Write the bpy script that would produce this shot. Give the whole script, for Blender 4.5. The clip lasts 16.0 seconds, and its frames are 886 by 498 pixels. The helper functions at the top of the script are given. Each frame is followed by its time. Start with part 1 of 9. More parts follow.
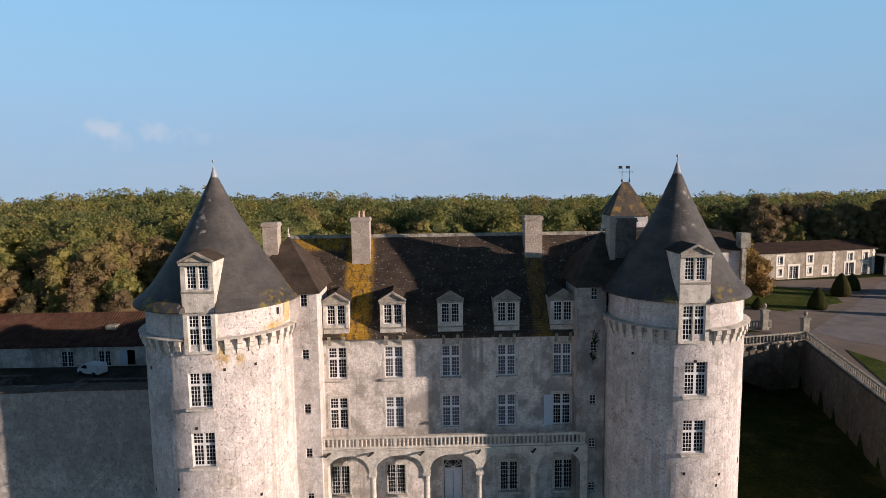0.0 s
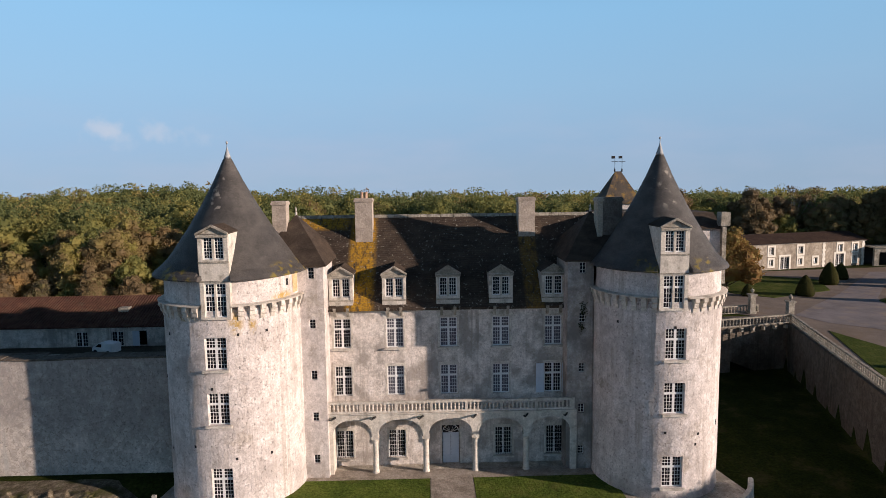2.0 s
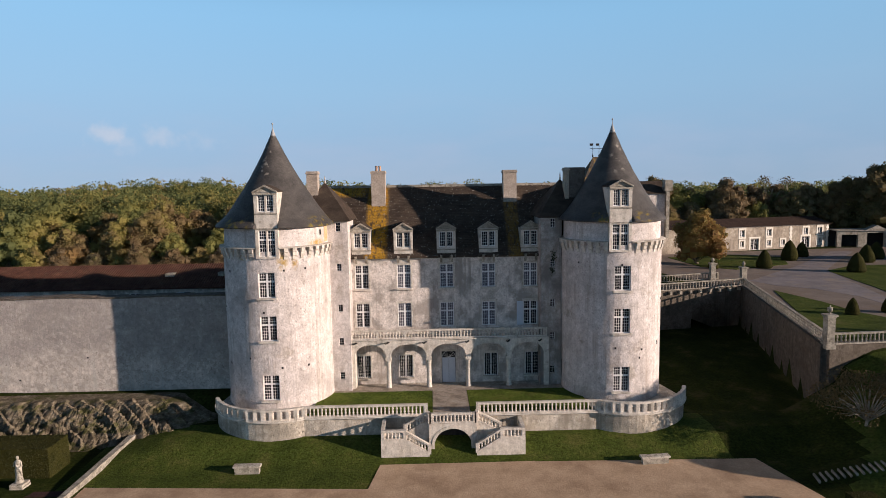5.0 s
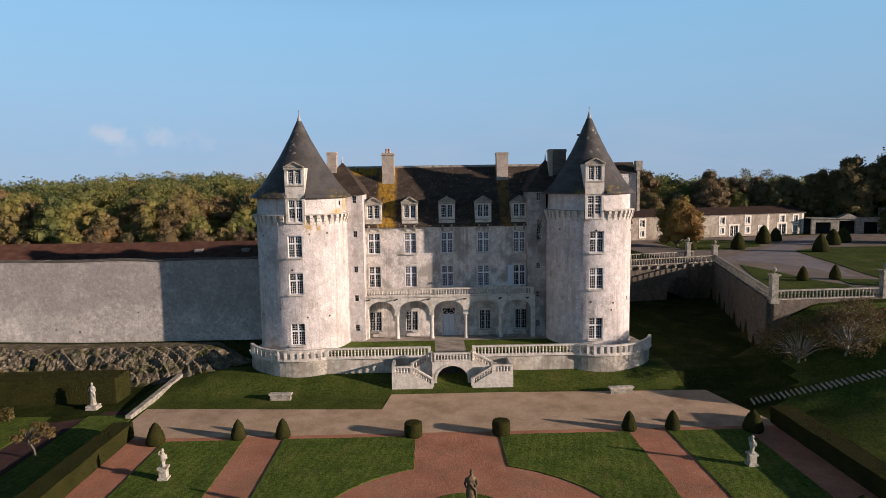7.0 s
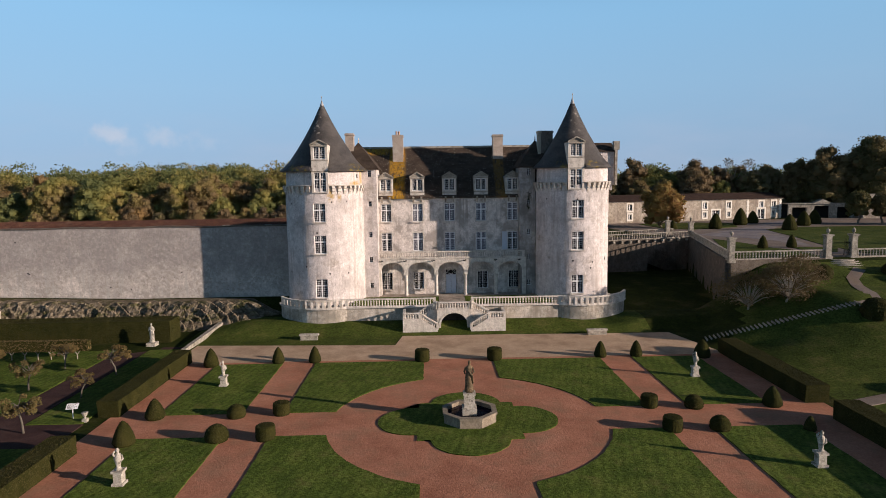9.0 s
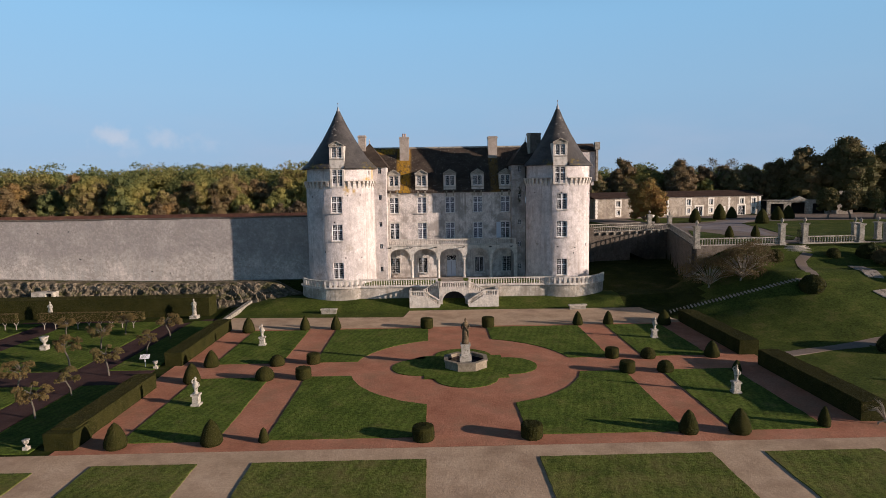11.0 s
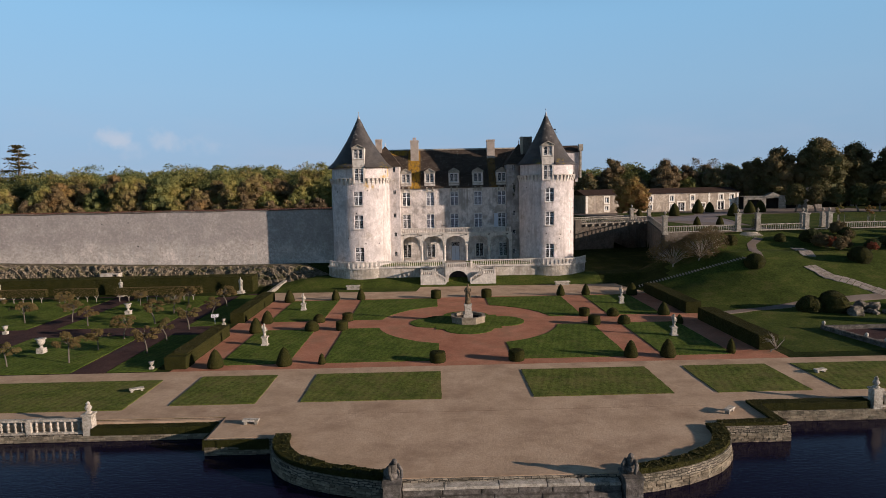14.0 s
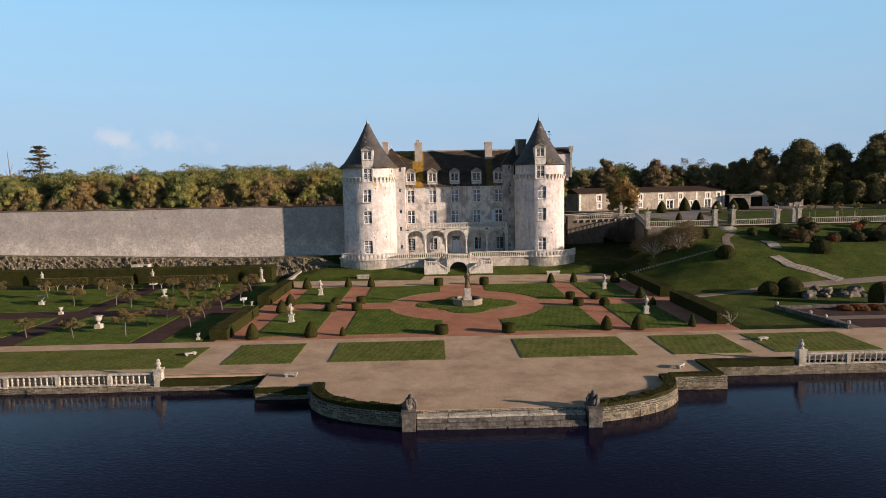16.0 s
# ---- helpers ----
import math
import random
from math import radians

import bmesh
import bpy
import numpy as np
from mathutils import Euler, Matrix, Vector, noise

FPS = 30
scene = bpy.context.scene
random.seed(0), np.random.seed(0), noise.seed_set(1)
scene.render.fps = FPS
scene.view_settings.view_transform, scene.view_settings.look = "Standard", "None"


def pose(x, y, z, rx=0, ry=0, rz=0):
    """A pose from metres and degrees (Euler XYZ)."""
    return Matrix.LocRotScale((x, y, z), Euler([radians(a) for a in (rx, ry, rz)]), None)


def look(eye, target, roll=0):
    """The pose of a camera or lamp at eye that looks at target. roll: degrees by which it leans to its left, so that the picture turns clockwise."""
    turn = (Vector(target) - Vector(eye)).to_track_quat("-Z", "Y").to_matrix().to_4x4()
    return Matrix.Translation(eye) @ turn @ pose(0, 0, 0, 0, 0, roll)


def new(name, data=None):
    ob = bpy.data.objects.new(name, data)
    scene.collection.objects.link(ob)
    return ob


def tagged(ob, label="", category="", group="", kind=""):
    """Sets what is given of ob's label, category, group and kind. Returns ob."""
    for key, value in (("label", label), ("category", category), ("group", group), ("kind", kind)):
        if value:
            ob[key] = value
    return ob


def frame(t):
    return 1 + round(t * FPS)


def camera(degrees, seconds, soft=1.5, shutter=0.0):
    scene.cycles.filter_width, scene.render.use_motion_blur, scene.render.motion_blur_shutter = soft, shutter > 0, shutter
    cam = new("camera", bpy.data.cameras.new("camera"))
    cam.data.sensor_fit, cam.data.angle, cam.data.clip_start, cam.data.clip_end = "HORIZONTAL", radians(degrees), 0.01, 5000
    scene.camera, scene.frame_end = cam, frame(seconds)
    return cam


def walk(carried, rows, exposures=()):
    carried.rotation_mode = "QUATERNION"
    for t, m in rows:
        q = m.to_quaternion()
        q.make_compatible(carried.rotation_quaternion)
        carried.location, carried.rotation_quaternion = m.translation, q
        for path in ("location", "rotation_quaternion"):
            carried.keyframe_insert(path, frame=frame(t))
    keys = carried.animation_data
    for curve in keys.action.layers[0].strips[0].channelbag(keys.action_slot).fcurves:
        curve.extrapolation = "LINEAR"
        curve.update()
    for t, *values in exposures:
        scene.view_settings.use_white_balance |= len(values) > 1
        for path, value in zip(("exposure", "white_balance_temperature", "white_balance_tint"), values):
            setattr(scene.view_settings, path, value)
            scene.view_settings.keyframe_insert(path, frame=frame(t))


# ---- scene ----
cam = camera(71.0, 16.0, soft=0.65)
PATH = [
    (0, (-1.061, -3.259, 23.522), (-1.007, -1.273, 23.297), -0.7),
    (0.5, (-1.126, -3.37, 23.118), (-1.07, -1.383, 22.894), -0.7),
    (1, (-1.091, -3.95, 22.828), (-1.038, -1.963, 22.603), -0.7),
    (1.5, (-1.028, -4.843, 22.528), (-0.977, -2.856, 22.307), -0.7),
    (2, (-0.985, -6.066, 22.257), (-0.933, -4.079, 22.033), -0.7),
    (2.5, (-0.964, -7.589, 21.969), (-0.913, -5.602, 21.751), -0.7),
    (3, (-0.972, -9.257, 21.742), (-0.92, -7.269, 21.522), -0.7),
    (3.5, (-0.963, -11.025, 21.488), (-0.914, -9.038, 21.265), -0.6),
    (4, (-0.992, -13.008, 21.133), (-0.944, -11.021, 20.91), -0.7),
    (6.3, (-1.139, -22.891, 18.293), (-1.098, -20.901, 18.094), -1.0),
    (6.5, (-1.187, -23.756, 18.207), (-1.146, -21.767, 18.001), -0.8),
    (7, (-1.318, -26.108, 17.686), (-1.276, -24.12, 17.476), -0.8),
    (7.5, (-1.475, -28.385, 17.072), (-1.433, -26.396, 16.864), -0.8),
    (8, (-1.622, -30.847, 16.383), (-1.58, -28.858, 16.175), -0.8),
    (8.5, (-1.695, -33.185, 15.786), (-1.656, -31.196, 15.576), -0.9),
    (9, (-1.807, -35.842, 15.154), (-1.768, -33.854, 14.942), -0.8),
    (9.2, (-1.981, -36.828, 15.015), (-1.935, -34.84, 14.799), -0.7),
    (11.5, (-2.028, -48.118, 14.349), (-1.995, -46.128, 14.144), -0.9),
    (12, (-2.182, -50.532, 14.219), (-2.149, -48.543, 14.015), -0.9),
    (12.5, (-2.243, -52.694, 14.117), (-2.213, -50.705, 13.911), -1.0),
    (13, (-2.397, -54.935, 14.02), (-2.366, -52.946, 13.815), -1.0),
    (13.5, (-2.599, -56.943, 13.99), (-2.568, -54.954, 13.785), -1.0),
    (14, (-2.783, -59.171, 13.766), (-2.755, -57.181, 13.563), -1.1),
    (14.5, (-3.024, -61.261, 13.643), (-2.994, -59.271, 13.44), -1.1),
    (15, (-3.131, -63.448, 13.607), (-3.103, -61.459, 13.402), -1.1),
    (15.5, (-3.172, -65.406, 13.543), (-3.145, -63.416, 13.339), -1.2),
    (16, (-3.235, -67.655, 13.635), (-3.206, -65.665, 13.43), -1.1),
]

# ---- camera path ----
walk(cam, [(t, look(eye, target, roll)) for t, eye, target, roll in PATH], exposures=((0, 0.45, 6500, 10), (4, 0.45, 6500, 10), (9, 0.42, 6480, 10), (11.5, 0.40, 6450, 10), (14.5, 0.35, 6540, 10), (16, 0.64, 6850, 10)))

# ---- world, sun, exposure ----
SUN_AZ, SUN_EL = 21.6, 12.4   # degrees from +x towards -y; elevation
sun_dir = Vector((math.cos(radians(SUN_EL)) * math.cos(radians(SUN_AZ)), -math.cos(radians(SUN_EL)) * math.sin(radians(SUN_AZ)), math.sin(radians(SUN_EL))))
world = bpy.data.worlds.new("sky")
scene.world = world
world.use_nodes = True
wn, wl = world.node_tree.nodes, world.node_tree.links
wn.clear()
w_out = wn.new("ShaderNodeOutputWorld")
w_bg = wn.new("ShaderNodeBackground")
sky = wn.new("ShaderNodeTexSky")
sky.sky_type = "NISHITA"
sky.sun_disc = False
sky.sun_elevation = radians(SUN_EL)
sky.sun_rotation = math.atan2(sun_dir.x, sun_dir.y)
sky.air_density, sky.dust_density, sky.ozone_density = 1.0, 0.5, 3.0
w_bg.inputs[1].default_value = SKY_STRENGTH = 0.05
wl.new(w_bg.outputs[0], w_out.inputs[0])
# thin low clouds far off
w_co = wn.new("ShaderNodeTexCoord")
w_sep = wn.new("ShaderNodeSeparateXYZ")
wl.new(w_co.outputs["Generated"], w_sep.inputs[0])
w_map = wn.new("ShaderNodeMapping")
w_map.inputs["Scale"].default_value = (5.0, 5.0, 16.0)
wl.new(w_co.outputs["Generated"], w_map.inputs[0])
w_no = wn.new("ShaderNodeTexNoise")
w_no.inputs["Scale"].default_value = 1.3
w_no.inputs["Detail"].default_value = 6.0
wl.new(w_map.outputs[0], w_no.inputs["Vector"])
w_r1 = wn.new("ShaderNodeMapRange")
w_r1.inputs[1].default_value, w_r1.inputs[2].default_value = 0.42, 0.72
wl.new(w_no.outputs[0], w_r1.inputs[0])
w_r2 = wn.new("ShaderNodeMapRange")
w_r2.interpolation_type = "SMOOTHSTEP"
w_r2.inputs[1].default_value, w_r2.inputs[2].default_value = 0.17, 0.03
wl.new(w_sep.outputs[2], w_r2.inputs[0])
w_mu = wn.new("ShaderNodeMath")
w_mu.operation = "MULTIPLY"
wl.new(w_r1.outputs[0], w_mu.inputs[0])
wl.new(w_r2.outputs[0], w_mu.inputs[1])
w_mu2 = wn.new("ShaderNodeMath")
w_mu2.operation = "MULTIPLY"
w_mu2.inputs[1].default_value = 0.22
wl.new(w_mu.outputs[0], w_mu2.inputs[0])
w_mix = wn.new("ShaderNodeMix")
w_mix.data_type = "RGBA"
w_mix.inputs["B"].default_value = (0.366 / SKY_STRENGTH, 0.388 / SKY_STRENGTH, 0.49 / SKY_STRENGTH, 1)
wl.new(w_mu2.outputs[0], w_mix.inputs["Factor"])
w_hz = wn.new("ShaderNodeMapRange")
w_hz.interpolation_type = "SMOOTHSTEP"
w_hz.inputs[1].default_value, w_hz.inputs[2].default_value, w_hz.inputs[3].default_value, w_hz.inputs[4].default_value = 0.25, 0.42, 0.96, 0.0
wl.new(w_sep.outputs[2], w_hz.inputs[0])
w_gr = wn.new("ShaderNodeValToRGB")
w_gr.color_ramp.elements[0].position, w_gr.color_ramp.elements[0].color = 0.0, (0.285, 0.395, 0.535, 1)
w_gr.color_ramp.elements[1].position, w_gr.color_ramp.elements[1].color = 1.0, (0.06, 0.13, 0.26, 1)
for pos, col in ((0.05, (0.272, 0.405, 0.575)), (0.14, (0.262, 0.44, 0.635)), (0.24, (0.236, 0.45, 0.68)), (0.33, (0.20, 0.42, 0.66)), (0.6, (0.08, 0.17, 0.34))):
    w_e = w_gr.color_ramp.elements.new(pos)
    w_e.color = (*col, 1)
wl.new(w_sep.outputs[2], w_gr.inputs[0])
w_sc = wn.new("ShaderNodeVectorMath")
w_sc.operation = "SCALE"
wl.new(w_gr.outputs[0], w_sc.inputs[0])
w_ax = wn.new("ShaderNodeMath")
w_ax.operation = "MULTIPLY_ADD"
w_ax.inputs[1].default_value, w_ax.inputs[2].default_value = -0.113 / SKY_STRENGTH, 0.896 / SKY_STRENGTH
wl.new(w_sep.outputs[0], w_ax.inputs[0])
wl.new(w_ax.outputs[0], w_sc.inputs["Scale"])
w_mh = wn.new("ShaderNodeMix")
w_mh.data_type = "RGBA"
wl.new(w_hz.outputs[0], w_mh.inputs["Factor"])
wl.new(sky.outputs[0], w_mh.inputs["A"])
wl.new(w_sc.outputs[0], w_mh.inputs["B"])
wl.new(w_mh.outputs["Result"], w_mix.inputs["A"])
# two small bright puffs low over the wood
w_last = w_mix
for w_dir, w_k in (((-0.449, 0.8906, 0.0735), 1.0), ((-0.3875, 0.919, 0.0705), 0.75), ((-0.43, 0.90, 0.062), 0.45), ((-0.33, 0.942, 0.066), 0.35)):
    w_d = wn.new("ShaderNodeVectorMath")
    w_d.operation = "SUBTRACT"
    w_d.inputs[1].default_value = w_dir
    wl.new(w_co.outputs["Generated"], w_d.inputs[0])
    w_m = wn.new("ShaderNodeVectorMath")
    w_m.operation = "MULTIPLY"
    w_m.inputs[1].default_value = (22, 22, 38)
    wl.new(w_d.outputs[0], w_m.inputs[0])
    w_l = wn.new("ShaderNodeVectorMath")
    w_l.operation = "LENGTH"
    wl.new(w_m.outputs[0], w_l.inputs[0])
    w_n2 = wn.new("ShaderNodeTexNoise")
    w_n2.inputs["Scale"].default_value, w_n2.inputs["Detail"].default_value = 48.0, 5.0
    wl.new(w_co.outputs["Generated"], w_n2.inputs["Vector"])
    w_s = wn.new("ShaderNodeMath")
    w_s.operation = "MULTIPLY_ADD"
    w_s.inputs[1].default_value = 1.5
    wl.new(w_n2.outputs[0], w_s.inputs[0])
    wl.new(w_l.outputs["Value"], w_s.inputs[2])
    w_r = wn.new("ShaderNodeMapRange")
    w_r.interpolation_type = "SMOOTHSTEP"
    w_r.inputs[1].default_value, w_r.inputs[2].default_value, w_r.inputs[4].default_value = 1.5, 0.75, 0.5 * w_k
    wl.new(w_s.outputs[0], w_r.inputs[0])
    w_p = wn.new("ShaderNodeMix")
    w_p.data_type = "RGBA"
    w_p.inputs["B"].default_value = (0.46 / SKY_STRENGTH, 0.475 / SKY_STRENGTH, 0.54 / SKY_STRENGTH, 1)
    wl.new(w_r.outputs[0], w_p.inputs["Factor"])
    wl.new(w_last.outputs["Result"], w_p.inputs["A"])
    w_last = w_p
wl.new(w_last.outputs["Result"], w_bg.inputs[0])

sun = new("sun", bpy.data.lights.new("sun", "SUN"))
sun.data.energy, sun.data.angle, sun.data.color = 5.0, radians(0.5), (1.0, 0.81, 0.69)
sun.matrix_world = look(sun_dir * 200, (0, 0, 0))


# ---- small builders ----
def mat_base(name, rough=0.8, metal=0.0):
    m = bpy.data.materials.new(name)
    m.use_nodes = True
    b = m.node_tree.nodes["Principled BSDF"]
    b.inputs["Roughness"].default_value, b.inputs["Metallic"].default_value = rough, metal
    b.inputs["Specular IOR Level"].default_value = 0.3
    return m, m.node_tree.nodes, m.node_tree.links, b


def surface(name, cols, scale=1.0, fine=8.0, rough=0.85, bump=0.25, metal=0.0, stretch=(1, 1, 1), vary=0.0, island=False, stain=None, stain_scale=0.25, stain_at=(0.55, 0.75), fine_amt=0.5, vstain=None, spec=0.3):
    """Procedural surface: three colours mixed by coarse noise, fine grain, optional stains, bump; at real size."""
    m, n, l, b = mat_base(name, rough, metal)
    b.inputs["Specular IOR Level"].default_value = spec
    co = n.new("ShaderNodeTexCoord")
    mp = n.new("ShaderNodeMapping")
    mp.inputs["Scale"].default_value = stretch
    geo = n.new("ShaderNodeNewGeometry")
    l.new(geo.outputs["Position"], mp.inputs[0])

    def noi(sc, det, src=mp):
        q = n.new("ShaderNodeTexNoise")
        q.inputs["Scale"].default_value, q.inputs["Detail"].default_value = sc, det
        q.inputs["Roughness"].default_value = 0.7
        l.new(src.outputs[0], q.inputs["Vector"])
        return q
    big, small = noi(scale, 5), noi(fine, 7)
    ramp = n.new("ShaderNodeValToRGB")
    els = ramp.color_ramp.elements
    els[0].position, els[1].position = 0.3, 0.7
    els[0].color, els[1].color = (*cols[0], 1), (*cols[-1], 1)
    if len(cols) > 2:
        e = els.new(0.5)
        e.color = (*cols[1], 1)
    l.new(big.outputs[0], ramp.inputs[0])
    g = n.new("ShaderNodeMapRange")
    g.inputs[1].default_value, g.inputs[2].default_value = 0.25, 0.75
    g.inputs[3].default_value, g.inputs[4].default_value = 1 - fine_amt, 1 + fine_amt
    l.new(small.outputs[0], g.inputs[0])
    mul = n.new("ShaderNodeMix")
    mul.data_type, mul.blend_type = "RGBA", "MULTIPLY"
    mul.inputs["Factor"].default_value = 1.0
    l.new(ramp.outputs[0], mul.inputs["A"])
    l.new(g.outputs[0], mul.inputs["B"])
    out = mul.outputs["Result"]

    def over(out, colour, fac):
        k = n.new("ShaderNodeMix")
        k.data_type = "RGBA"
        k.inputs["B"].default_value = (*colour, 1)
        l.new(fac, k.inputs["Factor"])
        l.new(out, k.inputs["A"])
        return k.outputs["Result"]
    if stain:
        s = noi(stain_scale, 7)
        r = n.new("ShaderNodeMapRange")
        r.inputs[1].default_value, r.inputs[2].default_value = stain_at
        r.inputs[4].default_value = 0.85
        l.new(s.outputs[0], r.inputs[0])
        out = over(out, stain, r.outputs[0])
    if vstain:
        mp2 = n.new("ShaderNodeMapping")
        mp2.inputs["Scale"].default_value = (1.6, 1.6, 0.12)
        l.new(geo.outputs["Position"], mp2.inputs[0])
        s = noi(1.0, 6, mp2)
        r = n.new("ShaderNodeMapRange")
        r.inputs[1].default_value, r.inputs[2].default_value = 0.5, 0.75
        r.inputs[4].default_value = 0.6
        l.new(s.outputs[0], r.inputs[0])
        out = over(out, vstain, r.outputs[0])
    if vary:
        rnd = geo.outputs["Random Per Island"]
        if not island:
            oi = n.new("ShaderNodeObjectInfo")
            rnd = oi.outputs["Random"]
        hs = n.new("ShaderNodeMapRange")
        hs.inputs[3].default_value, hs.inputs[4].default_value = 1 - vary, 1 + vary
        l.new(rnd, hs.inputs[0])
        mv = n.new("ShaderNodeMix")
        mv.data_type, mv.blend_type = "RGBA", "MULTIPLY"
        mv.inputs["Factor"].default_value = 1.0
        l.new(out, mv.inputs["A"])
        l.new(hs.outputs[0], mv.inputs["B"])
        out = mv.outputs["Result"]
    l.new(out, b.inputs["Base Color"])
    if bump:
        bp = n.new("ShaderNodeBump")
        bp.inputs["Strength"].default_value = bump
        bp.inputs["Distance"].default_value = 0.08
        l.new(small.outputs[0], bp.inputs["Height"])
        l.new(bp.outputs[0], b.inputs["Normal"])
    return m


def part(name, bm, material, parent=None, label="", smooth=False, kind="", category=""):
    """Links a bmesh, built in world metres, as one mesh object under parent."""
    me = bpy.data.meshes.new(name)
    bm.to_mesh(me)
    bm.free()
    return mesh_part(name, me, material, parent, label, smooth, kind, category)


def world_of(ob):
    m = ob.matrix_basis.copy()
    while ob.parent:
        m = ob.parent.matrix_basis @ ob.matrix_parent_inverse @ m
        ob = ob.parent
    return m


def mesh_part(name, me, material, parent=None, label="", smooth=False, kind="", category=""):
    if material:
        for mt in (material if isinstance(material, (list, tuple)) else [material]):
            me.materials.append(mt)
    if smooth:
        for p in me.polygons:
            p.use_smooth = True
    ob = new(name, me)
    if parent:
        ob.parent = parent
        ob.matrix_parent_inverse = world_of(parent).inverted()
    return tagged(ob, label, category, "", kind)


def thing(name, loc, label, category, group="", kind="", rz=0):
    ob = new(name)
    ob.empty_display_size = 0.3
    ob.matrix_basis = pose(*loc, 0, 0, rz)
    return tagged(ob, label, category, group, kind)


def box(bm, x0, x1, y0, y1, z0, z1, m=None, mat=0):
    v = [bm.verts.new((x, y, z)) for z in (z0, z1) for y in (y0, y1) for x in (x0, x1)]
    if m is not None:
        for q in v:
            q.co = m @ q.co
    for f in ((0, 2, 3, 1), (4, 5, 7, 6), (0, 1, 5, 4), (2, 6, 7, 3), (0, 4, 6, 2), (1, 3, 7, 5)):
        bm.faces.new([v[i] for i in f]).material_index = mat
    return v


def prism(bm, pts, d, m=None):
    """Extrudes a closed polygon of 3D points by the vector d."""
    d = Vector(d)
    a = [bm.verts.new(p) for p in pts]
    b = [bm.verts.new(Vector(p) + d) for p in pts]
    if m is not None:
        for q in a + b:
            q.co = m @ q.co
    n = len(a)
    bm.faces.new(a[::-1])
    bm.faces.new(b)
    for i in range(n):
        bm.faces.new((a[i], a[(i + 1) % n], b[(i + 1) % n], b[i]))


def lathe(bm, prof, seg=16, c=(0, 0, 0), a0=0.0, a1=360.0, cap=True, wob=None):
    """Turns a profile of (radius, z) round a vertical axis at c."""
    full = abs(a1 - a0) >= 359.9
    cnt = seg if full else seg + 1
    rings = []
    for r, z in prof:
        ring = []
        for i in range(cnt):
            a = radians(a0 + (a1 - a0) * i / seg)
            rr = r * (wob(a, z) if wob else 1)
            ring.append(bm.verts.new((c[0] + rr * math.cos(a), c[1] + rr * math.sin(a), c[2] + z)))
        rings.append(ring)
    for p, q in zip(rings, rings[1:]):
        for i in range(seg if full else seg):
            j = (i + 1) % cnt
            bm.faces.new((p[i], p[j], q[j], q[i]))
    if cap and full:
        bm.faces.new(rings[0][::-1])
        bm.faces.new(rings[-1])
    return rings


def wall_grid(bm, us, vs, holes, outer, inner):
    """A wall with openings: cells between the cuts us, vs; outer(u, v) and inner(u, v) give its two faces; holes are (u0, u1, v0, v1)."""
    us = sorted(set([round(u, 4) for u in us] + [round(h[k], 4) for h in holes for k in (0, 1)]))
    vs = sorted(set([round(v, 4) for v in vs] + [round(h[k], 4) for h in holes for k in (2, 3)]))

    def is_hole(i, j):
        if not (0 <= i < len(us) - 1 and 0 <= j < len(vs) - 1):
            return True
        u, v = (us[i] + us[i + 1]) / 2, (vs[j] + vs[j + 1]) / 2
        return any(h[0] < u < h[1] and h[2] < v < h[3] for h in holes)
    o = {(i, j): bm.verts.new(outer(u, v)) for i, u in enumerate(us) for j, v in enumerate(vs)}
    n = {(i, j): bm.verts.new(inner(u, v)) for i, u in enumerate(us) for j, v in enumerate(vs)}
    for i in range(len(us) - 1):
        for j in range(len(vs) - 1):
            if is_hole(i, j):
                continue
            bm.faces.new((o[i, j], o[i + 1, j], o[i + 1, j + 1], o[i, j + 1]))
            bm.faces.new((n[i, j], n[i, j + 1], n[i + 1, j + 1], n[i + 1, j]))
            for di, dj, a, b in ((-1, 0, (0, 0), (0, 1)), (1, 0, (1, 1), (1, 0)), (0, -1, (1, 0), (0, 0)), (0, 1, (0, 1), (1, 1))):
                if is_hole(i + di, j + dj):
                    p, q = (i + a[0], j + a[1]), (i + b[0], j + b[1])
                    bm.faces.new((o[p], o[q], n[q], n[p]))
    loose = [v for v in bm.verts if not v.link_faces]
    for v in loose:
        bm.verts.remove(v)


def frange(a, b, step):
    n = max(1, round((b - a) / step))
    return [a + (b - a) * i / n for i in range(n + 1)]


def slab(bm, pts, z0, z1):
    prism(bm, [(x, y, z0) for x, y in pts], (0, 0, z1 - z0))


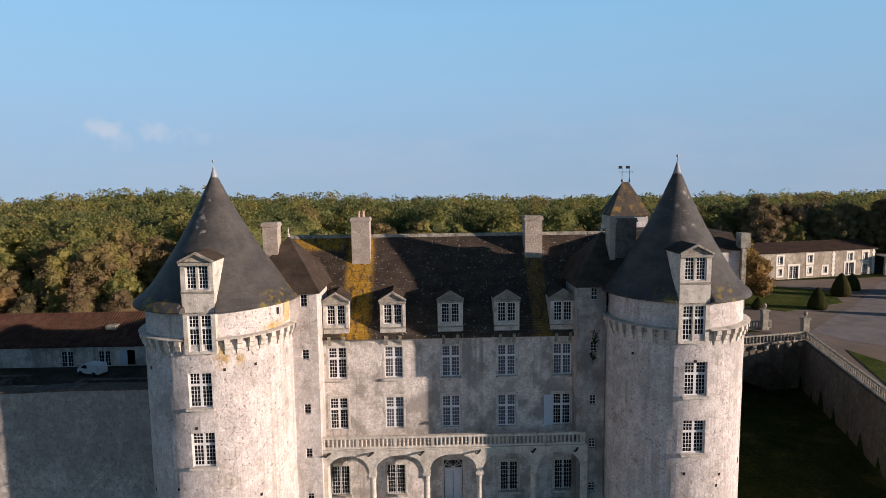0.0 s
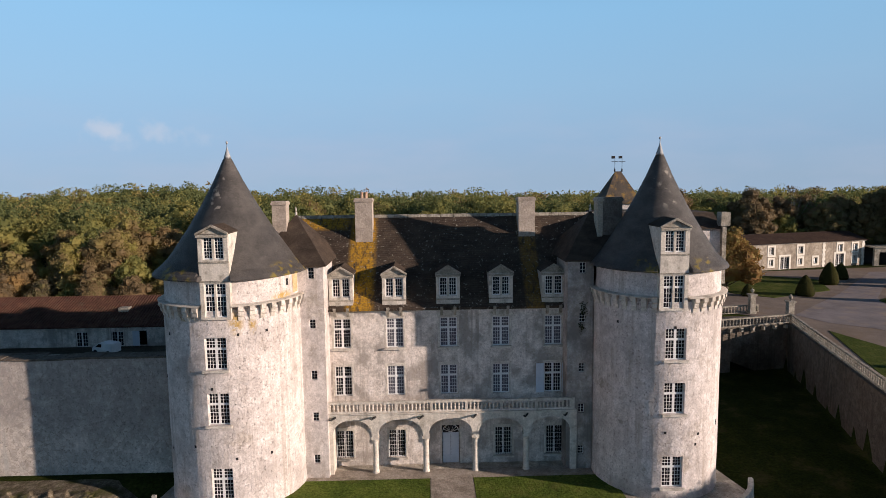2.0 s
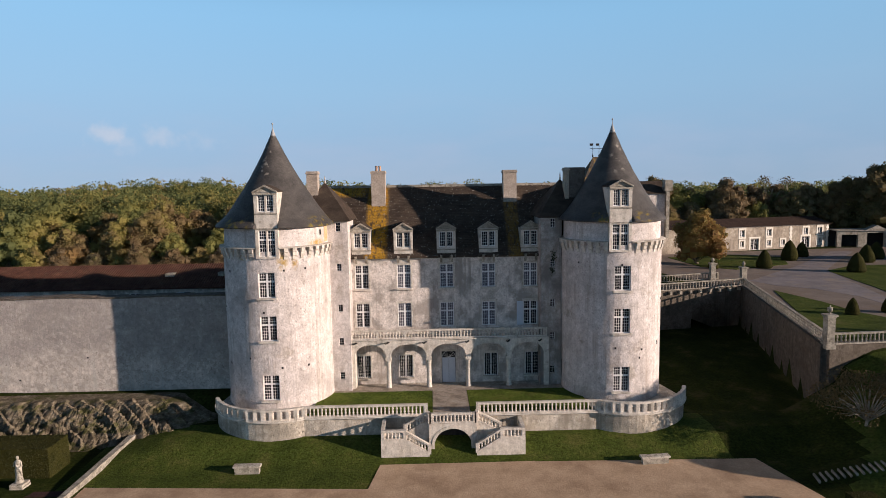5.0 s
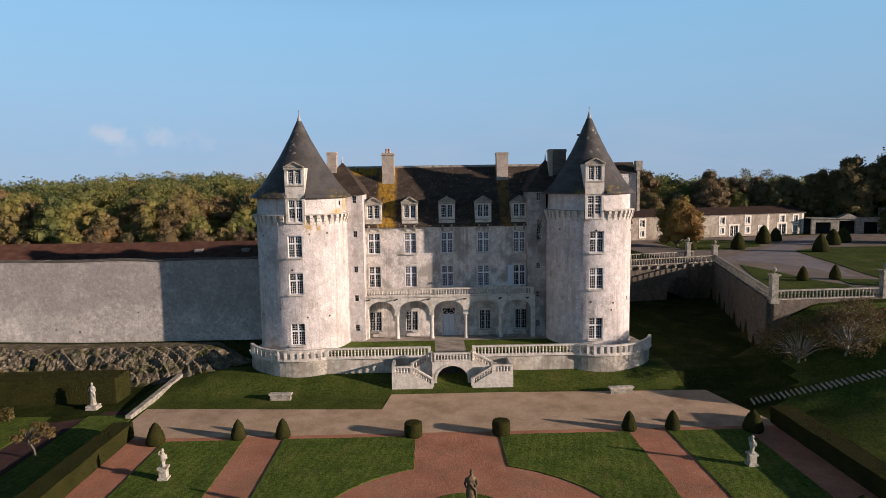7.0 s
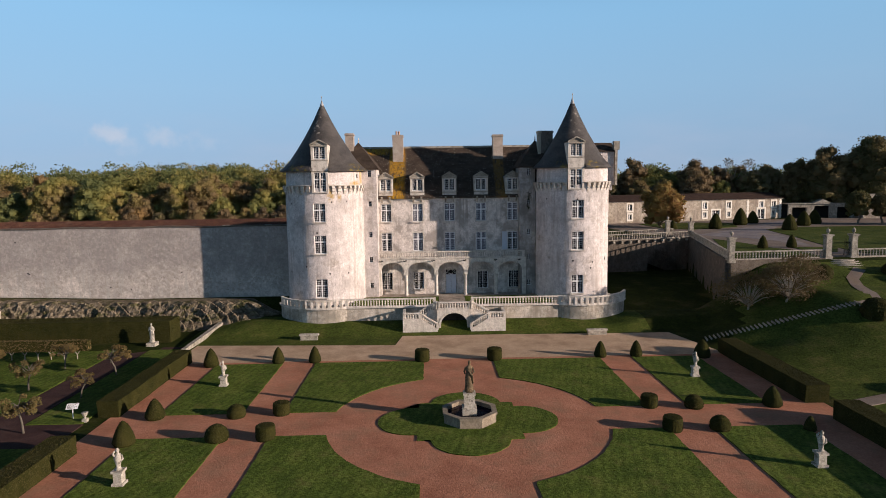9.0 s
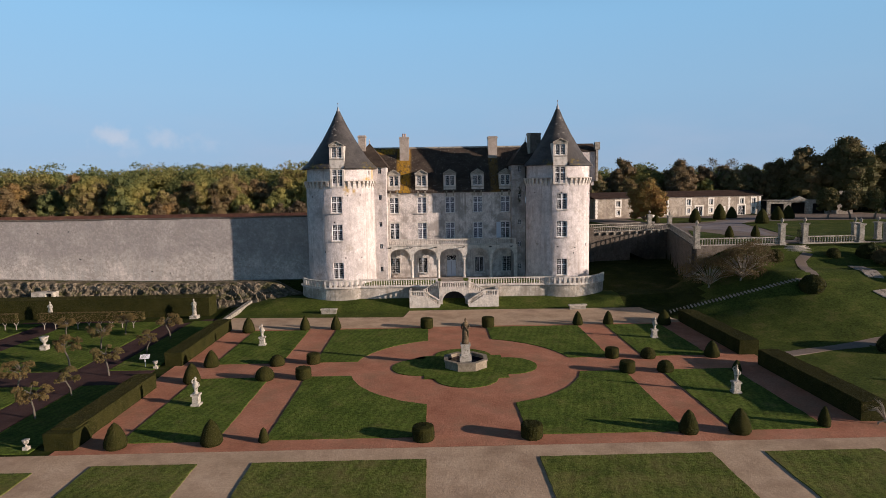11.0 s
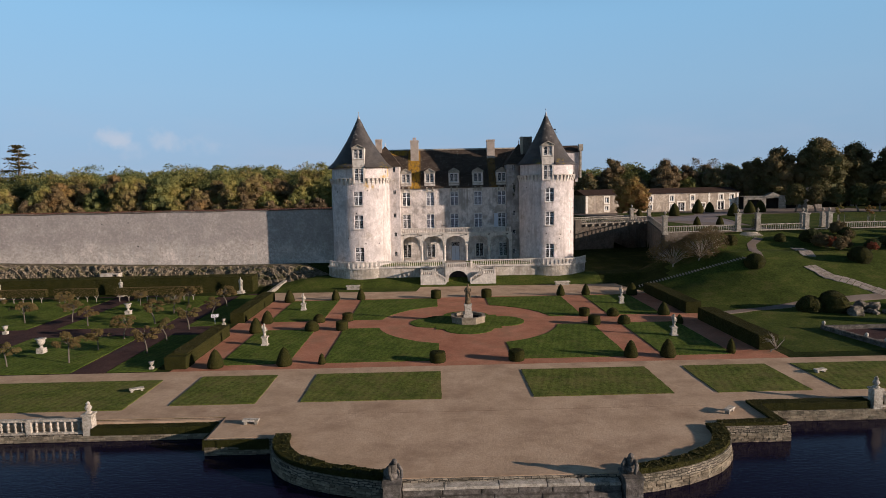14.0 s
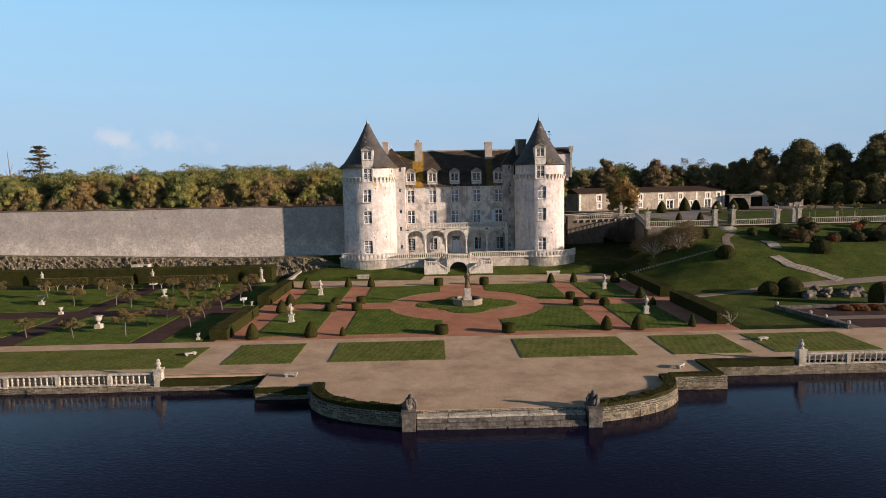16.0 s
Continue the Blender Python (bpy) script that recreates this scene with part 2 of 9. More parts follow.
# ---- materials ----
def old_render(name, cols, pit=(0.34, 0.285, 0.235), streak=(0.37, 0.32, 0.275), grey=(0.35, 0.315, 0.285), bare=(0.40, 0.345, 0.285), bare_at=(0.575, 0.64), bump=0.7, lichen=(), pit_amt=0.6, dirt=0.68, dirt_at=(0.48, 0.64), crust=None):
    """Worn lime render: mottled coat, pits, run-off streaks, grey weathering and bare rubble where it has fallen."""
    m, n, l, b = mat_base(name, 0.93)
    b.inputs["Specular IOR Level"].default_value = 0.15
    g = n.new("ShaderNodeNewGeometry")

    def noi(sc, det, scl=(1, 1, 1), ro=0.62):
        mp = n.new("ShaderNodeMapping")
        mp.inputs["Scale"].default_value = scl
        l.new(g.outputs["Position"], mp.inputs[0])
        q = n.new("ShaderNodeTexNoise")
        q.inputs["Scale"].default_value, q.inputs["Detail"].default_value, q.inputs["Roughness"].default_value = sc, det, ro
        l.new(mp.outputs[0], q.inputs["Vector"])
        return q.outputs[0]

    def rng(src, lo, hi, a=0.0, e=1.0):
        r = n.new("ShaderNodeMapRange")
        for k, v in enumerate((lo, hi, a, e)):
            r.inputs[k + 1].default_value = v
        l.new(src, r.inputs[0])
        return r.outputs[0]

    def mul(a, c):
        k = n.new("ShaderNodeMath")
        k.operation = "MULTIPLY"
        l.new(a, k.inputs[0])
        l.new(c, k.inputs[1])
        return k.outputs[0]

    def over(a, colour, fac, blend="MIX"):
        k = n.new("ShaderNodeMix")
        k.data_type, k.blend_type = "RGBA", blend
        if isinstance(colour, tuple):
            k.inputs["B"].default_value = (*colour, 1)
        else:
            l.new(colour, k.inputs["B"])
        if isinstance(fac, float):
            k.inputs["Factor"].default_value = fac
        else:
            l.new(fac, k.inputs["Factor"])
        l.new(a, k.inputs["A"])
        return k.outputs["Result"]
    ramp = n.new("ShaderNodeValToRGB")
    els = ramp.color_ramp.elements
    els[0].position, els[0].color = 0.33, (*cols[0], 1)
    els[1].position, els[1].color = 0.66, (*cols[2], 1)
    e = els.new(0.5)
    e.color = (*cols[1], 1)
    l.new(noi(1.9, 10, ro=0.7), ramp.inputs[0])
    out = ramp.outputs[0]
    fine = noi(8, 6, ro=0.7)
    out = over(out, rng(fine, 0.28, 0.72, 0.7, 1.22), 1.0, "MULTIPLY")
    # bare rubble
    vo = n.new("ShaderNodeTexVoronoi")
    vo.inputs["Scale"].default_value = 3.6
    l.new(g.outputs["Position"], vo.inputs["Vector"])
    sepc = n.new("ShaderNodeSeparateColor")
    l.new(vo.outputs["Color"], sepc.inputs[0])
    stone = over(ramp.outputs[0], bare, 0.75)
    stone = over(stone, rng(sepc.outputs[0], 0, 1, 0.7, 1.25), 1.0, "MULTIPLY")
    vd = n.new("ShaderNodeTexVoronoi")
    vd.feature = "DISTANCE_TO_EDGE"
    vd.inputs["Scale"].default_value = 3.6
    l.new(g.outputs["Position"], vd.inputs["Vector"])
    stone = over(stone, (0.22, 0.19, 0.16), rng(vd.outputs["Distance"], 0.07, 0.0, 0.0, 0.6))
    mask = rng(noi(0.42, 7, ro=0.7), *bare_at, 0.0, 0.8)
    out = over(out, stone, mask)
    # weathering
    out = over(out, grey, rng(noi(0.5, 8, (1, 1, 0.8), 0.66), *dirt_at, 0.0, dirt))
    st = mul(rng(noi(1.0, 5, (3.2, 3.2, 0.10)), 0.50, 0.66), rng(noi(0.3, 3, (1.3, 1.3, 0.7)), 0.42, 0.58, 0.0, 0.75))
    out = over(out, streak, st)
    pt = rng(noi(6.5, 8, ro=0.75), 0.57, 0.64, 0.0, pit_amt)
    out = over(out, pit, pt)
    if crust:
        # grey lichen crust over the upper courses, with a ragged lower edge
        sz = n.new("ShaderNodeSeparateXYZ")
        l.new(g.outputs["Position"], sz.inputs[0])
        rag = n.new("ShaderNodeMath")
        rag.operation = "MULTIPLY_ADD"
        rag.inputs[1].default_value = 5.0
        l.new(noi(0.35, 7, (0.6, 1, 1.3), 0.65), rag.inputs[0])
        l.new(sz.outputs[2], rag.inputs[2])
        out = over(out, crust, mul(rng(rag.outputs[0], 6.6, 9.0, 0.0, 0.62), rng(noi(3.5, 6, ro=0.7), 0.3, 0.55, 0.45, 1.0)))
    # ochre lichen round given spots
    ln = noi(2.6, 7, ro=0.7)
    for c, sz in lichen:
        d = n.new("ShaderNodeVectorMath")
        d.operation = "SUBTRACT"
        d.inputs[1].default_value = c
        l.new(g.outputs["Position"], d.inputs[0])
        e2 = n.new("ShaderNodeVectorMath")
        e2.operation = "DIVIDE"
        e2.inputs[1].default_value = sz
        l.new(d.outputs[0], e2.inputs[0])
        ln2 = n.new("ShaderNodeVectorMath")
        ln2.operation = "LENGTH"
        l.new(e2.outputs[0], ln2.inputs[0])
        f = mul(rng(ln2.outputs["Value"], 1.0, 0.4), rng(ln, 0.40, 0.52, 0.0, 0.9))
        out = over(out, (0.42, 0.27, 0.06), f)
    l.new(out, b.inputs["Base Color"])
    h = n.new("ShaderNodeMath")
    h.operation = "MULTIPLY_ADD"
    h.inputs[1].default_value = -0.6
    l.new(pt, h.inputs[0])
    l.new(fine, h.inputs[2])
    bp = n.new("ShaderNodeBump")
    bp.inputs["Strength"].default_value, bp.inputs["Distance"].default_value = bump, 0.05
    l.new(h.outputs[0], bp.inputs["Height"])
    l.new(bp.outputs[0], b.inputs["Normal"])
    return m


M_lime = old_render("lime_render", [(0.49, 0.44, 0.41), (0.645, 0.585, 0.555), (0.75, 0.69, 0.66)], pit=(0.30, 0.262, 0.24), pit_amt=0.85, grey=(0.36, 0.325, 0.305), dirt=0.66, bump=1.0, lichen=[((-12.25, 29.8, 14.0), (0.55, 0.9, 1.0)), ((-11.4, 30.1, 13.9), (0.3, 0.9, 0.9)), ((-15.3, 30.0, 14.3), (0.8, 0.8, 0.3)), ((-9.8, 31.8, 15.2), (0.8, 1.5, 0.4))])
# heavily stained render, darkened further for the deep shade on the right turret
M_stained_shaded = old_render("dark_stained_render", [(0.30, 0.27, 0.245), (0.44, 0.40, 0.37), (0.56, 0.515, 0.48)], grey=(0.20, 0.18, 0.165), streak=(0.17, 0.15, 0.135), dirt=0.85, dirt_at=(0.42, 0.56))
M_facade = old_render("ochre_lime_render", [(0.53, 0.46, 0.405), (0.71, 0.64, 0.585), (0.80, 0.735, 0.685)], pit=(0.26, 0.225, 0.195), grey=(0.30, 0.265, 0.235), streak=(0.29, 0.25, 0.215), bare_at=(0.58, 0.66), dirt=0.8, dirt_at=(0.47, 0.58), bump=1.0)
M_ashlar = surface("pale_dressed_stone", [(0.45, 0.405, 0.35), (0.60, 0.55, 0.485), (0.70, 0.65, 0.58)], 1.6, 9, 0.92, 0.5, fine_amt=0.25, stain=(0.19, 0.17, 0.135), stain_scale=1.8, stain_at=(0.52, 0.74), vstain=(0.27, 0.24, 0.19), spec=0.15)
M_oldstone = surface("weathered_stone", [(0.20, 0.18, 0.15), (0.33, 0.30, 0.25), (0.45, 0.41, 0.345)], 1.8, 8, 0.95, 0.7, fine_amt=0.4, stain=(0.10, 0.092, 0.07), stain_scale=2.2, stain_at=(0.5, 0.7), spec=0.15)
M_roof = surface("dark_flat_tile", [(0.034, 0.025, 0.019), (0.056, 0.041, 0.031), (0.086, 0.064, 0.048)], 0.9, 11, 0.85, 0.6, fine_amt=0.5, stretch=(1, 1, 1.6), stain=(0.15, 0.125, 0.10), stain_scale=2.4, stain_at=(0.62, 0.76), spec=0.2)
M_white = surface("white_window_paint", [(0.66, 0.66, 0.66), (0.78, 0.77, 0.76)], 2, 20, 0.6, 0.05, fine_amt=0.08)
M_grey_paint = surface("pale_grey_blue_paint", [(0.50, 0.54, 0.60), (0.58, 0.61, 0.66)], 2, 20, 0.55, 0.05, fine_amt=0.08)
M_grass = surface("mown_grass", [(0.0482, 0.075, 0.0138), (0.0804, 0.1125, 0.0202), (0.1186, 0.1424, 0.0298)], 0.5, 6, 0.95, 1.0, fine_amt=0.75, stain=(0.15, 0.13, 0.045), stain_scale=0.6, stain_at=(0.54, 0.8), spec=0.05)
M_grass_dry = surface("dry_mown_grass", [(0.0601, 0.0822, 0.0169), (0.0982, 0.1177, 0.0254), (0.1422, 0.1457, 0.0382)], 0.6, 6, 0.95, 1.0, fine_amt=0.7, stain=(0.17, 0.135, 0.055), stain_scale=0.5, stain_at=(0.46, 0.74), spec=0.05)
# rough grass, its colour darkened to carry the ditch's shade
M_rough_grass_shaded = surface("shade_dark_rough_grass", [(0.0125, 0.0185, 0.0035), (0.0225, 0.031, 0.0057), (0.04, 0.0455, 0.0102)], 0.35, 5, 0.95, 1.0, fine_amt=0.75, stain=(0.085, 0.066, 0.034), stain_scale=0.35, stain_at=(0.56, 0.78), spec=0.05)
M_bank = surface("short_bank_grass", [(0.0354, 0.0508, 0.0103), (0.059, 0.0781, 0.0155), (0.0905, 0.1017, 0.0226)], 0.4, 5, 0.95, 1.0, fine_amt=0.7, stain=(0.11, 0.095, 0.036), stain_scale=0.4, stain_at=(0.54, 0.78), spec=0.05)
M_red = surface("reddish_gravel", [(0.31, 0.130, 0.078), (0.42, 0.188, 0.115), (0.50, 0.24, 0.152)], 0.3, 6, 0.95, 0.5, fine_amt=0.24, stain=(0.27, 0.17, 0.105), stain_scale=0.35, stain_at=(0.48, 0.72), spec=0.05)
M_tan = surface("tan_gravel", [(0.3778, 0.2656, 0.1741), (0.4751, 0.3411, 0.229), (0.5495, 0.403, 0.2771)], 0.4, 6, 0.95, 0.35, fine_amt=0.17, stain=(0.25, 0.16, 0.105), stain_scale=0.3, stain_at=(0.5, 0.75), spec=0.05)
M_hedge = surface("clipped_hedge_leaf", [(0.021, 0.0225, 0.006), (0.0338, 0.0338, 0.009), (0.0495, 0.045, 0.0135)], 0.9, 16, 0.95, 0.9, fine_amt=0.6, spec=0.05)
M_soil = surface("dark_purple_earth", [(0.04, 0.0224, 0.0208), (0.06, 0.0336, 0.0304), (0.08, 0.0464, 0.04)], 0.5, 12, 0.95, 0.6, fine_amt=0.35, spec=0.1)
M_asphalt = surface("pale_road_gravel", [(0.1581, 0.124, 0.1048), (0.208, 0.168, 0.1397), (0.2579, 0.208, 0.1707)], 0.25, 16, 0.9, 0.3, fine_amt=0.25, spec=0.1, stain=(0.20, 0.15, 0.11), stain_scale=0.14, stain_at=(0.5, 0.62))
# near-black for sheets that stand for unlit insides; also iron bars, tyres, print
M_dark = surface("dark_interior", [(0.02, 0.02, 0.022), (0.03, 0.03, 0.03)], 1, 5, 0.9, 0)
M_flag = surface("worn_pale_flagstone", [(0.24, 0.20, 0.165), (0.35, 0.30, 0.25), (0.44, 0.385, 0.33)], 1.1, 7, 0.95, 0.6, fine_amt=0.35, stain=(0.16, 0.135, 0.105), stain_scale=0.9, stain_at=(0.5, 0.68), spec=0.1)
M_wood_floor = surface("stone_floor", [(0.3, 0.26, 0.2), (0.4, 0.35, 0.28)], 1, 9, 0.9, 0.2)


def glass_mat():
    m, n, l, b = mat_base("old_window_glass", 0.08)
    b.inputs["Base Color"].default_value = (0.012, 0.013, 0.016, 1)
    b.inputs["Specular IOR Level"].default_value = 0.32
    return m


M_glass = glass_mat()


def water_mat():
    m, n, l, b = mat_base("still_lake_water", 0.04)
    b.inputs["Base Color"].default_value = (0.0065, 0.0052, 0.018, 1)
    b.inputs["IOR"].default_value = 1.33
    b.inputs["Specular IOR Level"].default_value = 0.16
    b.inputs["Specular Tint"].default_value = (0.85, 0.68, 1.0, 1)
    g = n.new("ShaderNodeNewGeometry")
    mp = n.new("ShaderNodeMapping")
    mp.inputs["Scale"].default_value = (0.9, 2.4, 1)
    l.new(g.outputs["Position"], mp.inputs[0])
    q = n.new("ShaderNodeTexNoise")
    q.inputs["Scale"].default_value, q.inputs["Detail"].default_value = 3.4, 5
    l.new(mp.outputs[0], q.inputs["Vector"])
    bp = n.new("ShaderNodeBump")
    bp.inputs["Strength"].default_value, bp.inputs["Distance"].default_value = 0.22, 0.04
    l.new(q.outputs[0], bp.inputs["Height"])
    l.new(bp.outputs[0], b.inputs["Normal"])
    return m


M_water = water_mat()
# pale lilac base colour stands for the sky reflected in the facade panes
M_glass_pale = glass_mat()
M_glass_pale.name = "curtained_window_glass"
M_glass_pale.node_tree.nodes["Principled BSDF"].inputs["Base Color"].default_value = (0.12, 0.115, 0.14, 1)
AX = 0.45   # the garden's axis


def masonry(name, cols, mortar, bw, bh, bump=0.6, rough=0.95, stain=None, offset=0.5, squash=1.0, mort=0.02, vary=0.5, moss=None):
    """Coursed masonry in relief, on walls that face any way: horizontal run by x + y."""
    m, n, l, b = mat_base(name, rough)
    g = n.new("ShaderNodeNewGeometry")
    sp = n.new("ShaderNodeSeparateXYZ")
    l.new(g.outputs["Position"], sp.inputs[0])
    ad = n.new("ShaderNodeMath")
    l.new(sp.outputs[0], ad.inputs[0])
    l.new(sp.outputs[1], ad.inputs[1])
    nd = n.new("ShaderNodeTexNoise")
    nd.inputs["Scale"].default_value = 2.4
    l.new(g.outputs["Position"], nd.inputs["Vector"])
    jz = n.new("ShaderNodeMath")
    jz.operation = "MULTIPLY_ADD"
    jz.inputs[1].default_value = bh * 1.6
    l.new(nd.outputs[0], jz.inputs[0])
    l.new(sp.outputs[2], jz.inputs[2])
    jx = n.new("ShaderNodeMath")
    jx.operation = "MULTIPLY_ADD"
    jx.inputs[1].default_value = bw * 1.2
    l.new(nd.outputs["Color"], jx.inputs[0])
    l.new(ad.outputs[0], jx.inputs[2])
    cb = n.new("ShaderNodeCombineXYZ")
    l.new(jx.outputs[0], cb.inputs[0])
    l.new(jz.outputs[0], cb.inputs[1])
    br = n.new("ShaderNodeTexBrick")
    br.offset, br.squash = offset, squash
    br.inputs["Color1"].default_value, br.inputs["Color2"].default_value, br.inputs["Mortar"].default_value = (*cols[0], 1), (*cols[1], 1), (*mortar, 1)
    br.inputs["Scale"].default_value = 1.0
    br.inputs["Brick Width"].default_value, br.inputs["Row Height"].default_value, br.inputs["Mortar Size"].default_value = bw, bh, mort
    br.inputs["Mortar Smooth"].default_value = 0.6
    l.new(cb.outputs[0], br.inputs["Vector"])
    nb = n.new("ShaderNodeTexNoise")
    nb.inputs["Scale"].default_value, nb.inputs["Detail"].default_value = 0.35, 7
    l.new(g.outputs["Position"], nb.inputs["Vector"])
    nf = n.new("ShaderNodeTexNoise")
    nf.inputs["Scale"].default_value, nf.inputs["Detail"].default_value = 7, 5
    l.new(g.outputs["Position"], nf.inputs["Vector"])
    r = n.new("ShaderNodeMapRange")
    r.inputs[1].default_value, r.inputs[2].default_value = 0.25, 0.75
    r.inputs[3].default_value, r.inputs[4].default_value = 1 - vary, 1 + vary * 0.7
    l.new(nf.outputs[0], r.inputs[0])
    mu = n.new("ShaderNodeMix")
    mu.data_type, mu.blend_type = "RGBA", "MULTIPLY"
    mu.inputs["Factor"].default_value = 1
    l.new(br.outputs["Color"], mu.inputs["A"])
    l.new(r.outputs[0], mu.inputs["B"])
    out = mu.outputs["Result"]
    for colour, lo, hi in ((stain, 0.5, 0.72), (moss, 0.62, 0.75)):
        if colour:
            r2 = n.new("ShaderNodeMapRange")
            r2.inputs[1].default_value, r2.inputs[2].default_value, r2.inputs[4].default_value = lo, hi, 0.75
            l.new(nb.outputs[0], r2.inputs[0])
            k = n.new("ShaderNodeMix")
            k.data_type = "RGBA"
            k.inputs["B"].default_value = (*colour, 1)
            l.new(r2.outputs[0], k.inputs["Factor"])
            l.new(out, k.inputs["A"])
            out = k.outputs["Result"]
    l.new(out, b.inputs["Base Color"])
    ht = n.new("ShaderNodeMath")
    ht.operation = "MULTIPLY_ADD"
    ht.inputs[1].default_value = -0.8
    l.new(br.outputs["Fac"], ht.inputs[0])
    l.new(nf.outputs[0], ht.inputs[2])
    bp = n.new("ShaderNodeBump")
    bp.inputs["Strength"].default_value, bp.inputs["Distance"].default_value = bump, 0.06
    l.new(ht.outputs[0], bp.inputs["Height"])
    l.new(bp.outputs[0], b.inputs["Normal"])
    return m


M_rubble = old_render("rubble_retaining", [(0.46, 0.405, 0.34), (0.62, 0.56, 0.485), (0.72, 0.665, 0.585)], pit=(0.15, 0.13, 0.105), pit_amt=0.85, streak=(0.26, 0.225, 0.18), grey=(0.26, 0.235, 0.195), bare=(0.36, 0.315, 0.25), bare_at=(0.40, 0.52), bump=0.9, dirt=0.8, dirt_at=(0.47, 0.6))
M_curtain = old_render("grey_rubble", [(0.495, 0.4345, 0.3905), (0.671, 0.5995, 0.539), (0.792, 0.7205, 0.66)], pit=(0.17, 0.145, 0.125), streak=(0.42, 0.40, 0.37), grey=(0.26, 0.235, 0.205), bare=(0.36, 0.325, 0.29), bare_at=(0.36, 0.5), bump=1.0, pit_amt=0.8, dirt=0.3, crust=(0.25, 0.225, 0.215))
M_quay = masonry("coursed_quay_stone", [(0.36, 0.31, 0.235), (0.15, 0.13, 0.10)], (0.04, 0.036, 0.028), 0.33, 0.14, 1.0, stain=(0.075, 0.068, 0.045), mort=0.025)
M_steps = surface("dark_worn_step_stone", [(0.072, 0.0648, 0.0576), (0.1368, 0.1224, 0.108), (0.2376, 0.216, 0.1944)], 2.6, 8, 0.95, 0.8, fine_amt=0.5, stain=(0.055, 0.05, 0.04), stain_scale=1.6, stain_at=(0.46, 0.62), spec=0.1)
# stained rubble, its base darkened for the shade of ditch, bridge and court
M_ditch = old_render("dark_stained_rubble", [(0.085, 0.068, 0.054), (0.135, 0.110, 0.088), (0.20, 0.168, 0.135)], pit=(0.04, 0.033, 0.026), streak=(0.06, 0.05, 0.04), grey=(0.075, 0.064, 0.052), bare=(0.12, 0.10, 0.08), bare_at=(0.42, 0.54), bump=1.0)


def lawn_mat(src_mat, name):
    m = src_mat.copy()
    m.name = name
    nt = m.node_tree
    b = nt.nodes["Principled BSDF"]
    src = b.inputs["Base Color"].links[0].from_socket
    g = nt.nodes.new("ShaderNodeNewGeometry")
    mp = nt.nodes.new("ShaderNodeMapping")
    mp.inputs["Rotation"].default_value = (0, 0, radians(14))
    nt.links.new(g.outputs["Position"], mp.inputs[0])
    wv = nt.nodes.new("ShaderNodeTexWave")
    wv.inputs["Scale"].default_value, wv.inputs["Distortion"].default_value = 0.55, 3.0
    wv.inputs["Detail"].default_value, wv.inputs["Detail Scale"].default_value = 3, 2.5
    nt.links.new(mp.outputs[0], wv.inputs["Vector"])
    r = nt.nodes.new("ShaderNodeMapRange")
    r.inputs[3].default_value, r.inputs[4].default_value = 0.90, 1.10
    nt.links.new(wv.outputs["Fac"], r.inputs[0])
    k = nt.nodes.new("ShaderNodeMix")
    k.data_type, k.blend_type = "RGBA", "MULTIPLY"
    k.inputs["Factor"].default_value = 1
    nt.links.new(src, k.inputs["A"])
    nt.links.new(r.outputs[0], k.inputs["B"])
    nt.links.new(k.outputs["Result"], b.inputs["Base Color"])
    return m


M_lawn = lawn_mat(M_grass, "striped_lawn")
M_lawn_dry = lawn_mat(M_grass_dry, "dry_striped_lawn")

M_iron = surface("black_wrought_iron", [(0.015, 0.015, 0.016), (0.03, 0.03, 0.03)], 3, 20, 0.6, 0.1, metal=0.5)
M_barn = old_render("mottled_barn_render", [(0.24, 0.20, 0.155), (0.41, 0.355, 0.285), (0.56, 0.50, 0.415)], pit=(0.14, 0.11, 0.085), grey=(0.19, 0.155, 0.125), bare=(0.27, 0.22, 0.17), bare_at=(0.44, 0.58), bump=0.6, dirt=0.75)
M_white_stone = surface("bright_quoin_stone", [(0.66, 0.62, 0.54), (0.78, 0.74, 0.66)], 1, 9, 0.9, 0.2, fine_amt=0.12)
M_tile = surface("dark_brown_tile", [(0.032, 0.020, 0.016), (0.048, 0.030, 0.023), (0.066, 0.043, 0.032)], 0.8, 9, 0.9, 0.5, fine_amt=0.45, spec=0.1)
M_redtile = surface("red_canal_tile", [(0.050, 0.024, 0.018), (0.085, 0.040, 0.028), (0.13, 0.068, 0.046)], 0.9, 7, 0.9, 0.5, fine_amt=0.55, stain=(0.10, 0.08, 0.06), stain_scale=1.1, stain_at=(0.55, 0.72), spec=0.1)
M_ochretile = surface("dark_tile_ochre_patches", [(0.05, 0.042, 0.036), (0.08, 0.064, 0.05), (0.11, 0.085, 0.065)], 0.8, 9, 0.85, 0.4, fine_amt=0.45, stain=(0.30, 0.18, 0.04), stain_scale=0.9, stain_at=(0.50, 0.62))
M_bark = surface("grey_brown_bark", [(0.10, 0.08, 0.062), (0.16, 0.13, 0.10), (0.24, 0.20, 0.16)], 2, 14, 0.95, 0.6, fine_amt=0.4)
M_palebark = surface("pale_bleached_bark", [(0.24, 0.21, 0.17), (0.36, 0.32, 0.265)], 2, 14, 0.95, 0.5, fine_amt=0.3)
M_statue = surface("lichened_statue_stone", [(0.30, 0.27, 0.22), (0.46, 0.42, 0.355), (0.58, 0.53, 0.455)], 3.2, 14, 0.92, 0.7, fine_amt=0.35, stain=(0.11, 0.098, 0.07), stain_scale=3.4, stain_at=(0.5, 0.66), spec=0.1)
